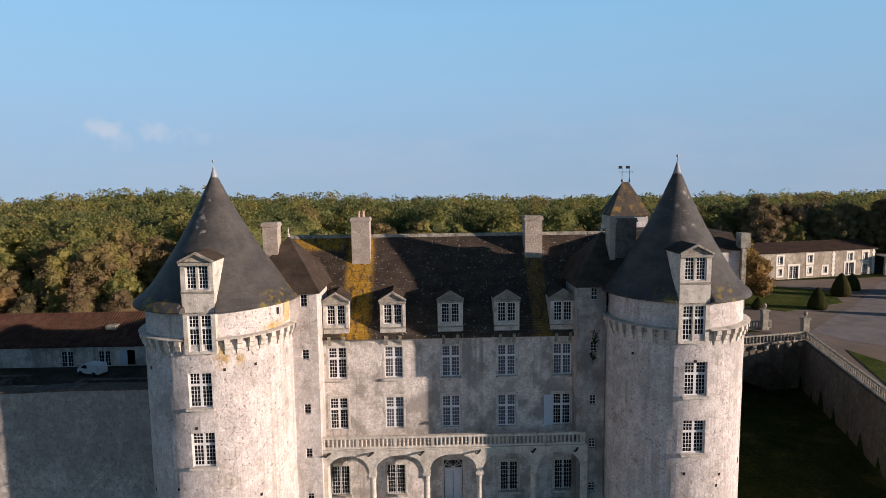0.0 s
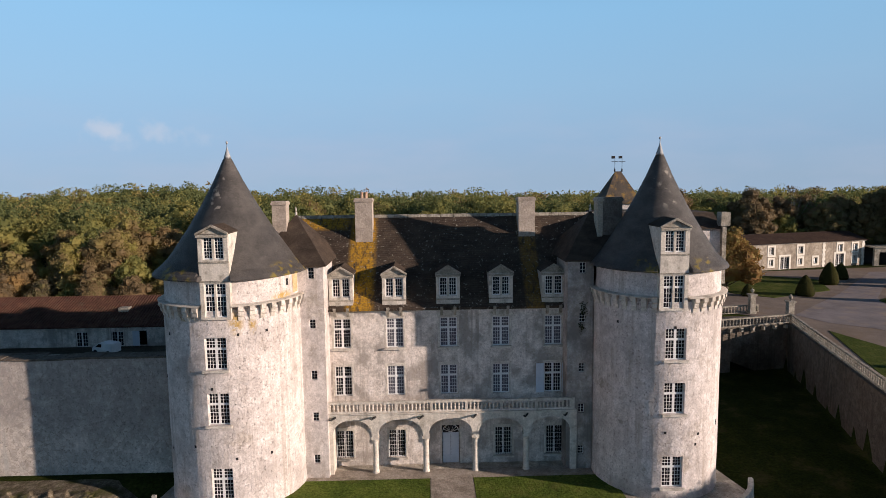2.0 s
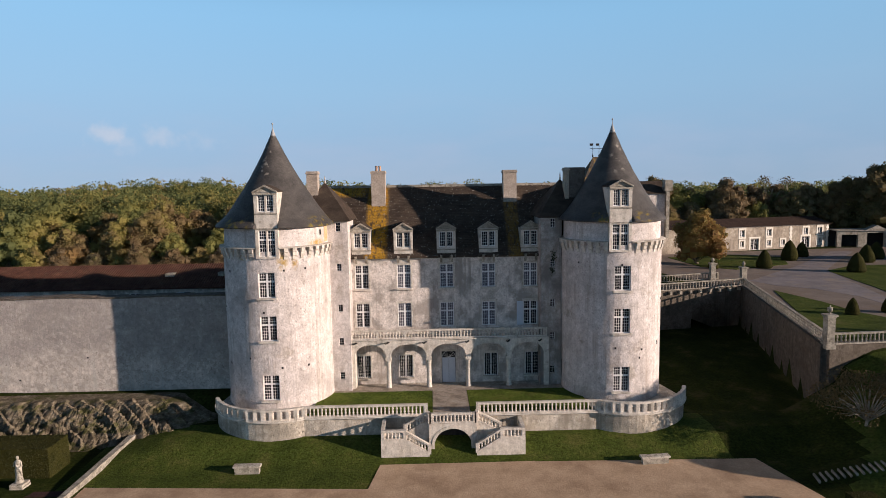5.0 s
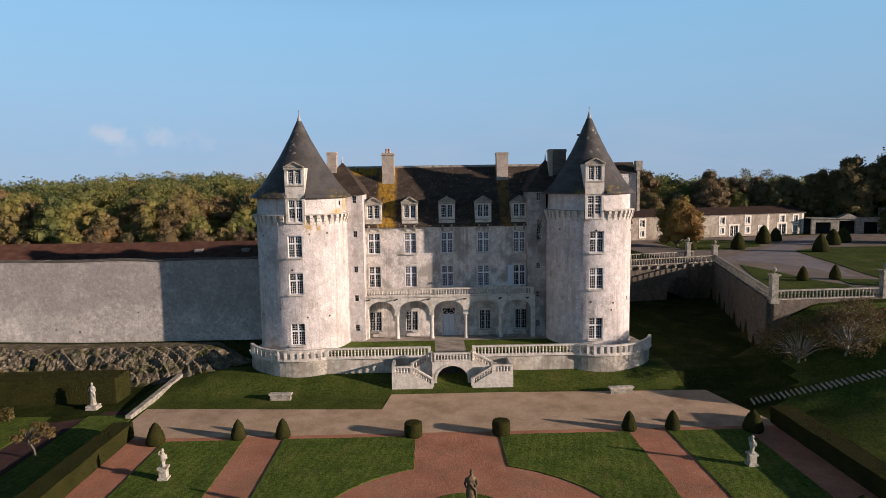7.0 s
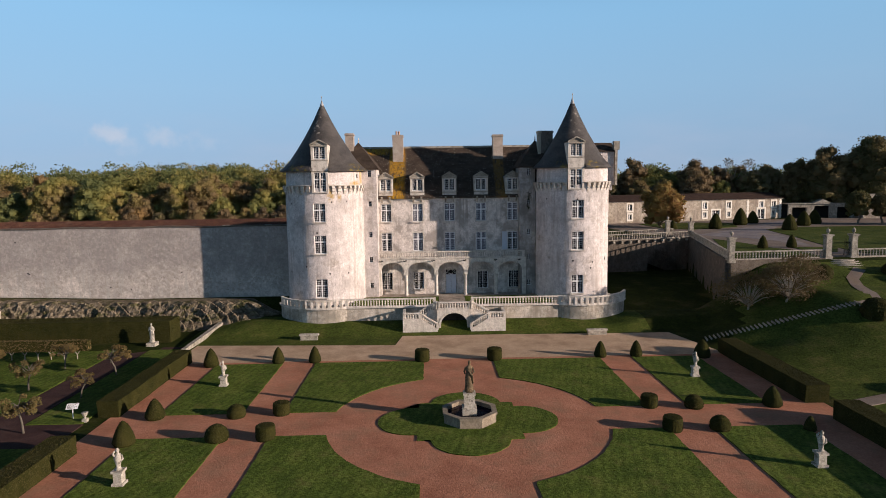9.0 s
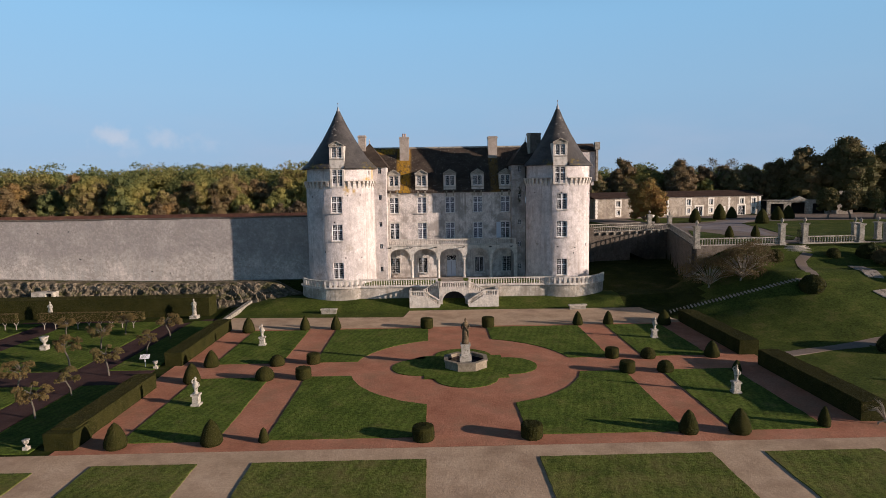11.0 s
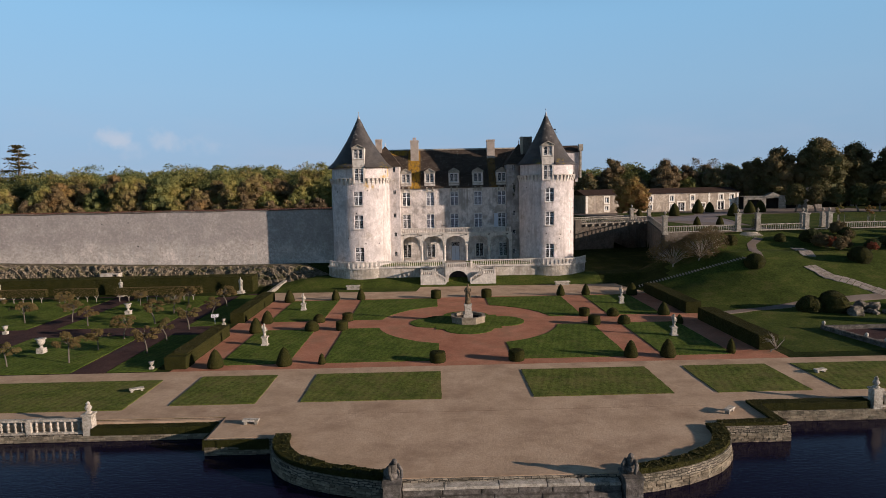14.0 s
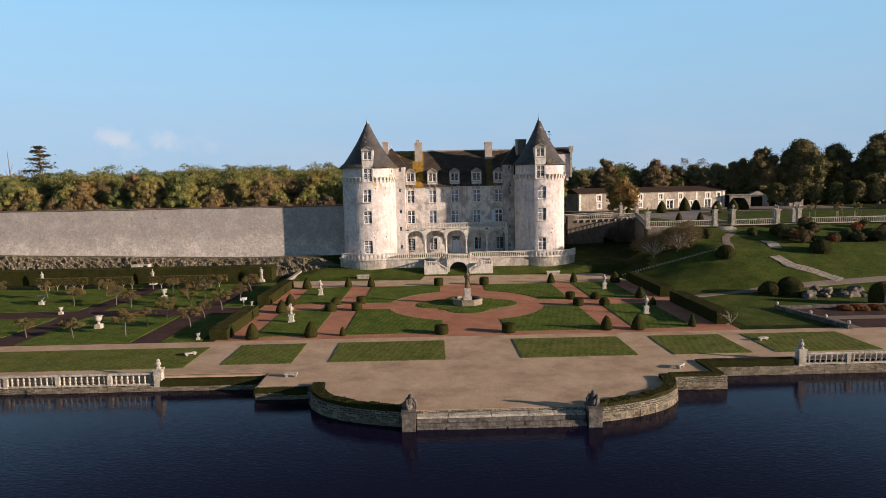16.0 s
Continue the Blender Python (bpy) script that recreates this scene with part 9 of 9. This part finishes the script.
# the far wood: one canopy of many crowns
rs = random.Random(77)
vv = []
y = 90.0
while y < 300:
    x0, x1 = -60 - y * 0.85, 70 + y * 0.75
    x = x0
    step = 7.0 + (y - 90) * 0.022
    while x < x1:
        xx, yy = x + rs.uniform(-2.5, 2.5), y + rs.uniform(-3.5, 3.5)
        hidden = (-24 < xx < 175 and yy < 112)
        if not hidden:
            sc = rs.uniform(0.88, 1.12)
            H = (12.2 if xx < -15 else 11.4) * sc + 1.8 * noise.noise(Vector((xx * 0.012, yy * 0.012, 0)))
            bl = crown_blobs(rs, 5.4 * sc, H, 30, 5.0)
            n_ = int(1500 * (100.0 / y) ** 1.5)
            v = crown_verts(rs, bl, n_, 0.22 + y * 0.0018, core_n=(0, 0), body=(5.4 * sc, H, 4.0))
            gz = 6.3 - max(0.0, (yy - 165) * 0.035) + 3.2 * math.exp(-((xx + 75) / 28) ** 2 - ((yy - 165) / 40) ** 2)
            vv.append(v + np.array([xx, yy, gz]))
        x += step * rs.uniform(0.8, 1.2)
    y += step * 1.05
fw = mesh_part("far_wood", quads_mesh("far_wood", np.concatenate(vv), [M_wood_leaf]), None)
tagged(fw, "far autumn wood in olive, brown and russet", "wood", kind="stuff")

# ---- single stones of the quay walls ----
M_quay_piece = surface("warm_quay_rubble", [(0.12, 0.10, 0.072), (0.20, 0.168, 0.122), (0.31, 0.265, 0.20)], 1.3, 9, 0.95, 0.8, fine_amt=0.4, vary=0.35, stain=(0.09, 0.085, 0.055), stain_scale=1.3, stain_at=(0.52, 0.68), spec=0.1)
rq = random.Random(31)
STONE = []
for k in range(6):
    bm = bmesh.new()
    vs = box(bm, 0, 1, -0.5, 0.5, 0, 1)
    for v in vs:
        v.co += Vector((rq.uniform(-0.05, 0.05), rq.uniform(-0.12, 0.12), rq.uniform(-0.1, 0.1)))
    STONE.append(mesh_of(bm, "stone", [M_quay_piece]))


def stones_along(parent, pts, z0, z1, course=0.138):
    """Rubble stones laid in courses along a line, a little proud of the wall behind."""
    count = 0
    n = round((z1 - z0) / course)
    for j in range(n):
        for a, b in zip(pts, pts[1:]):
            a, b = Vector(a), Vector(b)
            d = b - a
            L, ang = d.length, math.atan2(d.y, d.x)
            u = 0.0
            while u < L - 0.05:
                w = min(L - u, rq.uniform(0.24, 0.5))
                if L - u - w < 0.15:
                    w = L - u
                p = a + d * (u / L)
                inst("stone", rq.choice(STONE), parent, Matrix.Translation((p.x, p.y, z0 + course * j + 0.01)) @ Matrix.Rotation(ang, 4, "Z") @ Matrix.Diagonal((w - 0.025, 0.12 + rq.uniform(0, 0.05), course - 0.02, 1)))
                u += w
                count += 1
    return count


qw_part = [o for o in fc.children if o.name.startswith("quay_wall")][0]
cvq = quay_curve(16)
for s in (-1, 1):
    stones_along(qw_part, [(QX + s * x, QYC - y) for x, y in cvq[::2]], -1.0, -0.44)
    stones_along(qw_part, [(QX + s * 16.45, QYC), (QX + s * QA, QYC)], -1.0, -0.44)
for q in [o for o in bpy.data.objects if o.name.split(".")[0] == "quay"]:
    left = q.matrix_basis.translation.x < 0
    stones_along([c for c in q.children][0], [(-33, -23.31), (-15.8, -23.31)] if left else [(17.1, -22.86), (34, -22.86)], -1.0, -0.54 if left else -0.3)
